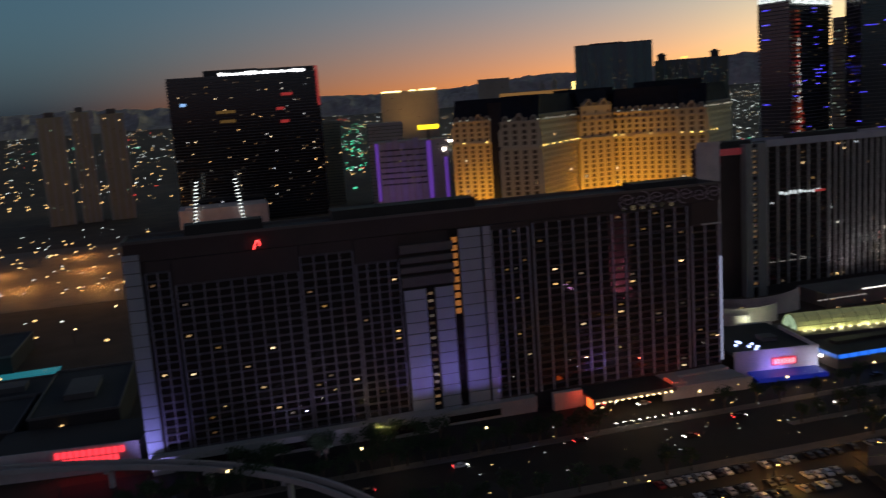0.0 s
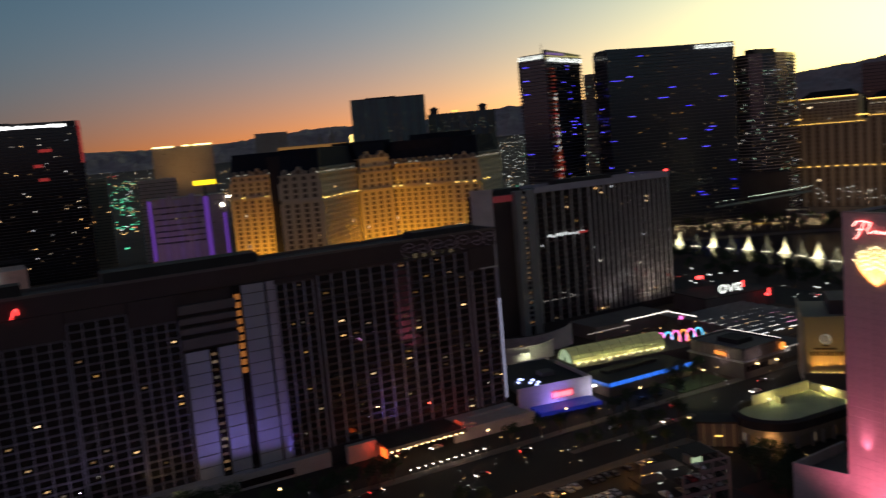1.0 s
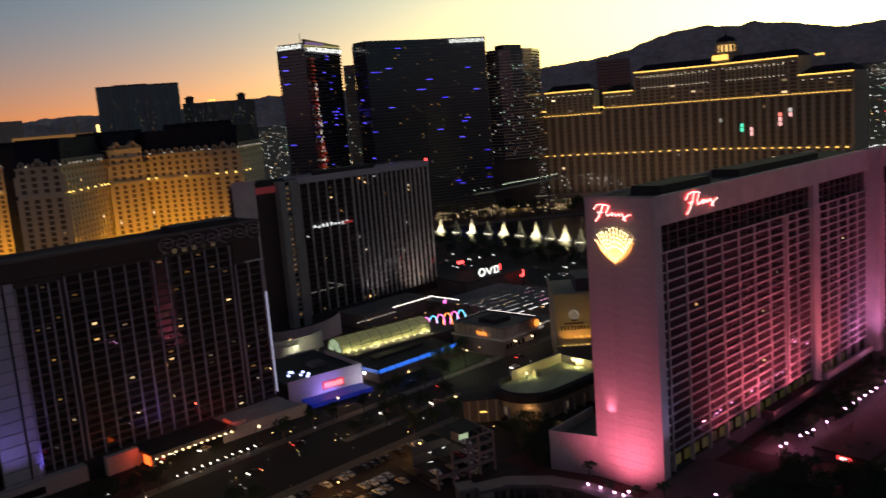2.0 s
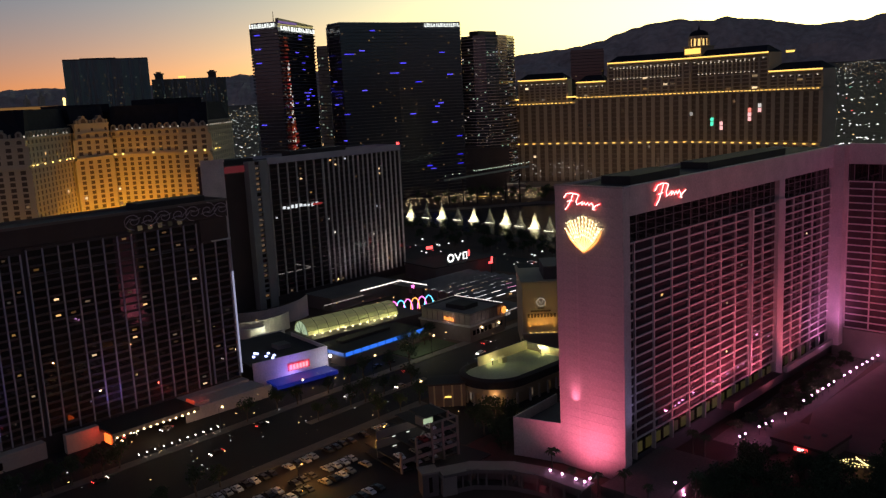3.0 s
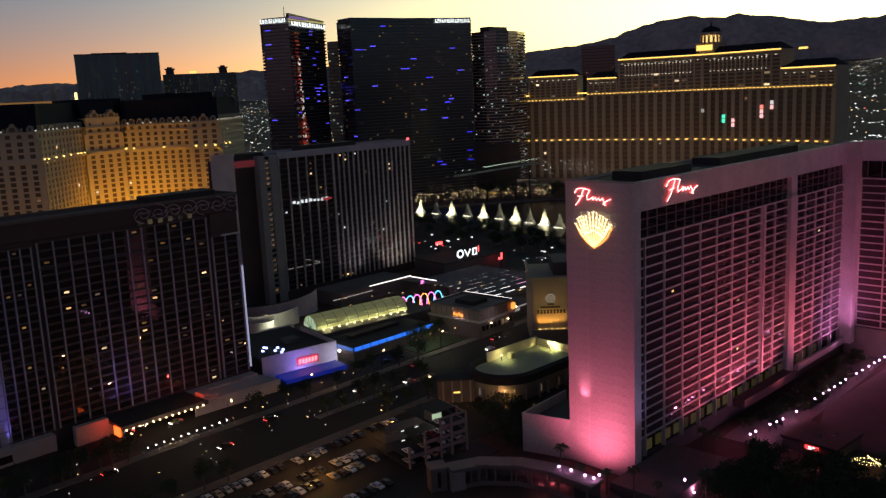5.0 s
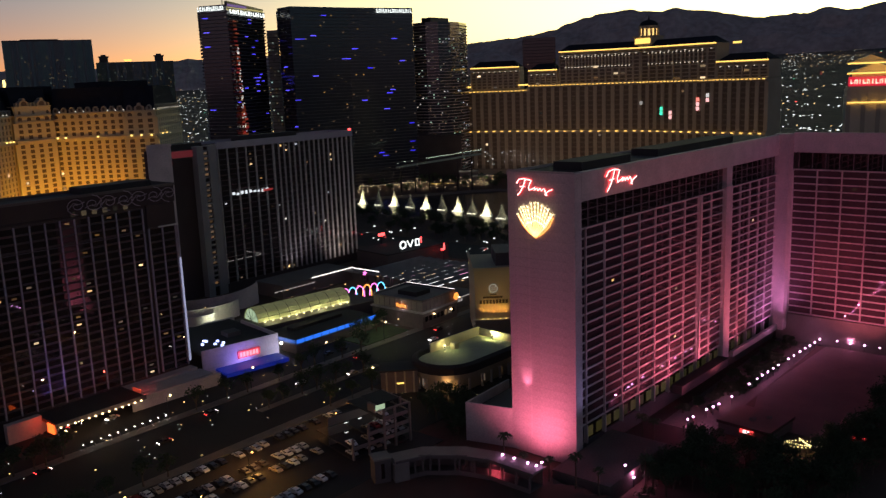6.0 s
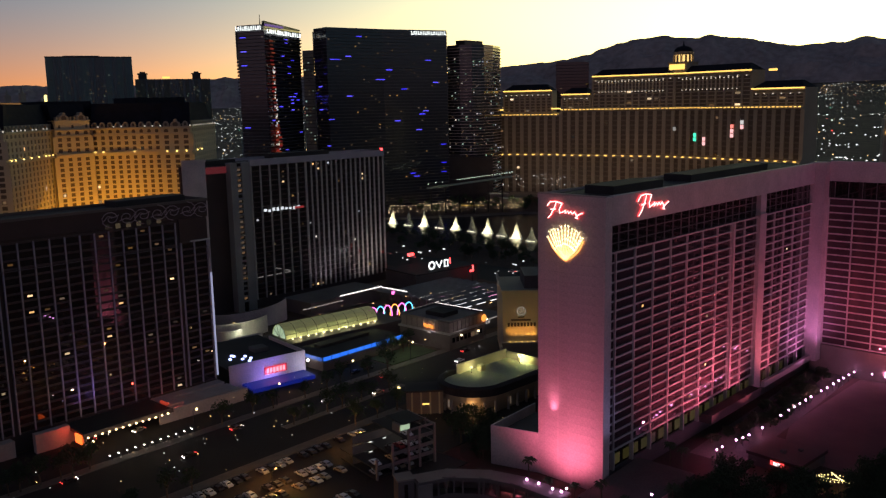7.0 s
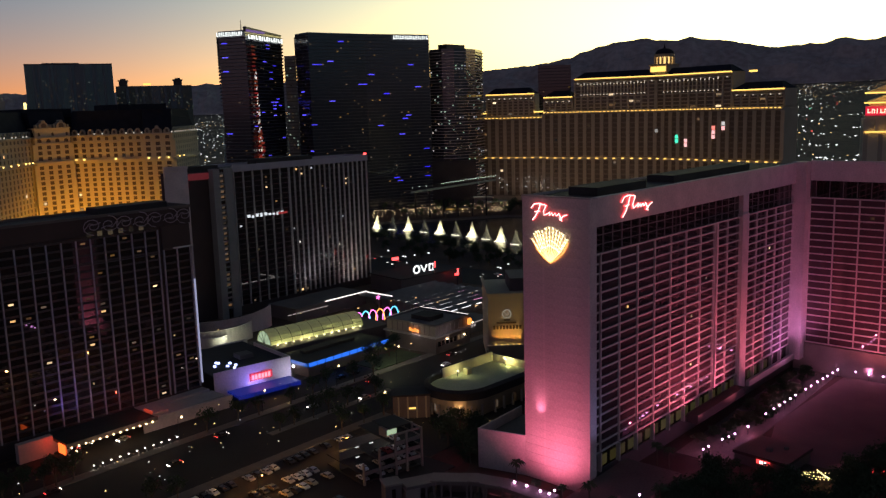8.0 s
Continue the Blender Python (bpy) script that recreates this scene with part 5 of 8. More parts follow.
# ---- low buildings between the hotels ----
def sign_hall():
    """Low casino hall with a plain wall that carries a red sign."""
    t = thing("casino_hall", "low casino hall with plain wall washed blue-violet", "building", at(178, 272.4, 0, -9))
    part("wall", boxes((0, 0, 0, 33, 0.6, 10.2), (32.4, 0.6, 0, 33, 30, 10.2)), "pale_concrete", t)
    part("roof", boxes((0.2, 0.6, 8.0, 32.3, 40, 8.8)), "roof_dark", t, "flat dark roof")
    # light under the awning is put into the fabric as its own glow
    part("awning", boxes((5, -9, 1.4, 32, -0.1, 2.2), (5, -9.2, 0.6, 32, -9.02, 2.0)), "awning_lit", t, "blue awning")
    sg = part("red_sign", boxes((14.6, -0.5, 3.8, 24.2, -0.05, 6.7)), "neon_red_dim2", t, "red lit sign panel with pale bars")
    for k in range(6):
        part("sign_bar", boxes((15.3 + 1.42 * k, -0.75, 4.3, 16.2 + 1.42 * k, -0.52, 6.2)), "neon_red_core", sg)
    lm = mesh_of(boxes((-0.45, -0.45, 0, 0.45, 0.45, 0.7)), "roof_lamp", "bulb_blue")
    for x, y in ((6, 12), (8.5, 16), (10, 9), (12.5, 12), (13, 8), (11, 5), (9, 15)):
        part("roof_lamp", lm, "bulb_blue", t, m=at(x, y, 8.8))
    part("roof_unit", boxes((18, 14, 8.8, 24, 20, 10.5)), "roof_grey", t)


def blue_hall():
    t = thing("flat_hall", "flat dark-roofed hall edged with a blue light strip", "building", at(216.5, 263.6, 0, -0.5))
    part("body", boxes((0.6, 0.6, 0, 45, 19, 4.6)), "dark_concrete", t)
    part("roof", boxes((0, 0, 4.6, 46, 19.8, 6.2)), "roof_dark", t, "dark flat roof slab")
    part("blue_strip", boxes((0.2, -0.25, 4.5, 46, -0.02, 6.1)), "strip_blue", t, "long blue light strip")
    part("blue_strip", boxes((-0.25, 0.3, 4.6, -0.02, 17, 6.0)), "strip_blue_dim", t)
    part("strip_joint", boxes(*[(k * 4.5, -0.4, 4.4, k * 4.5 + 0.2, -0.26, 6.2) for k in range(11)]), "metal_dark", t)
    part("roof_ridge", boxes((8, 11, 6.2, 36, 15, 7.4)), "roof_dark", t)
    for y in (7.0, 11.0):
        g = bmesh.new()
        bmesh.ops.create_uvsphere(g, u_segments=8, v_segments=6, radius=0.6)
        bmesh.ops.translate(g, vec=(-2.0, y, 4.3), verts=g.verts)
        part("end_lamp", g, "bulb_white", t)
        part("lamp_post", boxes((-2.1, y - 0.1, 0, -1.9, y + 0.1, 3.7)), "metal_dark", t)


def vault_hall():
    """Barrel vault of lit panels with dark ribs and a row of lamps along its foot."""
    t = thing("vault_hall", "glazed barrel vault glowing pale green-yellow", "building", at(222, 299.5, 7.2, -8))
    L, R, n = 49, 6.2, 10
    part("deck", boxes((-4, -12, -7.2, 60, 9, -0.1)), "dark_concrete", t, "flat deck")
    part("deck_wall", boxes((-20, 7, -7.2, -4.2, 9, 1.5), (-20, -8, -7.2, -19, 7, 1.5)), "pale_concrete", t, "pale lit parapet wall")
    ang = [math.pi * (0.02 + 0.96 * k / n) for k in range(n + 1)]
    for i in range(9):
        for k in range(n):
            bm = bmesh.new()
            a0, a1 = ang[k] + 0.015, ang[k + 1] - 0.015
            x0, x1 = i * L / 9 + 0.12, (i + 1) * L / 9 - 0.12
            v = [bm.verts.new((x, rr * math.cos(a), rr * math.sin(a))) for rr in (R, R - 0.15) for x, a in ((x0, a0), (x1, a0), (x1, a1), (x0, a1))]
            bm.faces.new(v[:4])
            bm.faces.new(v[7:3:-1])
            for q in range(4):
                bm.faces.new((v[q], v[q + 4], v[(q + 1) % 4 + 4], v[(q + 1) % 4]))
            part("vault_panel", bm, "vault_lit", t)
    for i in range(10):
        bm = bmesh.new()
        tube(bm, [(i * L / 9, (R - 0.05) * math.cos(a), (R - 0.05) * math.sin(a)) for a in ang], 0.13, 5)
        part("vault_rib", bm, "metal_dark", t)
    bm = bmesh.new()
    for x in (0.3,):
        ring = [bm.verts.new((x, (R - 0.4) * math.cos(a), (R - 0.4) * math.sin(a))) for a in ang]
        ring2 = [bm.verts.new((x + 0.2, v.co.y, v.co.z)) for v in ring]
        bm.faces.new(ring)
        bm.faces.new(ring2[::-1])
        for q in range(len(ring)):
            bm.faces.new((ring[q], ring2[q], ring2[(q + 1) % len(ring)], ring[(q + 1) % len(ring)]))
    part("end_glass", bm, "end_lit", t, "pale glowing end window")
    for a in ang[2:-1:2]:
        bm = bmesh.new()
        tube(bm, [(0.15, 0, 0.2), (0.15, (R - 0.4) * math.cos(a), (R - 0.4) * math.sin(a))], 0.12, 5)
        part("end_bar", bm, "metal_dark", t)
    lm = mesh_of(boxes((-0.27, -0.27, -0.2, 0.27, 0.27, 0.35)), "foot_lamp", "bulb_vault")
    for k in range(12):
        part("foot_lamp", lm, "bulb_vault", t, m=at(3 + 4 * k, -R - 0.6, 0.3))


def ramp_walls():
    """Curved pale ramp walls behind the vault."""
    for i, (cx, cy, r, a0, a1, h) in enumerate(((236, 352, 18, 150, 290, 8.5), (252, 366, 22, 190, 300, 11.0), (226, 340, 10, 120, 260, 6.0))):
        t = thing("ramp_wall", "curved pale concrete ramp wall lit green-white", "wall", at(cx, cy), "curved ramp walls")
        bm = bmesh.new()
        k = 18
        rows = []
        for j in range(k + 1):
            a = radians(a0 + (a1 - a0) * j / k)
            zt = h * (0.55 + 0.45 * j / k)
            rows.append([bm.verts.new((rr * math.cos(a), rr * math.sin(a), z)) for rr, z in ((r, 0), (r, zt), (r - 0.6, zt), (r - 0.6, 0))])
        for a, b in zip(rows, rows[1:]):
            for q in range(4):
                bm.faces.new((a[q], b[q], b[(q + 1) % 4], a[(q + 1) % 4]))
        bm.faces.new(rows[0])
        bm.faces.new(rows[-1][::-1])
        part("wall", bm, "pale_concrete", t)


def neon_hoops():
    mats = ("neon_magenta", "neon_cyan", "neon_magenta", "neon_orange", "neon_magenta", "neon_cyan")
    for i, k in enumerate(mats):
        t = thing("neon_hoop", "tall neon hoop over the shopping lane", "sign", at(286 + 4.0 * i, 307 - 1.1 * i, 0.5, -38), "neon hoops")
        bm = bmesh.new()
        tube(bm, [(2.3 * math.cos(a), 0.5 * math.sin(a * 2), 1.0 + 6.0 * max(0.0, math.sin(a)) ** 0.8) for a in (math.pi * j / 16 for j in range(17))], 0.27, 6)
        part("tube", bm, k, t)
        part("foot", boxes((-2.6, -0.3, -0.5, -2.0, 0.3, 1.0)), "metal_dark", t)
        part("foot", boxes((2.0, -0.3, -0.5, 2.6, 0.3, 1.0)), "metal_dark", t)
    t = thing("neon_star", "small pink neon star sign on a mast", "sign", at(309, 316))
    bm = bmesh.new()
    tube(bm, [(0, 0, 0), (0, 0, 9)], 0.25)
    part("mast", bm, "metal_dark", t)
    bm = bmesh.new()
    for q in range(5):
        a = q * 2 * math.pi / 5
        tube(bm, [(0, -0.2, 10), (1.6 * math.cos(a), -0.2, 10 + 1.3 * math.sin(a))], [0.4, 0.15])
    part("star", bm, "neon_magenta", t)


def pavilion():
    t = thing("corner_pavilion", "two-storey corner pavilion with white roof edge lights", "building", at(272, 243.2, 0, 2))
    part("ground_floor", boxes((0, 0, 0, 25, 30, 7.2)), "brown_mid", t)
    part("upper_floor", boxes((0.6, 0.6, 7.2, 24.4, 29.4, 12.2)), "garage_concrete", t, "grey panelled upper storey")
    part("ledge", boxes((-0.6, -0.6, 7.0, 25.6, 30.6, 7.7)), "concrete", t)
    part("parapet", boxes((0.2, 0.2, 12.2, 24.8, 0.7, 13), (0.2, 29.3, 12.2, 24.8, 29.8, 13), (0.2, 0.7, 12.2, 0.7, 29.3, 13), (24.3, 0.7, 12.2, 24.8, 29.3, 13)), "roof_grey", t)
    part("roof_house", boxes((7, 9, 12.2, 17, 20, 14.2)), "roof_dark", t)
    part("edge_light", boxes((24.9, 1, 12.6, 25.15, 29.8, 13.1)), "strip_white", t, "white roof edge light")
    part("edge_light", boxes((1, 29.85, 12.7, 24, 30.05, 13.0)), "edge_faint", t, "faint roof edge light")
    pm = mesh_of(boxes((-0.12, -0.12, 0, 0.12, 0.12, 4.4)), "panel_joint", "brown_mid")
    for k in range(8):
        part("panel_joint", pm, "brown_mid", t, m=at(3.4 + 2.8 * k, 0.55, 7.75))
        part("panel_joint", pm, "brown_mid", t, m=at(0.55, 3.6 + 3.2 * k, 7.75))
    wm = mesh_of(boxes((-0.9, -0.12, -1.1, 0.9, 0.1, 1.1)), "window", "glass_dark")
    wl = mesh_of(boxes((-0.9, -0.12, -1.1, 0.9, 0.1, 1.1)), "window", "lit_dim")
    for k in range(8):
        part("window", wl if k in (5, 6) else wm, "glass_dark", t, m=at(2.6 + 2.8 * k, -0.02, 4.2))
    lm = mesh_of(boxes((-0.4, -0.3, -0.25, 0.4, 0.3, 0.25)), "wall_lamp", "bulb_warm")
    for x, z in ((7.5, 5.6), (20, 4.8)):
        part("wall_lamp", lm, "bulb_warm", t, m=at(x, -0.6, z))
    sg = bmesh.new()
    for k in range(4):
        box(sg, -0.35, 9.4 + 1.5 * k, 8.6 + 0.3 * (k % 2), -0.1, 10.5 + 1.5 * k, 10.0 + 0.4 * (k % 2))
    part("orange_sign", sg, "neon_orange_soft", t, "small orange lit wall sign")
    bm = bmesh.new()
    bmesh.ops.create_cone(bm, cap_ends=True, segments=14, radius1=1.7, radius2=1.7, depth=0.3)
    bmesh.ops.rotate(bm, verts=bm.verts, cent=(0, 0, 0), matrix=Matrix.Rotation(radians(90), 3, "X"))
    bmesh.ops.translate(bm, vec=(23.6, -0.9, 10.2), verts=bm.verts)
    part("orange_sign", bm, "neon_orange_soft", t, "round orange lit sign")
    part("sign_bracket", boxes((23.3, -0.7, 9.8, 23.9, 0.55, 10.4)), "metal_dark", t)
    # low annex with a pale lit sign
    part("annex", boxes((25.3, 8, 0, 52, 26, 5.2)), "brown_mid", t)
    part("annex_roof", boxes((25.2, 7.6, 5.2, 52.4, 26.4, 5.7)), "roof_grey", t)
    for k in range(5):
        part("white_sign", boxes((29 + 2.2 * k, 7.2, 3.4, 30.4 + 2.2 * k, 7.5, 4.6)), "edge_faint", t)
    part("annex_light", boxes((27, 7.3, 5.1, 50, 7.55, 5.5)), "edge_faint", t)


def bazaar():
    """Rows of low shop roofs with lit edges."""
    for i in range(9):
        y = 280 + 6.6 * i
        x = 303 if i == 0 else 322 + 0.6 * i
        ln = 376 - x
        t = thing("shop_row", "low shop row with lit roof edge", "building", at(x, y, 0, -1), "shop rows")
        part("shop", boxes((0, 0, 0, ln, 4.8, 4.4)), "brown_mid", t)
        rf = bmesh.new()
        v = [rf.verts.new(c) for c in ((-0.5, -0.7, 4.4), (ln + 0.5, -0.7, 4.4), (ln + 0.5, 5.4, 4.4), (-0.5, 5.4, 4.4), (0.6, 2.4, 5.6), (ln - 0.6, 2.4, 5.6))]
        for q in ((0, 1, 5, 4), (1, 2, 5), (2, 3, 4, 5), (3, 0, 4), (3, 2, 1, 0)):
            rf.faces.new([v[k] for k in q])
        part("roof", rf, "shop_roof", t)
        p = 0.8
        while p < ln - 4:
            w = min(rng.uniform(1.5, 11.0), ln - p - 0.5)
            mat = ("strip_white", "shop_cool", "neon_magenta_dim", "strip_white", "shop_warm", "shop_cool", "shop_cool")[rng.randrange(7)]
            part("edge_light", boxes((p, -1.0, 4.1, p + w, -0.72, 4.5)), mat, t)
            p += w + rng.uniform(0.6, 6.0)
    # long roof edge light in front of the fin hotel
    t = thing("arcade", "flat arcade roof with a line of white bulbs", "building", at(274.5, 341.5, 0, 0))
    part("body", boxes((0, 0, 0, 50, 22, 6.5)), "dark_concrete", t)
    part("roof", boxes((-0.5, -0.5, 6.5, 50.5, 22, 7.2)), "roof_grey", t)
    bm = mesh_of(boxes((-0.35, -0.25, -0.2, 0.35, 0.25, 0.3)), "roof_bulb", "strip_white")
    for k in range(28):
        part("roof_bulb", bm, "strip_white", t, m=at(20 + 1.1 * k, -0.7, 7.4))
    for k in range(9):
        part("eave_light", boxes((-6 + 3.1 * k, -1.2, 4.6, -3.9 + 3.1 * k, -0.8, 5.0)), "edge_faint", t)
    part("roof_line", boxes((50.6, -20, 6.6, 51.0, 4, 7.1)), "strip_white", t)
    part("side_roof", boxes((44, -22, 6.0, 50.5, -0.6, 6.6)), "roof_grey", t)


def drugstore():
    t = thing("store_block", "dark store block with white block-shaped roof sign", "building", at(352, 340, 0, -8))
    part("body", boxes((0, 0, 0, 48, 30, 9)), "dark_concrete", t)
    part("roof", boxes((-0.4, -0.4, 9, 48.4, 30.4, 9.6)), "roof_dark", t)
    part("frame", boxes((9, -0.6, 9.6, 9.6, 0.2, 11.9), (24, -0.6, 9.6, 24.6, 0.2, 11.9), (8.6, -0.7, 11.4, 25, 0.1, 11.8)), "metal_dark", t)
    # three plain lit shapes
    bm = bmesh.new()
    tube(bm, [(11.2 + 2.1 * math.cos(a), -0.9, 13.8 + 2.1 * math.sin(a)) for a in (radians(24 * q) for q in range(16))], 0.55, 6)
    part("sign_mark", bm, "sign_white", t, "white lit ring")
    bm = bmesh.new()
    tube(bm, [(14.6, -0.9, 15.8), (16.8, -0.9, 12.0), (19.0, -0.9, 15.8)], 0.55, 6)
    part("sign_mark", bm, "sign_white", t, "white lit triangle")
    bm = bmesh.new()
    tube(bm, [(21, -0.9, 15.7), (23.6, -0.9, 15.7), (23.6, -0.9, 12.0), (21, -0.9, 12.0), (21, -0.9, 15.7)], 0.55, 6)
    part("sign_mark", bm, "sign_white", t, "white lit square")
    part("red_edge", boxes((25.4, -0.9, 13, 25.8, -0.3, 16.6)), "neon_red", t)
    part("red_sign", boxes((18, 31, 14.4, 23, 31.6, 16.2)), "neon_red", t)
    part("sign_post", boxes((20.2, 31.7, 0, 20.8, 32.3, 14.4)), "metal_dark", t)
    part("red_sign", boxes((39, -6, 7, 39.8, -5.4, 11)), "neon_red", t)
    part("red_sign", boxes((37, -6, 7, 38.9, -5.4, 8.2)), "neon_red", t)
    part("sign_post", boxes((39.2, -5.2, 0, 39.7, -4.8, 7)), "metal_dark", t)


def boutique_hotel():
    """The gold-lit corner of a hotel with a round mark and plain bars."""
    t = thing("boutique_hotel", "tan hotel corner with gold uplights and round mark", "hotel", at(272.5, 214, 0, -48))
    part("body", boxes((0, 0, 0, 60, 36, 29.5)), "stone_tan", t)
    part("parapet", boxes((-0.5, -0.5, 29.5, 60.5, 0.4, 31), (-0.5, 0.4, 29.5, 0.4, 36.4, 31)), "stone_tan", t)
    part("roof_house", boxes((10, 10, 29.5, 40, 30, 35)), "dark_concrete", t)
    bm = bmesh.new()
    tube(bm, [(7.7 + 1.75 * math.cos(a), -0.3, 22.1 + 1.75 * math.sin(a)) for a in (2 * math.pi * k / 20 for k in range(21))], 0.22, 5)
    tube(bm, [(6.8, -0.3, 23.0), (7.7, -0.3, 21.2), (8.7, -0.3, 23.1)], 0.2, 5)
    part("round_mark", bm, "sign_dim", t, "pale round mark")
    for k in range(9):
        part("mark_bar", boxes((2.0 + 1.35 * k, -0.3, 15.6, 2.9 + 1.35 * k, -0.02, 17.2)), "sign_bronze", t)
    part("mark_bar", boxes((3.4, -0.3, 18.0, 11.6, -0.02, 18.7), (6.4, -0.3, 19.3, 9, -0.02, 19.9)), "sign_bronze", t)
    fl = mesh_of(boxes((-0.22, -0.7, 0, 0.22, -0.25, 0.3)), "uplight", "bulb_gold")
    for k in range(5):
        part("uplight", fl, "bulb_gold", t, m=at(3 + 2.45 * k, -0.3, 9.1))
    part("ledge", boxes((-0.6, -1.6, 8.0, 60, -0.05, 9.0)), "stone_tan", t)


def oval_deck():
    """Rounded low building with a lit roof deck inside a dark parapet."""
    t = thing("oval_building", "rounded building with lit roof deck and dark rim", "building", at(226.4, 190.8, 0, -3))

    def stadium(r, x1, n=18):
        return [(x1, r)] + [(-r * math.sin(math.pi * k / n), -r * math.cos(math.pi * k / n)) for k in range(n, -1, -1)] + [(x1, -r)]

    bm = bmesh.new()
    prism(bm, stadium(10.6, 31), 0, 5.0)
    part("wall", bm, "stone_tan", t, "tan wall behind the arcade")
    bm = bmesh.new()
    prism(bm, stadium(12.6, 31.5), 5.0, 7.2)
    part("fascia", bm, "stone_tan", t, "plain tan fascia")
    outer, inner = stadium(13.4, 31.8), stadium(11.3, 30.2)
    bm = bmesh.new()
    ov = [[bm.verts.new((x, y, z)) for x, y in ring] for ring, z in ((outer, 7.2), (outer, 9.9), (stadium(11.9, 30.8), 10.6), (inner, 10.4), (inner, 7.2))]
    for a, b in zip(ov, ov[1:] + ov[:1]):
        for k in range(len(a)):
            bm.faces.new((a[k], a[(k + 1) % len(a)], b[(k + 1) % len(a)], b[k]))
    part("rim", bm, "roof_dark", t, "broad dark rim")
    bm = bmesh.new()
    prism(bm, stadium(11.25, 30.1), 7.3, 8.6)
    part("deck", bm, "deck_paving", t, "pale paved roof deck")
    part("back_wall", boxes((2, 10.7, 8.6, 30.1, 11.2, 12.2), (29.6, -11, 8.6, 30.1, 10.6, 11.6)), "cream", t, "cream back wall of the deck")
    part("roof_hatch", boxes((10, 6, 8.6, 12.4, 8.2, 10.9)), "cream", t)
    lm = mesh_of(boxes((-0.35, -0.35, 0, 0.35, 0.35, 0.35)), "deck_lamp", "bulb_vault")
    for x, y, z in ((27.5, 2, 11.0), (29, 4, 11.0), (29.2, -8, 10.4), (6.5, 7.8, 10.6)):
        part("deck_lamp", lm, "bulb_vault", t, m=at(x, y, z))
        part("lamp_post", boxes((x - 0.1, y - 0.1, 8.6, x + 0.1, y + 0.1, z)), "metal_dark", t)
    cm = mesh_of(boxes((-0.35, -0.35, 0, 0.35, 0.35, 5.0)), "column", "concrete")
    wm = mesh_of(boxes((-0.5, -0.15, 1.0, 0.5, 0.1, 3.6)), "window", "lit_dim")
    for k in range(9):
        a = math.pi * (0.06 + 0.11 * k)
        part("column", cm, "concrete", t, m=at(-12.0 * math.sin(a), -12.0 * math.cos(a), 0, -math.degrees(a)))
    for k in range(6):
        part("column", cm, "concrete", t, m=at(4.5 + 5 * k, -12.0))
        if k % 2:
            part("window", wm, "lit_dim", t, m=at(2 + 5 * k, -10.6, 0))
    for a in (0.5, 1.1, 1.9):
        part("window", wm, "lit_dim", t, m=at(-10.6 * math.sin(a), -10.6 * math.cos(a), 0, -math.degrees(a)))
    # low dark entrance with a gold slot of light
    p = thing("entrance_block", "small dark tan entrance with gold slot light", "building", at(203.5, 203, 0, -45))
    part("body", boxes((0, 0, 0, 13, 9, 8)), "brown_mid", p)
    part("roof", boxes((-0.4, -0.4, 8, 13.4, 9.4, 8.6)), "roof_dark", p)
    pm = mesh_of(boxes((-0.3, -0.35, 0, 0.3, -0.02, 8)), "pilaster", "stone_tan")
    for k in range(4):
        part("pilaster", pm, "stone_tan", p, m=at(2 + 3.2 * k, 0))
    part("light_slot", boxes((5.6, -0.3, 3.4, 8.0, -0.05, 3.9)), "strip_gold", p)


def garage():
    """Open parking deck with parked cars, a storey higher at one end."""
    t = thing("parking_garage", "open concrete parking deck with pale posts", "garage", at(159.5, 172.6, 0, -11))
    h = 3.05
    for j in range(4):
        x0 = (0, 0, 5.6, 11.6)[j]
        part("floor_slab", boxes((x0, 0.2, h * j + 0.05, 21, 20, h * j + 0.35)), "roof_dark", t)
        if j:
            part("edge_beam", boxes((x0, -0.1, h * j - 0.35, 21.2, 0.19, h * j + 0.75)), "garage_concrete", t, "pale edge beam with low parapet")
            part("edge_beam", boxes((21.02, 0.2, h * j - 0.35, 21.3, 20, h * j + 0.75)), "garage_concrete", t)
        if j < 3:
            part("back_wall", boxes((0.3, 13, h * j + 0.4, 20.7, 13.3, h * j + 2.95)), "dark_concrete", t)
    part("top_beam", boxes((11.6, -0.1, 11.9, 21.3, 0.3, 12.5), (21.0, 0.3, 11.9, 21.3, 14, 12.5)), "garage_concrete", t)
    part("roof_slab", boxes((13, 4.5, 12.2, 20.9, 14, 12.5)), "roof_dark", t)
    low = mesh_of(boxes((-0.3, -0.3, 0, 0.3, 0.3, 9.6)), "post", "garage_concrete")
    tall = mesh_of(boxes((-0.3, -0.3, 0, 0.3, 0.3, 12.5)), "post", "garage_concrete")
    short = mesh_of(boxes((-0.3, -0.3, 0, 0.3, 0.3, 6.6)), "post", "garage_concrete")
    for x in (0.3, 5.9, 11.6, 15.6, 21.1):
        part("post", tall if x > 11 else low if x > 5 else short, "garage_concrete", t, m=at(x, -0.42))
    for y in (5, 9.5, 14):
        part("post", tall, "garage_concrete", t, m=at(21.6, y))
    part("stair_box", boxes((12.2, 5.2, 9.6, 16.2, 9.2, 12.15)), "garage_concrete", t)
    part("lit_panel", boxes((12.5, 4.95, 10.0, 15.8, 5.15, 12.0)), "end_lit", t, "pale lit panel")
    lm = mesh_of(boxes((-0.6, -0.1, -0.07, 0.6, 0.1, 0.07)), "tube_lamp", "tube_soft")
    for j in range(3):
        for k in range(4):
            part("tube_lamp", lm, "tube_soft", t, m=at(2.6 + 5 * k, 6.5, h * j + 2.9))
    return t


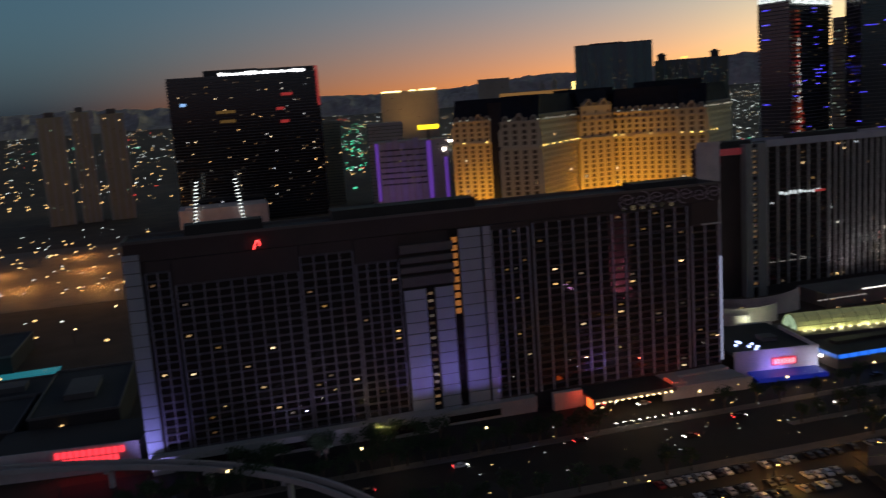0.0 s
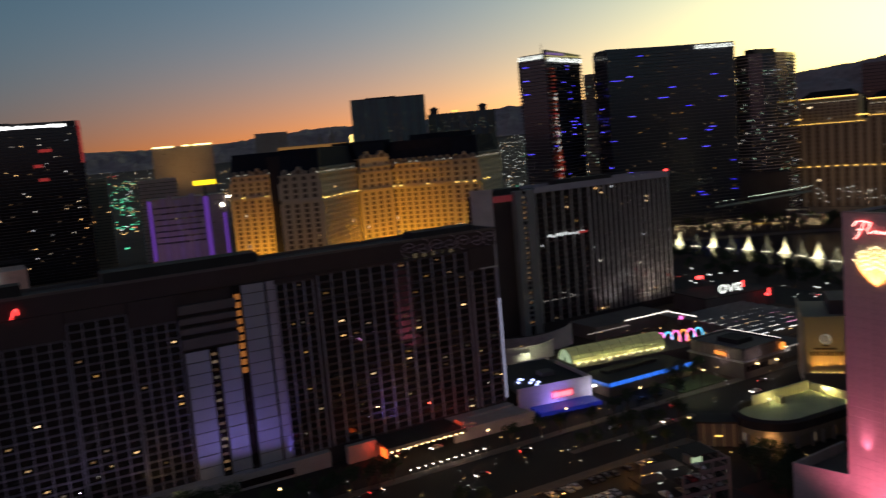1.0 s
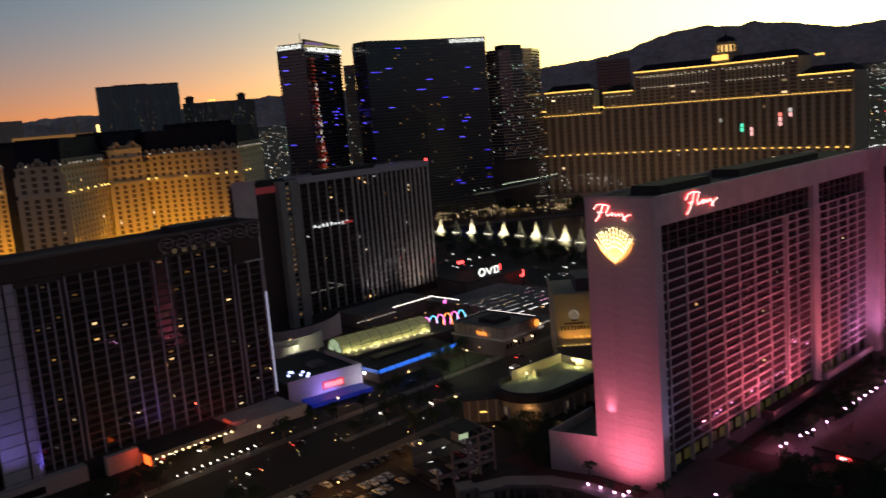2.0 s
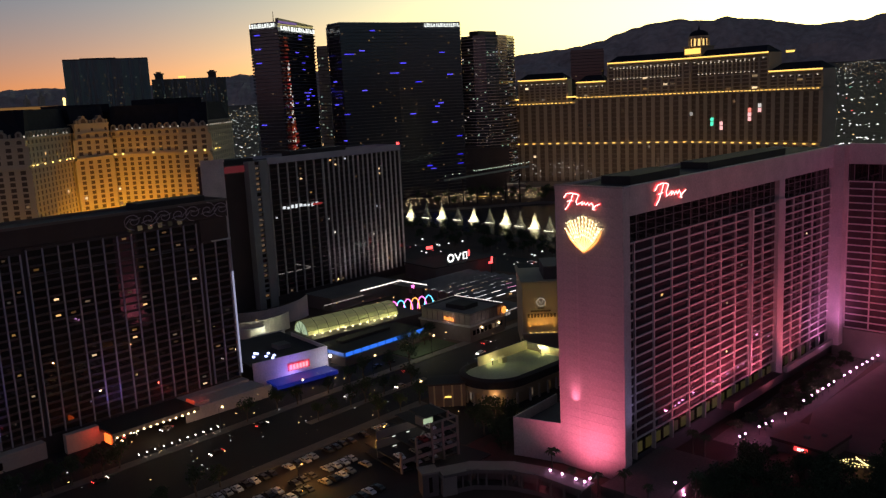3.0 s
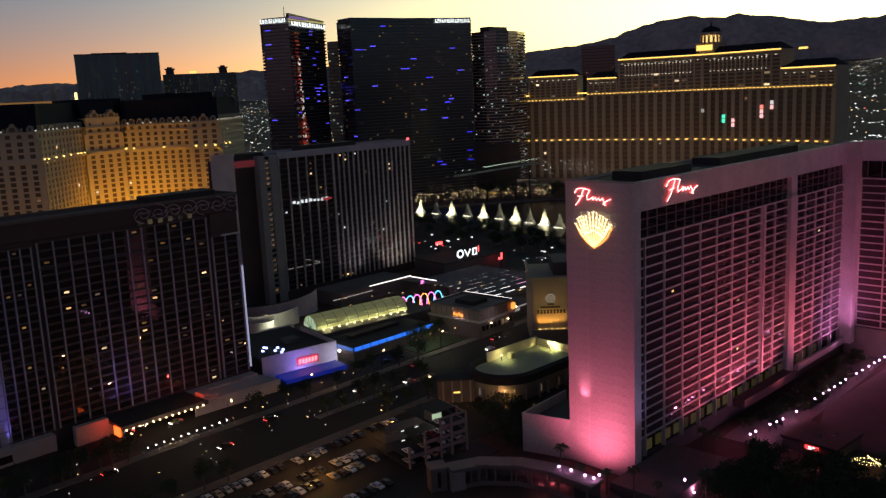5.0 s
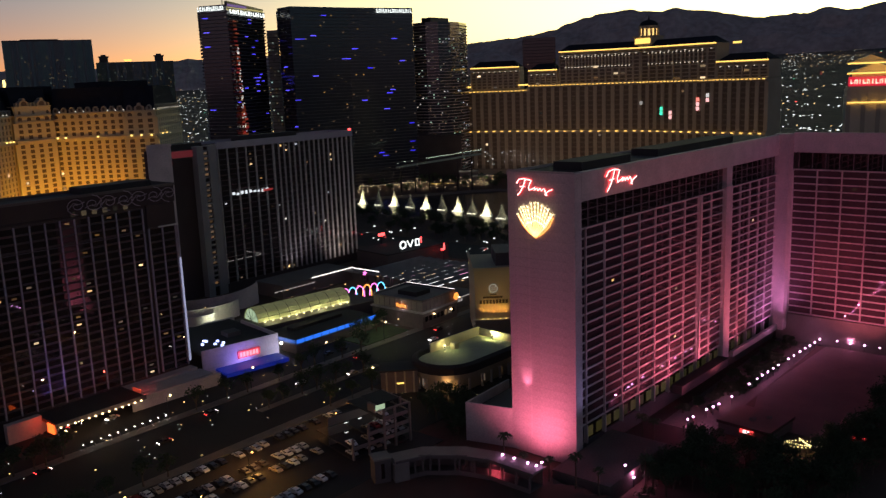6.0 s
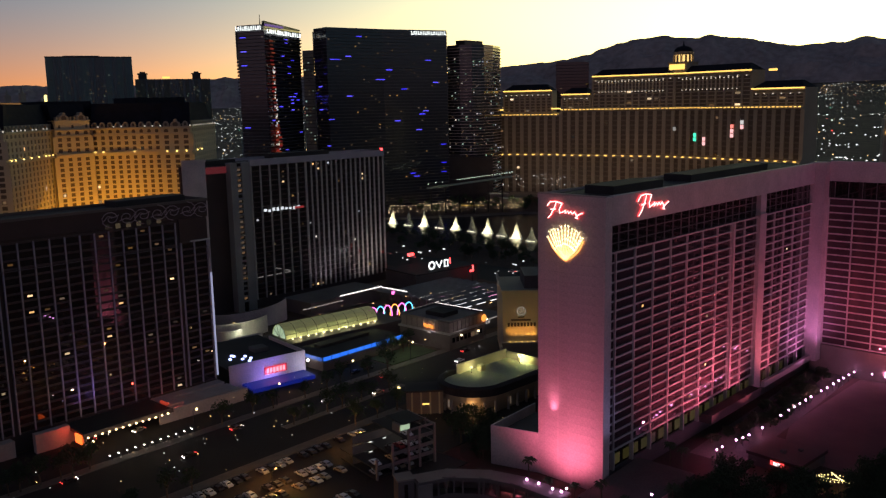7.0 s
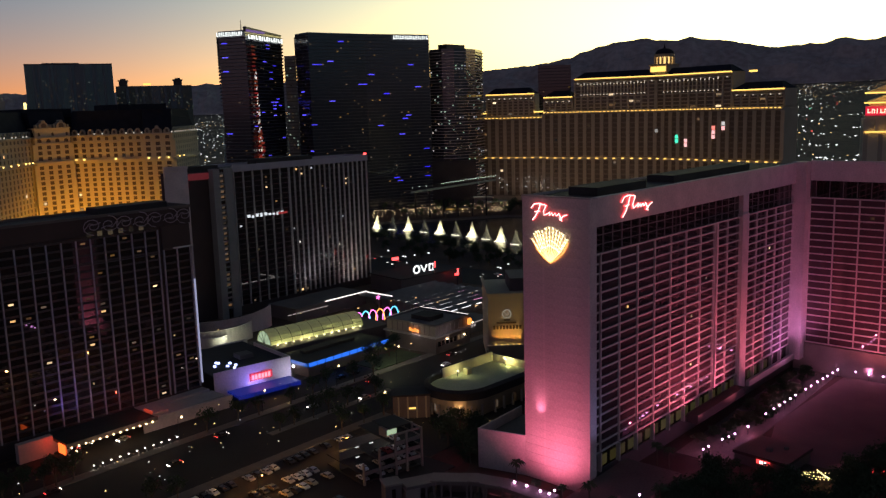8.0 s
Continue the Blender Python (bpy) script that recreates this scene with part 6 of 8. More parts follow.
def footbridge():
    """Covered elevated walkway with two bends and a broad end pavilion."""
    t = thing("covered_walkway", "covered walkway with pale flat roof and dark openings", "walkway", at(0, 0))
    pts = [(159.5, 155), (167, 151.2), (173.5, 142), (176, 132.5), (175.5, 119)]
    for k, (a, b) in enumerate(zip(pts, pts[1:])):
        m, ln = segment(None, a, b)
        m = at(0, 0, 0.03 * (k % 2)) @ m
        part("roof", boxes((-1.0, -3.0, 5.3, ln + 1.0, 3.0, 5.75)), "garage_concrete", t, "pale flat roof", m)
        part("fascia", boxes((-1.1, -3.25, 4.9, ln + 1.1, -3.02, 5.9)), "dark_concrete", t, "", m)
        part("back_wall", boxes((0, 2.6, 0, ln, 2.9, 5.25)), "dark_concrete", t, "", m)
        part("sill", boxes((0.02, -3.2, 0, ln, -2.9, 1.3)), "dark_concrete", t, "", m)
        part("deck", boxes((0, -2.85, 0.05, ln, 2.55, 0.3)), "dark_concrete", t, "", m)
        for q in range(max(2, round(ln / 4.5)) + 1):
            part("post", boxes((q * 4.5 - 0.25, -3.3, 1.35, q * 4.5 + 0.25, -2.8, 4.95)), "dark_concrete", t, "", m)
    m, ln = segment(None, pts[0], pts[1])
    part("end_wall", boxes((-1.6, -3.7, 0, 2.6, 3.4, 5.2)), "garage_concrete", t, "solid pale end wall", m)
    s = thing("stair_tower", "small dark stair tower beside the walkway", "building", at(152.6, 156.4, 0, -30))
    part("wall", boxes((0, 0, 0, 4.6, 4.6, 6.6)), "dark_concrete", s)
    part("cap", boxes((-0.25, -0.25, 6.6, 4.85, 4.85, 7.1)), "garage_concrete", s)
    part("slit", boxes((1.8, -0.08, 1.2, 2.8, 0.05, 5.6)), "glass_dark", s)


def monorail():
    """Curved guideway beam on single columns."""
    t = thing("monorail_track", "curved concrete monorail guideway on columns", "track", at(0, 0))

    def curve(s):
        a = Vector((-130, 290)), Vector((-25, 272)), Vector((20, 245)), Vector((34, 190))
        return (1 - s) ** 3 * a[0] + 3 * s * (1 - s) ** 2 * a[1] + 3 * s * s * (1 - s) * a[2] + s ** 3 * a[3]

    for off in (-1.9, 1.9):
        bm = bmesh.new()
        rows = []
        for k in range(41):
            p = curve(k / 40)
            d = (curve(min(1, k / 40 + 0.01)) - curve(max(0, k / 40 - 0.01))).normalized()
            n = Vector((-d.y, d.x))
            rows.append([bm.verts.new((*(p + n * (off + w)), z)) for w, z in ((-0.45, 6.6), (0.45, 6.6), (0.45, 8.2), (-0.45, 8.2))])
        for a, b in zip(rows, rows[1:]):
            for q in range(4):
                bm.faces.new((a[q], b[q], b[(q + 1) % 4], a[(q + 1) % 4]))
        bm.faces.new(rows[0])
        bm.faces.new(rows[-1][::-1])
        part("beam", bm, "concrete", t)
    cm = mesh_of(boxes((-0.7, -0.7, 0, 0.7, 0.7, 5.6), (-2.8, -0.8, 5.6, 2.8, 0.8, 6.58)), "column", "concrete")
    for k in range(7):
        p = curve(k / 6)
        d = curve(min(1, k / 6 + 0.02)) - curve(max(0, k / 6 - 0.02))
        part("column", cm, "concrete", t, m=at(p.x, p.y, 0, math.degrees(math.atan2(d.y, d.x)) - 90))


def east_yard():
    """Low roofs, sign wall and pool east of the long slab."""
    t = thing("low_wing", "low dark wing with red lit sign wall", "building", at(-36, 281, 0, 174))
    part("body", boxes((0.3, -24, 0, 48, -0.5, 8)), "dark_concrete", t)
    part("roof", boxes((0, -24.5, 8, 48.4, 0.0, 8.8)), "roof_dark", t)
    part("front_wall", boxes((0.3, -0.4, 0, 48, 0.1, 9.4)), "pale_concrete", t)
    for j in (0, 1):
        sg = bmesh.new()
        for k in range(11 - 2 * j):
            box(sg, 5 + 2 * j + 2.0 * k, 0.15, 6.3 - 2.6 * j, 6.5 + 2 * j + 2.0 * k, 0.5, 8.3 - 2.6 * j)
        part("sign_row", sg, "neon_red_row", t, "row of red lit sign bars")
    solid("swimming_pool", boxes((-26, -4.5, 0.1, 26, 4.5, 0.5), (-28, -6, 0.05, 28, 6, 0.3)), "pool", "cyan-lit swimming pool in a dark yard", "pool", at(-112, 419, 0, 4))
    for i, (x, y, w, d, h) in enumerate(((-110, 330, 60, 40, 9), (-95, 372, 44, 26, 7), (-140, 450, 70, 50, 8), (-60, 340, 30, 60, 12), (-170, 380, 50, 60, 10))):
        b = thing("low_block", "low dark flat-roofed block", "building", at(x, y), "low blocks")
        part("wall", boxes((-w / 2, -d / 2, 0, w / 2, d / 2, h)), "roof_dark", b)
        part("parapet", boxes((-w / 2 - 0.3, -d / 2 - 0.3, h, w / 2 + 0.3, -d / 2 + 0.2, h + 0.9), (-w / 2 - 0.3, d / 2 - 0.2, h, w / 2 + 0.3, d / 2 + 0.3, h + 0.9), (-w / 2 - 0.3, -d / 2 + 0.2, h, -w / 2 + 0.2, d / 2 - 0.2, h + 0.9), (w / 2 - 0.2, -d / 2 + 0.2, h, w / 2 + 0.3, d / 2 - 0.2, h + 0.9)), "roof_grey", b)
        part("roof_unit", boxes((-w / 5, -d / 5, h, w / 6, d / 6, h + 2.2)), "roof_grey", b)


M["neon_red_row"] = glow("neon_red_row", (1.0, 0.04, 0.06), 1.6)
M["awning_lit"] = glow("awning_lit", (0.02, 0.06, 0.9), 0.16)
M["neon_red_core"] = glow("neon_red_core", (1.0, 0.25, 0.3), 2.2)
M["neon_magenta_dim"] = glow("neon_magenta_dim", (1.0, 0.4, 0.7), 1.1)
M["strip_blue_dim"] = glow("strip_blue_dim", (0.02, 0.16, 0.85), 0.5)
M["bulb_vault"] = glow("bulb_vault", (1.0, 0.95, 0.45), 5.0)
M["end_lit"] = glow("end_lit", (0.62, 0.85, 0.55), 0.55)
M["vault_lit"] = surface("vault_lit", (0.55, 0.55, 0.33), 0.5, vary=0.15, scale=0.3)
vl = M["vault_lit"].node_tree.nodes["Principled BSDF"]
vl.inputs["Emission Color"].default_value, vl.inputs["Emission Strength"].default_value = (0.62, 0.62, 0.22, 1), 0.1 * GLOW
M["neon_orange_soft"] = glow("neon_orange_soft", (1.0, 0.3, 0.05), 1.6)
M["edge_faint"] = glow("edge_faint", (1.0, 0.9, 0.85), 0.3)
M["shop_cool"] = glow("shop_cool", (0.9, 0.95, 1.0), 1.1)
M["shop_warm"] = glow("shop_warm", (1.0, 0.75, 0.5), 1.2)
M["shop_roof"] = surface("shop_roof", (0.13, 0.11, 0.115), 0.7, vary=0.3, scale=0.2)
M["sign_bronze"] = surface("sign_bronze", (0.07, 0.05, 0.03), 0.5, 0.4)
M["tube_soft"] = glow("tube_soft", (0.95, 1.0, 0.95), 1.2)
M["brown_mid"] = surface("brown_mid", (0.16, 0.12, 0.11), 0.8, vary=0.2)
M["deck_paving"] = surface("deck_paving", (0.42, 0.42, 0.32), 0.8, vary=0.2, scale=0.15, fine=1.5)
M["sign_dim"] = glow("sign_dim", (1.0, 0.9, 0.7), 0.25)
for f in (sign_hall, blue_hall, vault_hall, ramp_walls, neon_hoops, pavilion, bazaar, drugstore, boutique_hotel, oval_deck, garage, footbridge, monorail, east_yard):
    f()


# ---- lake with fountains ----
def lake():
    ring = [(500, 330), (540, 330), (600, 400), (690, 455), (669, 499), (611, 539), (564, 577), (540, 615), (522, 600), (514, 520), (504, 420)]
    bm = bmesh.new()
    prism(bm, ring, -0.3, 0.15)
    solid("water", bm, "water", "dark lake with fountain reflections", "lake", kind="structure")
    bm = bmesh.new()
    for a, b in zip(ring[3:7], ring[4:8]):
        d = Vector((b[0] - a[0], b[1] - a[1])).normalized()
        n = Vector((d.y, -d.x)) * 1.5
        prism(bm, [a, b, (b[0] + n.x, b[1] + n.y), (a[0] + n.x, a[1] + n.y)], 0, 2.4)
    solid("trim_quay", bm, "kerb", "pale stone quay along the lake", "quay", kind="structure")
    strip = mesh_of(boxes(*[(-0.3, -8.5 + 1.6 * i, -0.1, 0.3, -7.6 + 1.6 * i, 0.35) for i in range(7)]), "water_light", "bulb_fountain")
    spot = mesh_of(boxes(*[(-0.22, -6.5 + 1.6 * i, -0.1, 0.22, -6.0 + 1.6 * i, 0.3) for i in range(6)]), "water_light", "bulb_fountain")
    for k in range(14):
        y = 576 - 18.2 * k
        x = 545 + 6.5 * math.sin((576 - y) / 190 * math.pi) - max(0.0, 450 - y) * 0.16
        tall = k % 2 == 1
        t = thing("fountain", "floodlit white water jet on the lake" if tall else "thin dim water jet on the lake", "fountain", at(x, y, 0.15), "lake fountains")
        h = 13.6 + rng.uniform(-0.7, 1.0)
        bm = bmesh.new()
        for q in range(170 if tall else 110):
            y0, x0 = rng.gauss(0, 2.9), rng.uniform(-1.2, 1.2)
            y0 = max(-5.0, min(5.0, y0))
            lean = rng.uniform(0.3, 0.75)
            hh = h * (1.0 - 0.13 * abs(y0)) * rng.uniform(0.3, 1.0) ** 0.6
            w = 0.36 if tall else 0.24
            tube(bm, [(x0, y0 - 2, 0), (x0 * 0.8, y0 * (1 - lean * 0.5) - 2, hh * 0.55), (x0 * 0.5 + rng.uniform(-0.6, 0.6), y0 * (1 - lean) - 2 + rng.uniform(-0.5, 0.5), hh)], [w, w * 0.8, 0.06], 5)
        tagged(part("spray", bm, "spray" if tall else "spray_dim", t, "white water spray"), kind="stuff")
        if tall:
            part("water_light", strip, "bulb_fountain", t, m=at(-1.5, 1.7, 0.15, 3))
        else:
            part("water_light", spot, "bulb_fountain", t, m=at(-1.5, 0.5, 0.15))


def ramp_and_terraces():
    """The lamp-lined drive that climbs to the lake hotel, and the low terrace roofs below it."""
    a, b = Vector(polar(46.86, 850)), Vector(polar(52.6, 850))
    d = (b - a).normalized()
    n = Vector((-d.y, d.x))
    t = thing("ramp_drive", "raised dark drive climbing to the hotel with pale parapet", "ramp", at(a.x, a.y))
    ln = (b - a).length
    bm = bmesh.new()
    mansard(bm, 0, 1, [(0, 0), (9, 0), (9, 1.2), (0, 1.2)])
    for v in bm.verts:
        s, o = v.co.x, v.co.y
        v.co = Vector((d.x * s * ln + n.x * o, d.y * s * ln + n.y * o, 24.5 + 10.5 * s + v.co.z))
    part("deck", bm, "dark_concrete", t)
    bm = bmesh.new()
    mansard(bm, 0, 1, [(-0.4, 0), (-0.05, 0), (-0.05, 1.9), (-0.4, 1.9)])
    for v in bm.verts:
        s, o = v.co.x, v.co.y
        v.co = Vector((d.x * s * ln + n.x * o, d.y * s * ln + n.y * o, 24.5 + 10.5 * s + v.co.z))
    # green lamp wash is put into the parapet's base colour
    part("parapet", bm, "parapet_green", t, "parapet washed pale green")
    for k in range(6):
        s = (k + 0.3) / 6
        part("pier", boxes((-0.7, 3, 0, 0.7, 6, 24.4 + 10.5 * s)), "roof_dark", t, "", at(d.x * s * ln, d.y * s * ln, 0, math.degrees(math.atan2(d.y, d.x))))
    first = None
    for k in range(26):
        row = k % 2
        s = 0.02 + 0.25 * (k / 3) if k < 3 else 0.36 + 0.64 * (k - 3) / 22
        m = at(a.x + d.x * s * ln + n.x * (1.2 + 6.5 * row), a.y + d.y * s * ln + n.y * (1.2 + 6.5 * row), 25.7 + 10.5 * s)
        if first is None:
            first = thing("drive_lamp", "pale green-white lamp on a post along the drive", "lamp", m, "drive lamps")
            part("post", boxes((-0.12, -0.12, 0, 0.12, 0.12, 3.2)), "metal_dark", first)
            g = bmesh.new()
            bmesh.ops.create_uvsphere(g, u_segments=8, v_segments=6, radius=0.42)
            bmesh.ops.translate(g, vec=(0, 0, 3.6), verts=g.verts)
            part("globe", g, "far_green_pale", first)
        else:
            copy_thing(first, m)
    # low roofs with lit eaves
    for az0, az1, dist, z, mat in ((44.3, 48.1, 965, 3.5, "eave_gold"), (49.0, 50.9, 892, 3.0, "eave_gold"), (51.1, 52.4, 945, 9.5, "eave_cool"), (51.7, 53.3, 925, 6.0, "eave_cool")):
        p, q = polar(az0, dist), polar(az1, dist)
        m, w = segment(None, p, q)
        r = thing("terrace_building", "low dark terrace building with a lit eave", "building", m)
        part("wall", boxes((0, 0.3, 0, w, 9, z)), "dark_concrete", r)
        part("roof", boxes((-0.6, -0.6, z, w + 0.6, 9.6, z + 0.7)), "roof_grey", r)
        step = 2.6 if mat == "eave_cool" else 5.0
        em = mesh_of(boxes((0, -0.9, z - 0.5, step * (0.45 if mat == "eave_cool" else 0.94), -0.62, z + 0.2)), "eave_light", mat)
        for k in range(int(w / step)):
            if rng.random() < 0.9:
                part("eave_light", em, mat, r, m=at(k * step, 0))


M["bulb_fountain"] = glow("bulb_fountain", (1.0, 0.97, 0.7), 3.0)
M["parapet_green"] = surface("parapet_green", (0.3, 0.36, 0.3), 0.8)
M["eave_gold"] = glow_rand("eave_gold", (1.0, 0.62, 0.16), (1.0, 0.5, 0.1), 0.12, 0.7)
M["eave_cool"] = glow_rand("eave_cool", (0.8, 0.95, 0.9), (0.9, 0.9, 0.7), 0.1, 0.5)
M["far_green_pale"] = glow("far_green_pale", (0.75, 1.0, 0.8), 1.6)
M["spray_dim"] = surface("spray_dim", (0.75, 0.76, 0.72), 0.9)
for k, a in (("spray", 0.65), ("spray_dim", 0.22)):
    M[k].node_tree.nodes["Principled BSDF"].inputs["Alpha"].default_value = a
lake()
ramp_and_terraces()


# ---- trees ----
def tree_mesh(seed, h, r):
    """A tapered trunk with limbs, and a crown of many small leaf clumps with gaps."""
    g = random.Random(seed)
    wood, crown = bmesh.new(), bmesh.new()
    tube(wood, [(0, 0, 0), (0.1, 0.05, h * 0.3), (0.2, -0.1, h * 0.62)], [0.28, 0.2, 0.1], 6)
    ends = []
    for k in range(7):
        a = g.uniform(0, 6.28)
        e = Vector((r * 0.75 * math.cos(a), r * 0.75 * math.sin(a), h * g.uniform(0.5, 0.88)))
        tube(wood, [(0.1, 0, h * g.uniform(0.25, 0.45)), e * 0.6 + Vector((0, 0, h * 0.18)), e], [0.11, 0.07, 0.03], 4)
        ends.append(e)
    for e in ends + [Vector((0, 0, h * 0.9)), Vector((0.2, 0.2, h * 0.75))]:
        for q in range(26):
            c = e + Vector((g.gauss(0, r * 0.28), g.gauss(0, r * 0.28), g.gauss(0, h * 0.09)))
            s = g.uniform(0.25, 0.5)
            u = Vector((g.gauss(0, 1), g.gauss(0, 1), g.gauss(0, 1))).normalized()
            w = u.orthogonal().normalized()
            v = u.cross(w)
            p = [crown.verts.new(c + s * (w * x + v * y + u * z)) for x, y, z in ((-1, 0, 0), (0, -0.6, 0.2), (1, 0, 0), (0, 0.6, 0.2))]
            crown.faces.new(p)
            p2 = [crown.verts.new(c + s * (u * x + v * y)) for x, y in ((-0.8, 0), (0, -0.5), (0.8, 0), (0, 0.5))]
            crown.faces.new(p2)
    return mesh_of(wood, "trunk", "bark"), mesh_of(crown, "crown", "leaf")


def palm_mesh(seed, h):
    g = random.Random(seed)
    wood, crown = bmesh.new(), bmesh.new()
    tube(wood, [(0, 0, 0), (0.15, 0, h * 0.5), (0.1, 0.1, h)], [0.26, 0.19, 0.17], 7)
    for k in range(22):
        a = 2 * math.pi * k / 22 + g.uniform(-0.15, 0.15)
        up = g.uniform(-0.5, 0.9)
        ln = g.uniform(1.7, 2.5)
        mid = Vector((math.cos(a) * ln * 0.55, math.sin(a) * ln * 0.55, h + 0.55 * up + 0.35))
        tip = Vector((math.cos(a) * ln, math.sin(a) * ln, h + 0.5 * up - 0.55))
        side = Vector((-math.sin(a), math.cos(a), 0))
        base = Vector((0.1, 0.1, h))
        for s in (-1, 1):
            p = [crown.verts.new(q) for q in (base, mid + side * s * 0.34 - Vector((0, 0, 0.12)), tip, mid + Vector((0, 0, 0.05)))]
            crown.faces.new(p)
    return mesh_of(wood, "trunk", "bark"), mesh_of(crown, "crown", "palm_leaf")


def plant(name, label, meshes, spots, group):
    for i, (x, y, z) in enumerate(spots):
        w, c = meshes[i % len(meshes)]
        s = rng.uniform(0.8, 1.25)
        t = thing(name, label, "tree", at(x, y, z + ground_z(x, y), rng.uniform(0, 360)) @ Matrix.Scale(s, 4), group)
        part("trunk", w, "bark", t)
        part("crown", c, "leaf", t)


def grove(name, label, meshes, spots):
    """Far trees that nobody could count, joined into one thing."""
    t = tagged(thing(name, label, "trees"), kind="stuff")
    for kind, mat, i in (("trunk", "bark", 0), ("crown", "leaf", 1)):
        verts, faces = [], []
        g = random.Random(41)
        for k, (x, y, z) in enumerate(spots):
            me = meshes[k % len(meshes)][i]
            m = at(x, y, z + ground_z(x, y), g.uniform(0, 360)) @ Matrix.Scale(g.uniform(0.8, 1.25), 4)
            b = len(verts)
            verts += [m @ v.co for v in me.vertices]
            faces += [tuple(b + q for q in f.vertices) for f in me.polygons]
        me = bpy.data.meshes.new(kind)
        me.from_pydata(verts, [], faces)
        me.materials.append(M[mat])
        part(kind, me, mat, t)


def scatter(n, x0, y0, x1, y1, z=0.0):
    return [(rng.uniform(x0, x1), rng.uniform(y0, y1), z) for _ in range(n)]


TREES = [tree_mesh(k, 7.5, 2.6) for k in range(4)]
PALMS = [palm_mesh(k, 7.0 + k) for k in range(3)]
plant("tree", "dark broadleaf tree by the street at dusk", TREES, [(x + rng.uniform(-2, 2), 208.6 + rng.uniform(-0.8, 0.8), 0.3) for x in list(range(40, 130, 9)) + [186, 194, 202]], "street trees")
plant("tree", "dark broadleaf tree by the pavement at dusk", TREES, [(x + rng.uniform(-2, 2), 245.2 + rng.uniform(-0.8, 0.8), 0.2) for x in list(range(-40, 112, 5)) + [158, 167, 176, 190, 204, 212, 224, 236]], "pavement trees")
plant("tree", "dark broadleaf tree before the long hotel", TREES, scatter(24, -22, 258, 62, 266), "forecourt trees")
plant("tree", "dark garden tree below the pink tower", TREES, scatter(66, 204, 55, 240, 101) + scatter(26, 240, 50, 262, 68) + scatter(18, 258, 46, 281, 63) + scatter(20, 280, 46, 315, 65) + scatter(8, 190, 92, 212, 102), "garden trees")
SHRUBS = [tree_mesh(20 + k, 2.6, 1.7) for k in range(3)]
plant("shrub", "low dark shrub in the courtyard bed", SHRUBS, [(258 + 2.7 * k, 112 + rng.uniform(-4.5, 3.5), 0.1) for k in range(36)] + [(284 + 2.2 * k, 107 + rng.uniform(-2.5, 2.5), 0.1) for k in range(22)], "courtyard shrubs")
plant("palm_tree", "small palm tree by the tower foot", PALMS, [(181.5, 119, 0), (182, 111, 0), (180.5, 133, 0), (181, 127, 0), (200, 100, 0), (226, 110, 0), (230, 116, 0), (182, 104, 0)], "garden palms")
plant("tree", "dark tree between the annex and the garage", TREES, scatter(14, 196, 164, 214, 180), "annex trees")
grove("boulevard_trees", "many dark broadleaf trees between boulevard and lake", TREES, scatter(50, 442, 300, 496, 430) + scatter(46, 450, 420, 508, 570))
grove("promenade_trees", "many dark trees behind the lake promenade", TREES, scatter(50, 620, 560, 720, 700) + scatter(20, 680, 500, 760, 560))
plant("tree", "dark tree on the street island", TREES, [(172 + 7.5 * k + rng.uniform(-2, 2), 226.5 + rng.uniform(-1.2, 1.2), 0.06) for k in range(7)] + [(246 + 6 * k, 259 + rng.uniform(-2, 2), 0.25) for k in range(4)], "island trees")
plant("tree", "dark tree beside the shopping lane", TREES, scatter(6, 258, 204, 269, 209) + scatter(12, 345, 203, 392, 208), "lane trees")


# ---- courtyard of the pink tower ----
M["court_ground"] = surface("court_ground", (0.15, 0.105, 0.09), 0.9, vary=0.25, scale=0.08)
sheet("pavement_court", rect(246, 101, 366, 117.5), COURT + 0.12, "paving", "paved courtyard in front of the pink tower", "pavement")
sheet("lawn_court", [(262, 40), (362, 40), (362, 97.5), (290, 101.5), (262, 94)], COURT + 0.1, "court_ground", "open brown ground behind the lamp row", "ground")
sheet("pavement_foot", rect(188, 104, 222, 122.3), 0.0, "paving", "raised paved terrace at the foot of the pink tower", "pavement", 5.3)


def yard(x, y):
    """A pose on the lower yard, or on the higher ground outside it."""
    k = 1.05 if x > 205 else 1.0
    x, y = x * k, y * k
    return at(x, y, 0.0 if 188 < x < 222 and 104 < y < 122 else ground_z(x, y))


def path_lamp():
    t = thing("path_lamp", "pink-white garden path lamp on a short post", "lamp", at(0, 0), "path lamps")
    bm = bmesh.new()
    tube(bm, [(0, 0, 0), (0, 0, 2.6)], 0.08)
    part("post", bm, "metal_dark", t)
    bm = bmesh.new()
    bmesh.ops.create_uvsphere(bm, u_segments=10, v_segments=6, radius=0.33)
    bmesh.ops.translate(bm, vec=(0, 0, 3.0), verts=bm.verts)
    part("globe", bm, "bulb_pink", t, "glowing pink-white globe")
    return t


def walkway_lamp(x, y):
    t = thing("walkway_lamp", "pink-white globe lamp on the walkway roof", "lamp", at(x, y, 5.72), "walkway lamps")
    bm = bmesh.new()
    tube(bm, [(0, 0, 0), (0, 0, 0.55)], 0.07)
    part("post", bm, "metal_dark", t)
    bm = bmesh.new()
    bmesh.ops.create_uvsphere(bm, u_segments=10, v_segments=6, radius=0.34)
    bmesh.ops.translate(bm, vec=(0, 0, 0.83), verts=bm.verts)
    part("globe", bm, "bulb_pink", t, "glowing pink-white globe")


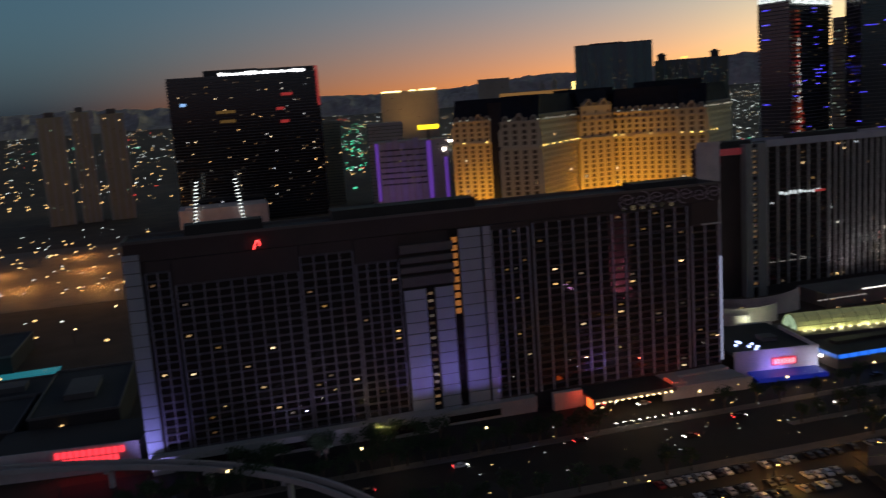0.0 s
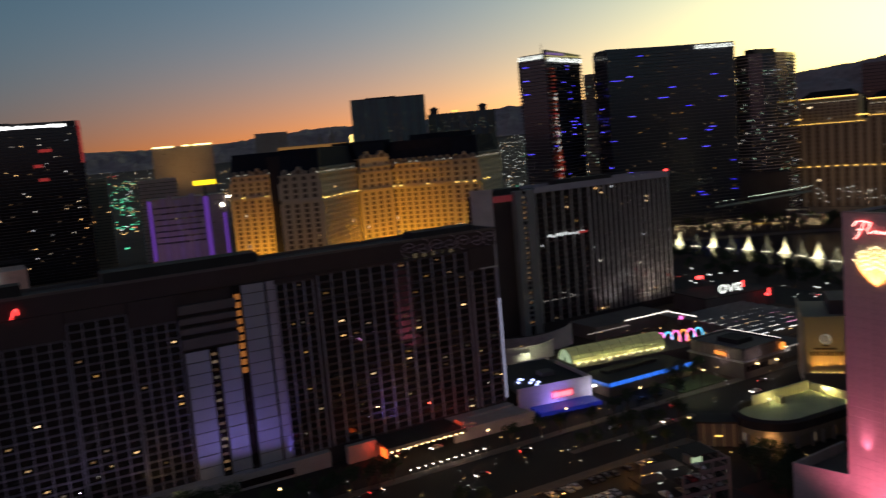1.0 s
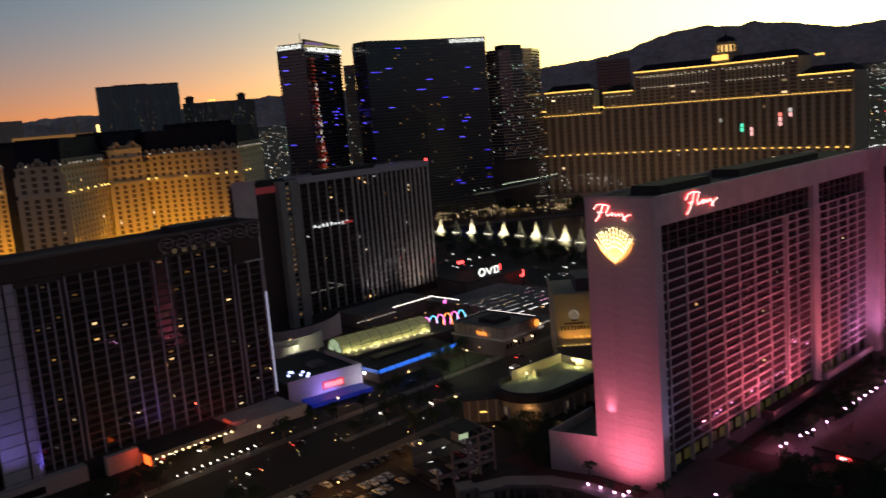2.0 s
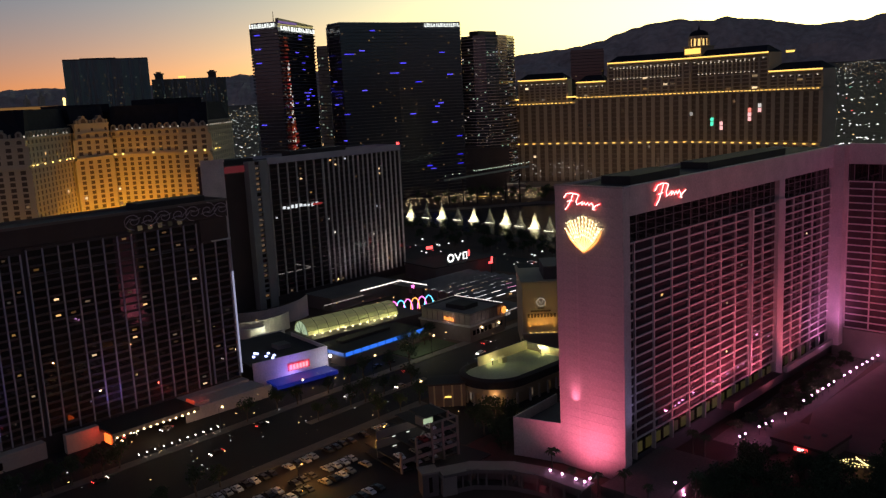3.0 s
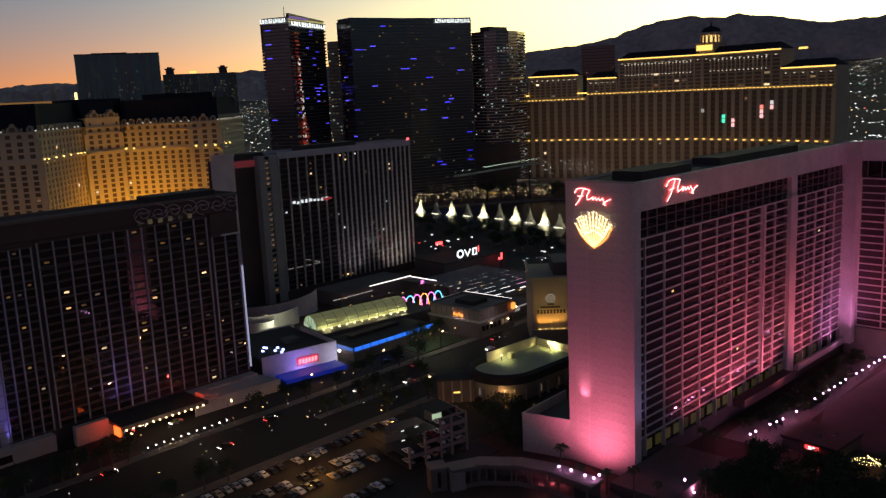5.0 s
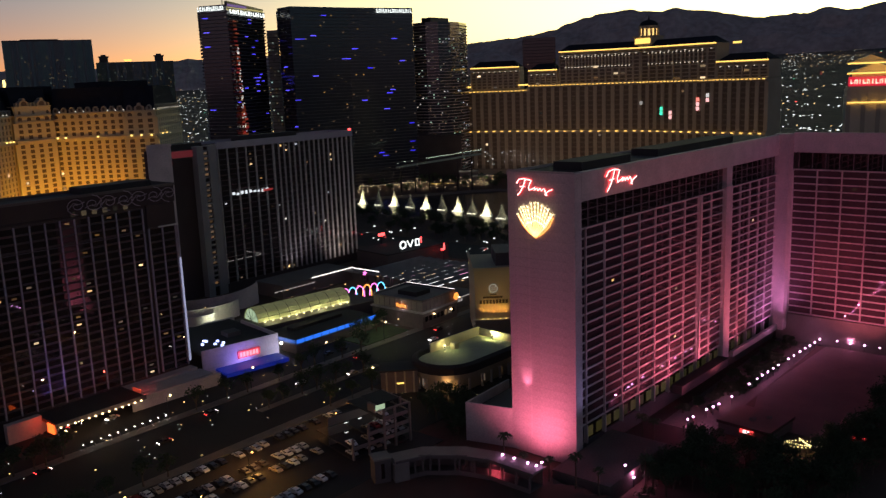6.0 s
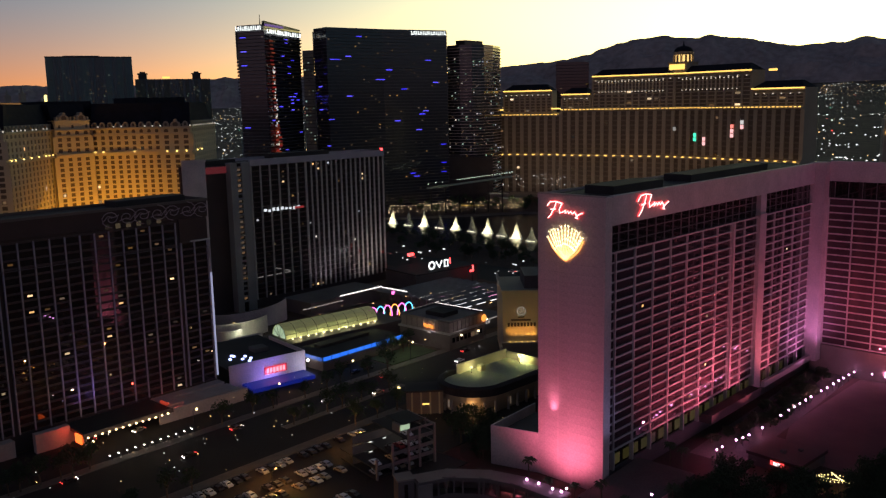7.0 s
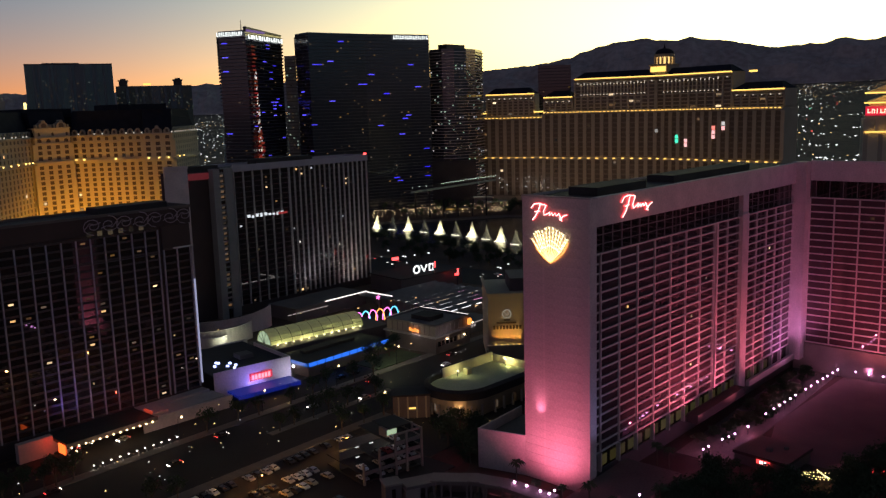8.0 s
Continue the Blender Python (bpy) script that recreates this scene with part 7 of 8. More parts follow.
for x, y in ((176.3, 130.7), (176.5, 126.9), (176.1, 122.2), (176.1, 119.4), (178.6, 119.4)):
    walkway_lamp(x, y)
first = path_lamp()
first.matrix_basis = yard(235.5, 103.6)
for x, y in [(238.5, 103.2), (246.3, 102.2), (249.5, 101.4), (252.8, 100.8), (261.3, 100.0), (275.7, 99.6), (282.0, 99.3), (286.6, 99.0), (290.9, 98.7), (295.7, 98.4), (300.3, 98.2), (308.8, 97.5), (313.7, 97.1), (319.6, 96.8), (324.6, 96.4), (328.6, 96.0), (333.8, 95.7), (338.7, 95.3), (340.0, 89.2), (339.4, 84.3), (339.6, 79.4), (339.6, 74.0), (213.8, 102.4), (200.7, 103.7), (196.3, 104.1)]:
    copy_thing(first, yard(x, y))


def garden_bits():
    t = thing("garden_bar", "low brown-roofed garden bar with red lit sign", "building", at(248.2, 83, COURT, -6))
    part("wall", boxes((0.4, 0.4, 0, 17, 17, 3.4)), "dark_concrete", t)
    part("roof", boxes((0, 0, 3.4, 17.4, 17.4, 3.9)), "court_ground", t, "flat brown roof")
    part("roof_edge", boxes((-0.15, -0.15, 3.3, 17.5, -0.02, 4.2), (-0.15, 0, 3.3, -0.02, 17.4, 4.2)), "brown_wall", t)
    part("roof_vent", boxes((6, 8, 3.9, 7.4, 9.6, 4.9)), "roof_grey", t)
    part("roof_vent", boxes((11, 5, 3.9, 12.0, 6.2, 4.7)), "roof_grey", t)
    sg = part("red_panel", boxes((-0.5, 5.2, 2.2, -0.2, 9.4, 3.4)), "neon_red_soft", t, "red lit sign panel")
    part("white_panel", boxes((-0.65, 6.3, 2.4, -0.52, 8.3, 3.2)), "bulb_white_soft", sg)
    t = thing("red_sign", "red lit sign on a low wall", "sign", at(264, 64, COURT, -62))
    part("wall", boxes((0, 0, 0, 12, 0.5, 2.4)), "dark_concrete", t)
    for k in range(7):
        part("sign_bar", boxes((0.6 + 1.5 * k, -0.3, 1.2, 1.7 + 1.5 * k, -0.05, 2.2)), "neon_red_soft", t)
    t = thing("string_lights", "tent of warm string lights in the garden", "lights", at(248.8, 73.5, COURT))
    bm = mesh_of(boxes((-0.13, -0.13, -0.13, 0.13, 0.13, 0.13)), "bulb", "bulb_string")
    for k in range(30):
        a = 2 * math.pi * k / 30
        p = Vector((5.2 * math.cos(a), 2.5 * math.sin(a)))
        part("bulb", bm, "bulb_string", t, m=at(p.x * 0.42 + p.y * 0.9, -p.x * 0.9 + p.y * 0.42, 3.0))
    for u, v in (((3.2, 2.0), (-0.6, -2.6)), ((-1.4, 4.6), (-0.6, -2.6))):
        for k in range(13):
            s = k / 12
            part("bulb", bm, "bulb_string", t, m=at(u[0] + (v[0] - u[0]) * s, u[1] + (v[1] - u[1]) * s, 3.2 - 0.8 * math.sin(math.pi * s) * 0.3))
    for x, y in ((-5, -2.5), (6, -1), (1, -4), (5, 4)):
        pb = bmesh.new()
        tube(pb, [(x, y, 0), (x, y, 3.4)], 0.06)
        part("pole", pb, "metal_dark", t)


M["neon_red_soft"] = glow("neon_red_soft", (1.0, 0.06, 0.06), 1.6)
M["bulb_white_soft"] = glow("bulb_white_soft", (1.0, 0.95, 0.95), 2.5)
M["bulb_string"] = glow("bulb_string", (1.0, 0.8, 0.3), 2.5)
garden_bits()


# ---- cars ----
def car(paint, label):
    t = thing("car", label, "car", at(0, 0), "cars")
    bm = bmesh.new()
    prof = [(-2.2, 0.35), (-2.25, 0.75), (-1.5, 0.95), (-0.9, 1.42), (0.7, 1.45), (1.35, 0.98), (2.15, 0.82), (2.25, 0.4)]
    rows = []
    for y, k in ((-0.9, 0.97), (-0.72, 1.0), (0.72, 1.0), (0.9, 0.97)):
        rows.append([bm.verts.new((x, y * (0.86 if z > 1.2 else 1.0), z * (k if z > 1 else 1))) for x, z in prof])
    for a, b in zip(rows, rows[1:]):
        for q in range(len(prof) - 1):
            bm.faces.new((a[q], a[q + 1], b[q + 1], b[q]))
        bm.faces.new((a[-1], a[0], b[0], b[-1]))
    bm.faces.new(rows[0][::-1])
    bm.faces.new(rows[-1])
    part("body", bm, paint, t)
    part("windscreen", boxes((0.8, -0.62, 1.0, 1.25, 0.62, 1.3)), "glass_dark", t)
    part("rear_window", boxes((-1.4, -0.62, 1.0, -1.0, 0.62, 1.3)), "glass_dark", t)
    part("side_window", boxes((-0.85, -0.9, 1.02, 0.7, -0.84, 1.3)), "glass_dark", t)
    part("side_window", boxes((-0.85, 0.84, 1.02, 0.7, 0.9, 1.3)), "glass_dark", t)
    wb = bmesh.new()
    bmesh.ops.create_cone(wb, cap_ends=True, segments=12, radius1=0.33, radius2=0.33, depth=0.22)
    bmesh.ops.rotate(wb, verts=wb.verts, cent=(0, 0, 0), matrix=Matrix.Rotation(radians(90), 3, "X"))
    wm = mesh_of(wb, "wheel", "tyre")
    for x in (-1.4, 1.4):
        for y in (-0.82, 0.82):
            part("wheel", wm, "tyre", t, m=at(x, y, 0.33))
    return t


def car_lights(t, front="bulb_white", rear="neon_red"):
    for y in (-0.6, 0.6):
        part("headlight", boxes((2.2, y - 0.18, 0.55, 2.34, y + 0.18, 0.78)), front, t)
        part("tail_light", boxes((-2.34, y - 0.18, 0.6, -2.22, y + 0.18, 0.8)), rear, t)


PAINTS = {"paint_white": (0.75, 0.75, 0.74), "paint_silver": (0.42, 0.43, 0.45), "paint_black": (0.02, 0.02, 0.022), "paint_red": (0.3, 0.03, 0.03), "paint_tan": (0.4, 0.33, 0.24)}
parked, driving = [], []
for k, c in PAINTS.items():
    M[k] = surface(k, c, 0.3, 0.0, 0.05, 0.5, 3, 0.0)
    word = k.split("_")[1]
    parked.append(car(k, f"parked {word} saloon car with dark windows"))
    driving.append(car(k, f"{word} saloon car with its lamps lit"))
    car_lights(driving[-1])
used = set()


def put_car(kinds, x, y, z, rz):
    i = rng.choices(range(5), (3, 3, 8, 0.5, 1.2))[0]
    if (id(kinds), i) in used:
        copy_thing(kinds[i], at(x, y, z, rz))
    else:
        used.add((id(kinds), i))
        kinds[i].matrix_basis = at(x, y, z, rz)


# parking lot in rows
for y, x0, x1, fill in ((170.5, 118, 154, 0.9), (185.5, 96, 162, 0.82), (191.8, 96, 161, 0.82), (202.6, 108, 187, 0.8), (176, 96, 122, 0.5)):
    for k in range(int((x1 - x0) / 3.05)):
        if rng.random() < fill:
            put_car(parked, x0 + 3.05 * k, y + rng.uniform(-0.35, 0.35), 0.05, rng.choice((90, 270)) + rng.uniform(-3, 3))
# on the garage decks
gm = at(159.5, 172.6, 0, -11)
for j in range(4):
    for k in range(7):
        if k >= (0, 0, 2, 4)[j] and rng.random() < 0.9:
            p = gm @ Vector((1.9 + 2.85 * k, 3.0, 3.05 * j + 0.36))
            put_car(parked, p.x, p.y, p.z, 79 + rng.uniform(-2, 2))
# street and drive
for x, y, rz in ((123.7, 267, 10), (134.8, 262.5, 190), (156.9, 246, 0), (134, 230, 180), (194.4, 235, 180), (212.6, 227, 180), (60, 246, 0), (30, 232, 180), (-20, 230, 180), (101, 249, 0), (228, 247, 0), (262, 229, 180), (275, 237, 0), (-48, 240, 0), (310, 241, 0), (350, 237, 0)):
    put_car(driving, x, y - 8 if 241 <= y <= 252 else y, 0.07, rz)
for k in range(26):
    put_car(driving, rng.choice((405, 411, 417, 424, 430, 436)), 262 + 22 * k + rng.uniform(-6, 6), 0.06, rng.choice((90, 270)))
put_car(parked, 224, 252.5, 0.06, 4)
put_car(parked, 231, 252, 0.06, -3)
for i in range(5):
    if (id(parked), i) not in used:
        parked[i].matrix_basis = at(166 + 3.05 * i, 185.5, 0.05, 90)
    if (id(driving), i) not in used:
        driving[i].matrix_basis = at(411, 470 + 31 * i, 0.06, 90)


# ---- street lamps ----
def street_lamp(name, label, bulb, h, size, group):
    t = thing(name, label, "lamp", at(0, 0), group)
    bm = bmesh.new()
    tube(bm, [(0, 0, 0), (0, 0, h * 0.95), (0.3, 0, h), (1.2, 0, h + 0.1)], [0.12, 0.09, 0.08, 0.06])
    part("pole", bm, "metal_dark", t)
    part("head", boxes((0.9, -0.25, h + 0.02, 1.9, 0.25, h + 0.22)), "metal_dark", t)
    bm = bmesh.new()
    bmesh.ops.create_uvsphere(bm, u_segments=8, v_segments=6, radius=size)
    bmesh.ops.translate(bm, vec=(1.4, 0, h - 0.1), verts=bm.verts)
    part("bulb", bm, bulb, t)
    return t


def row_of(lamp_thing, spots):
    lamp_thing.matrix_basis = at(*spots[0])
    for s in spots[1:]:
        copy_thing(lamp_thing, at(*s))


row_of(street_lamp("street_lamp", "orange sodium lamp on a tall pole in the lot", "bulb_orange", 6.0, 0.3, "lot lamps"), [(136.6, 191.0, 0.05, 0), (170.6, 192.4, 0.05, 0), (112, 180, 0.05, 0), (100, 196, 0.05, 0), (-100, 600, 0, 0), (-140, 640, 0, 0), (-90, 660, 0, 0)])
row_of(street_lamp("street_lamp", "warm white street lamp on a tall pole", "bulb_warm", 8.0, 0.42, "street lamps"), [(110, 246.2, 0.2, 0), (146, 246.4, 0.2, 0), (180, 246, 0.2, 0), (70, 246, 0.2, 0), (30, 246, 0.2, 0), (-10, 246, 0.2, 0), (216, 246, 0.2, 0), (250, 246, 0.2, 0), (204, 208.6, 0.3, 0), (248, 208, 0, 0), (300, 246, 0.2, 0), (350, 208, 0, 0), (380, 246, 0.2, 0), (-60, 330, 0, 0), (-85, 470, 0, 0), (-130, 500, 0, 0), (-70, 520, 0, 0), (-160, 540, 0, 0)])
row_of(street_lamp("bollard_lamp", "low white kerb lamp", "bulb_white", 1.2, 0.25, "kerb lamps"), [(117 + 2.9 * k, 246.4, 0.2, 90) for k in range(11)])


# ---- far lights ----
def light_field(name, label, mat, spots, s0, s1):
    """Many small lamps too far off to count."""
    verts, faces = [], []
    for x, y, z in spots:
        s = rng.uniform(s0, s1)
        b = len(verts)
        w, h = s * 1.5, s * 0.8
        verts += [(x + w, y, z), (x, y + w, z), (x - w, y, z), (x, y - w, z), (x, y, z + h), (x, y, z - h)]
        faces += [(b + p, b + q, b + r) for p, q, r in ((0, 1, 4), (1, 2, 4), (2, 3, 4), (3, 0, 4), (1, 0, 5), (2, 1, 5), (3, 2, 5), (0, 3, 5))]
    me = bpy.data.meshes.new(name)
    me.from_pydata(verts, [], faces)
    me.materials.append(M[mat])
    tagged(new(name, me), label, "lights", kind="stuff")


def valley(n, a0, a1, d0, d1, low=4, high=14):
    out = []
    for _ in range(n):
        d = d0 * (d1 / d0) ** rng.random()
        x, y = polar(rng.uniform(a0, a1), d)
        out.append((x, y, ground_z(x, y) + rng.uniform(low, high)))
    return out


def streets(n, a0, a1, d0, d1, per, gap):
    """Lamps strung along far streets."""
    out = []
    for _ in range(n):
        x, y = polar(rng.uniform(a0, a1), d0 * (d1 / d0) ** rng.random())
        dx, dy = rng.choice(((1, 0.05), (-0.05, 1), (1, 0.05)))
        for k in range(rng.randrange(per // 2, per)):
            px, py = x + dx * gap * k, y + dy * gap * k
            out.append((px, py, ground_z(px, py) + 8))
    return out


M["far_warm"] = glow("far_warm", (1.0, 0.62, 0.25), 1.6)
M["far_white"] = glow("far_white", (0.9, 1.0, 0.95), 1.4)
M["far_red"] = glow("far_red", (1.0, 0.06, 0.05), 1.6)
M["far_green"] = glow("far_green", (0.1, 0.9, 0.5), 1.0)
M["far_prom"] = glow("far_prom", (1.0, 0.74, 0.4), 2.4)
M["far_gold"] = glow("far_gold", (1.0, 0.7, 0.25), 3.0)
def across(n, a0, a1, d0, d1, per, gap):
    """Lamps strung along streets that run across the view."""
    out = []
    for _ in range(n):
        d, az = d0 * (d1 / d0) ** rng.random(), rng.uniform(a0, a1)
        for k in range(rng.randrange(2, per)):
            az += gap * rng.uniform(0.5, 1.6)
            x, y = polar(az, d + rng.uniform(-15, 15))
            out.append((x, y, ground_z(x, y) + rng.uniform(6, 10)))
    return out


light_field("valley_lights", "far warm city lights across the valley", "far_warm", valley(1300, -30, 58, 1500, 4300) + streets(70, -30, 58, 1300, 4200, 16, 24) + valley(180, 58, 90, 1500, 3600), 0.5, 1.7)
light_field("valley_lights", "dense tiny warm lights at the foot of the hills", "far_warm", valley(1500, 50, 92, 3300, 4330, 3, 9), 0.35, 1.0)
light_field("valley_lights", "far white city lights across the valley", "far_white", valley(1100, -30, 58, 1500, 4300) + valley(260, 58, 92, 1500, 4200) + across(330, 55, 92, 1250, 4100, 6, 0.3), 0.6, 1.9)
light_field("valley_lights", "dense green-white lights behind the teal towers", "far_white", valley(120, 32.6, 35.2, 1700, 4200) + valley(30, 38.6, 40, 1300, 3000), 0.5, 1.5)
light_field("valley_lights", "far red and signal lights across the valley", "far_red", valley(130, -30, 90, 1200, 4000), 0.9, 2.2)
light_field("valley_lights", "far green lights across the valley", "far_green", valley(110, -30, 90, 1200, 4000) + valley(60, 8.0, 9.5, 1500, 3300), 0.9, 2.4)
light_field("town_lights", "small warm lights among near buildings", "far_warm", [(rng.uniform(225, 400), rng.uniform(248, 345), rng.uniform(2, 6)) for _ in range(70)], 0.18, 0.42)
light_field("town_lights", "warm lamps among the low blocks", "far_warm", [(rng.uniform(-260, -50), rng.uniform(300, 900), rng.uniform(3, 9)) for _ in range(110)], 0.4, 1.1)
light_field("town_lights", "small white lights along the boulevard", "far_white", [(rng.uniform(395, 445), rng.uniform(260, 900), rng.uniform(1, 7)) for _ in range(110)] + [(rng.uniform(-260, 40), rng.uniform(500, 1000), rng.uniform(3, 12)) for _ in range(80)], 0.3, 0.8)
prom = []
for j in range(9):
    d0, off = 842 + 15 * j, rng.random()
    for k in range(30 + 2 * j):
        az = 44.2 + 9.2 * (k + off + rng.uniform(-0.2, 0.2)) / (30 + 2 * j)
        if rng.random() < 0.62:
            x, y = polar(az, d0 + (az - 44) * (2.4 if j < 4 else -1.5) + rng.uniform(-1.5, 1.5))
            prom.append((x, y, 3.0))
light_field("promenade_lights", "warm lamps along the lake promenade", "far_prom", prom, 0.2, 0.55)
light_field("canopy_lights", "pale lights on the terraces before the lake hotel", "far_white", [(*polar(rng.uniform(51.5, 57), rng.uniform(895, 945)), rng.uniform(19, 32)) for _ in range(34)], 0.25, 0.6)
light_field("town_lights", "small white and amber lights along the street", "far_white", [(rng.uniform(60, 330), rng.uniform(212, 262), rng.uniform(1, 4)) for _ in range(60)], 0.08, 0.2)
light_field("town_lights", "small amber lights along the street", "far_gold", [(rng.uniform(60, 330), rng.uniform(200, 262), rng.uniform(1, 4)) for _ in range(54)] + [(rng.uniform(204, 222), rng.uniform(172, 200), rng.uniform(0.8, 2.5)) for _ in range(10)], 0.08, 0.2)


# ---- floodlights and added fill lamps ----
PINK, VIOLET, GOLD = (1.0, 0.20, 0.30), (0.8, 0.28, 0.75), (1.0, 0.46, 0.035)
lamp("flood_end_low", "SPOT", (186.5, 133, -2.0), (203.5, 136, 15), 5200, (1.0, 0.2, 0.36), 1.0, 120, 1.0)
lamp("flood_end_high", "SPOT", (176, 134, 4), (203.5, 135, 46), 9000, (1.0, 0.2, 0.33), 1.0, 75, 1.0)
lamp("flood_end_spot", "SPOT", (200.4, 140.4, 14), (203.2, 140.2, 20), 700, (1.0, 0.24, 0.42), 0.3, 50, 1.0)
lamp("flood_corner", "SPOT", (206, 112, 1.2), (205, 123, 30), 900, (0.5, 0.45, 1.0), 0.5, 60, 1.0)
for x, p, c in ((212, 3000, PINK), (234, 3600, PINK), (256, 8500, PINK), (282, 5200, PINK), (312, 6400, PINK), (338, 5000, VIOLET)):
    lamp("flood_front", "SPOT", (x + 6, 105, -2.5), (x + 3, 122, 23), p * 1.4, c, 0.6, 86, 1.0)
for x, y in ((200.7, 103.7), (238.5, 103.2), (261.3, 100.0), (286.6, 99.0), (308.8, 97.5), (328.6, 96.0), (339.4, 84.3)):
    lamp("path_glow", "POINT", yard(x, y) @ Vector((0, 0, 4.1)), (x, y, 0), 110, (1.0, 0.3, 0.62), 0.25)
lamp("flood_pier", "SPOT", (349, 108, 1), (356, 116, 26), 1500, VIOLET, 0.4, 70, 1.0)
lamp("flood_wing", "SPOT", (336, 84, -2.5), (357, 86, 40), 6500, PINK, 0.6, 120, 1.0)
for ta, td, out, p in ((16.4, 668, 30, 9000), (17.9, 661, 30, 8000), (19.7, 563, 40, 1900), (22.0, 585, 24, 5200), (23.2, 612, 26, 6500), (24.6, 627, 30, 9500), (26.8, 636, 28, 6500), (28.8, 630, 28, 6500), (30.8, 620, 30, 7500)):
    lamp("flood_palace", "SPOT", (*polar(ta, td - out), 24), (*polar(ta, td), 46), p * 0.66, GOLD, 1.2, 125, 1.0)
for x in (58, 68.5, 78):
    lamp("flood_blue", "SPOT", (x, 263, 7), (x, 275, 24), 800, (0.28, 0.25, 1.0), 0.4, 80, 1.0)
for x in (120, 125, 86):
    lamp("flood_rib", "SPOT", (x, 273.8, 6.4), (x, 274.9, 12), 900, (0.2, 0.17, 1.0), 0.2, 40, 1.0)
lamp("flood_blue_corner", "SPOT", (-32.5, 265, 1.5), (-31, 274.5, 10), 2200, (0.3, 0.3, 1.0), 0.4, 90, 1.0)
lamp("flood_slab", "SPOT", (20, 248.5, 2), (20, 275, 30), 1000, (0.5, 0.5, 1.0), 0.5, 110, 1.0)
lamp("flood_slab", "SPOT", (124, 258.5, 7), (133, 275, 24), 500, (0.55, 0.45, 0.95), 0.5, 110, 1.0)
lamp("flood_fins", "SPOT", (340, 364, 8), (346, 379, 20), 1400, (1.0, 0.95, 0.85), 0.5, 110, 1.0)
lamp("flood_fins", "SPOT", (310, 366, 8), (316, 379, 24), 800, (0.9, 0.9, 1.0), 0.5, 110, 1.0)
lamp("flood_sign_hall", "SPOT", (194, 263.6, 2.9), (193, 269.6, 6.4), 700, (0.26, 0.24, 1.0), 0.3, 150, 1.0)
lamp("flood_sign_hall", "SPOT", (210, 261, 2.9), (208, 267, 6), 420, (0.6, 0.7, 1.0), 0.3, 110, 1.0)
lamp("flood_ramp", "POINT", (222, 326, 6), (222, 330, 0), 420, (0.8, 1.0, 0.65), 0.5)
vh = at(222, 299.5, 7.2, -8)
for k in range(4):
    lamp("vault_lamp", "POINT", vh @ Vector((5 + 13 * k, -8.6, 1.2)), vh @ Vector((5 + 13 * k, 0, 0)), 75, (0.95, 1.0, 0.45), 0.3)
lamp("flood_deck", "POINT", (254.5, 191.2, 11.3), (246, 190, 0), 190, (0.92, 1.0, 0.42), 0.4)
lamp("flood_deck", "POINT", (234.6, 198.4, 11.6), (226, 190, 0), 80, (0.95, 1.0, 0.42), 0.4)
lamp("arcade_lamp", "POINT", (215.6, 183, 4.4), (215, 183, 0), 60, (1.0, 0.6, 0.25), 0.3)
lamp("garage_lamp", "POINT", gm @ Vector((15, 6.5, 5.6)), gm @ Vector((15, 6, 0)), 70, (0.95, 1.0, 0.9), 0.3)
lamp("garage_lamp", "POINT", gm @ Vector((16, 6.5, 2.6)), gm @ Vector((15, 6, 0)), 70, (0.95, 1.0, 0.9), 0.3)
lamp("garage_lamp", "POINT", gm @ Vector((17, 6.5, 8.8)), gm @ Vector((15, 6, 0)), 70, (0.95, 1.0, 0.9), 0.3)
# added fill lights, unseen, that brighten the pavilion's upper walls
lamp("pavilion_fill", "POINT", (279.5, 239, 9.5), (279, 243, 9), 45, (0.9, 0.8, 0.9), 0.4)
lamp("pavilion_fill", "POINT", (268.5, 254, 9.0), (272, 254, 9), 40, (0.9, 0.75, 0.8), 0.4)
# added warm fill, lifts the lake hotel front; its fixtures are unseen
for az, d in ((53, 900), (58, 880), (63, 850), (68, 790)):
    lamp("fill_lake_hotel", "SPOT", (*polar(az, d), 8), (*polar(az, d + 90), 74), 4000, (1.0, 0.66, 0.4), 2.0, 130, 1.0)
bh = at(272.5, 214, 0, -48)
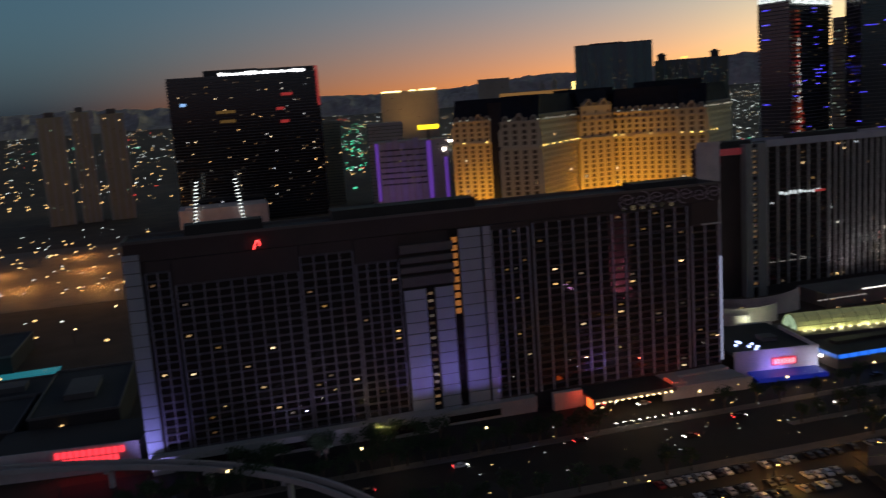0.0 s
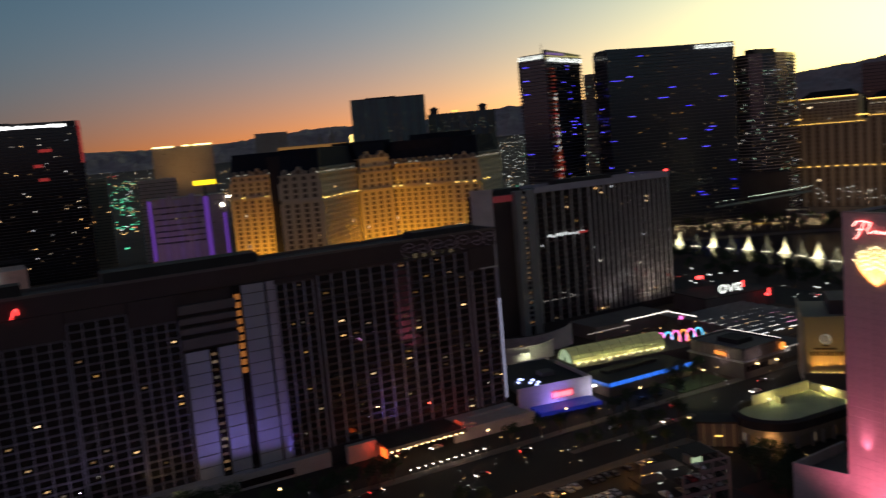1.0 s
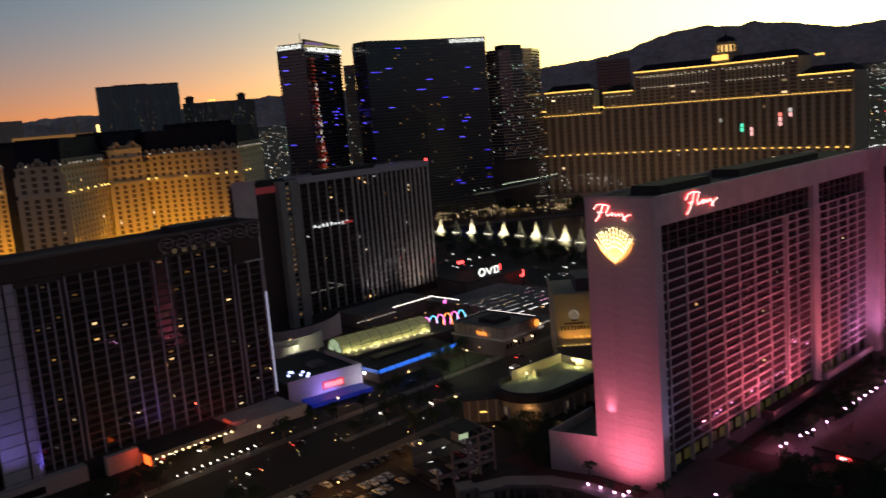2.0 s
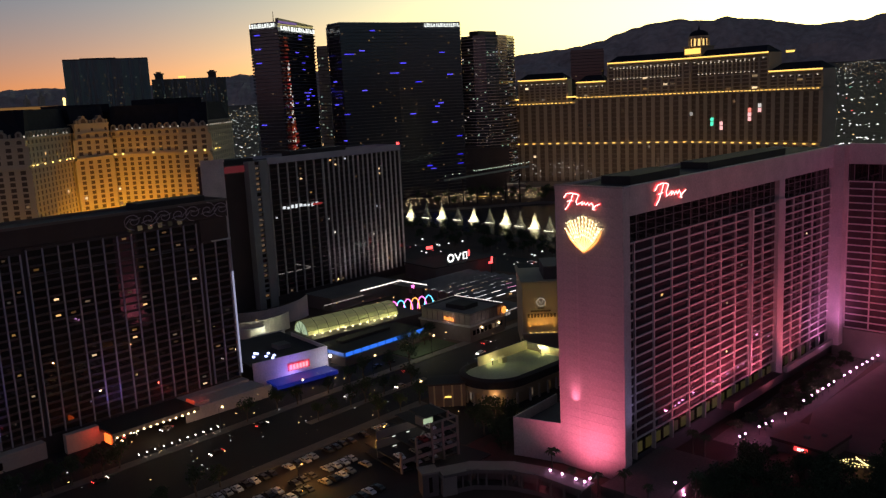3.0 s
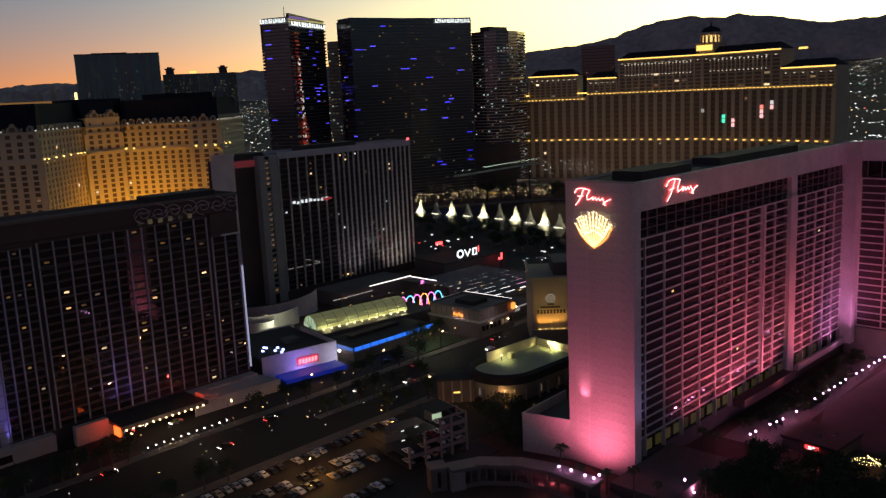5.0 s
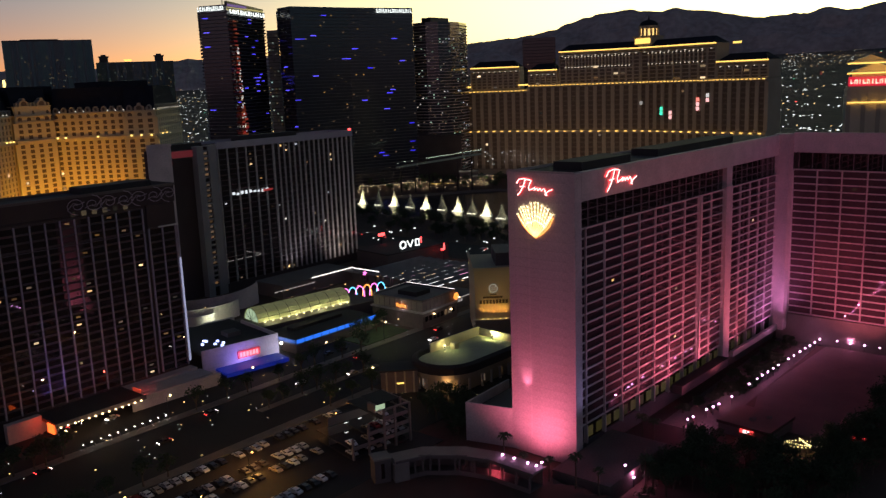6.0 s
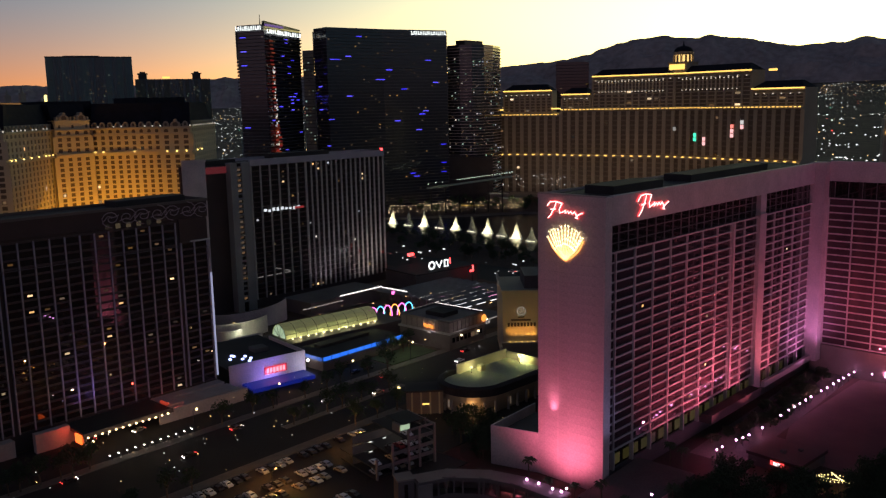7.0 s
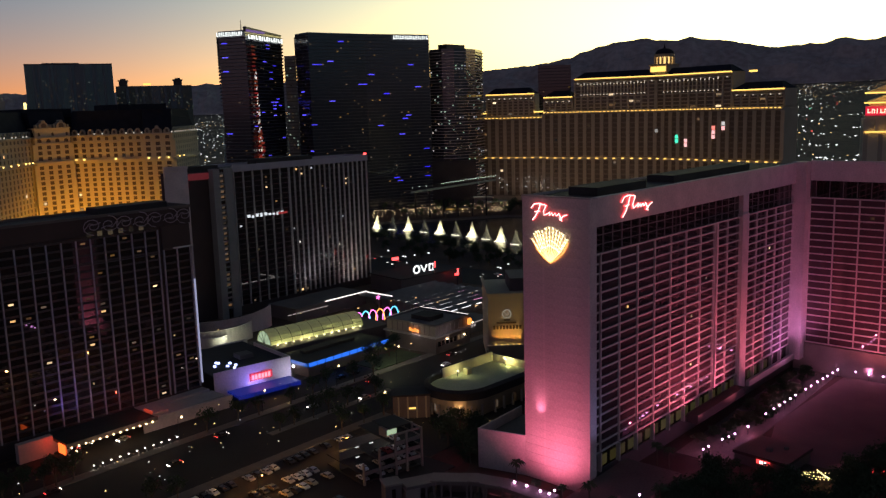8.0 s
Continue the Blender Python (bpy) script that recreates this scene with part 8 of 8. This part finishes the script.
for k in range(5):
    lamp("flood_boutique", "SPOT", bh @ Vector((3 + 2.45 * k, -1.3, 9.8)), bh @ Vector((3 + 2.45 * k, 0.3, 14.5)), 420, (1.0, 0.5, 0.1), 0.15, 46, 1.0)
lamp("flood_boutique", "SPOT", bh @ Vector((8, -7, 10)), bh @ Vector((8, 0, 20)), 260, (1.0, 0.6, 0.15), 0.3, 90, 1.0)
lamp("lot_lamp", "POINT", (138.0, 191.0, 5.2), (138, 191, 0), 620, (1.0, 0.45, 0.1), 0.3)
lamp("lot_lamp", "POINT", (172.0, 192.4, 5.2), (172, 192, 0), 520, (1.0, 0.45, 0.1), 0.3)
lamp("lot_lamp", "POINT", (113.4, 180, 5.2), (113, 180, 0), 110, (1.0, 0.5, 0.15), 0.3)
for x, y in ((-92, 640), (-150, 665), (-112, 725), (-180, 740), (-130, 810)):
    lamp("lot_lamp_far", "POINT", (x, y, 12), (x, y, 0), 3800, (1.0, 0.42, 0.09), 0.5)
lamp("street_glow", "POINT", (130, 252, 8), (130, 250, 0), 130, (1.0, 0.7, 0.35), 0.4)
lamp("street_glow", "POINT", (190, 250, 8), (190, 240, 0), 60, (1.0, 0.7, 0.35), 0.4)
lamp("street_glow", "POINT", (40, 262, 8), (40, 260, 0), 260, (1.0, 0.75, 0.45), 0.4)
lamp("street_glow", "POINT", (248, 251, 8), (248, 250, 0), 190, (0.9, 1.0, 0.6), 0.4)
lamp("canopy_red", "POINT", (113.2, 267, 4.6), (112, 270, 0), 55, (1.0, 0.08, 0.03), 0.4)
lamp("canopy_red", "POINT", (147, 264, 8.4), (150, 270, 0), 90, (1.0, 0.08, 0.05), 0.4)
for k in range(1, 14, 2):
    fy = 576 - 18.2 * k
    fx = 545 + 6.5 * math.sin((576 - fy) / 190 * math.pi) - max(0.0, 450 - fy) * 0.16
    lamp("flood_fountain", "SPOT", (fx - 9, fy - 7, 1.2), (fx, fy, 5), 3200, (1.0, 0.9, 0.5), 0.4, 80, 1.0)
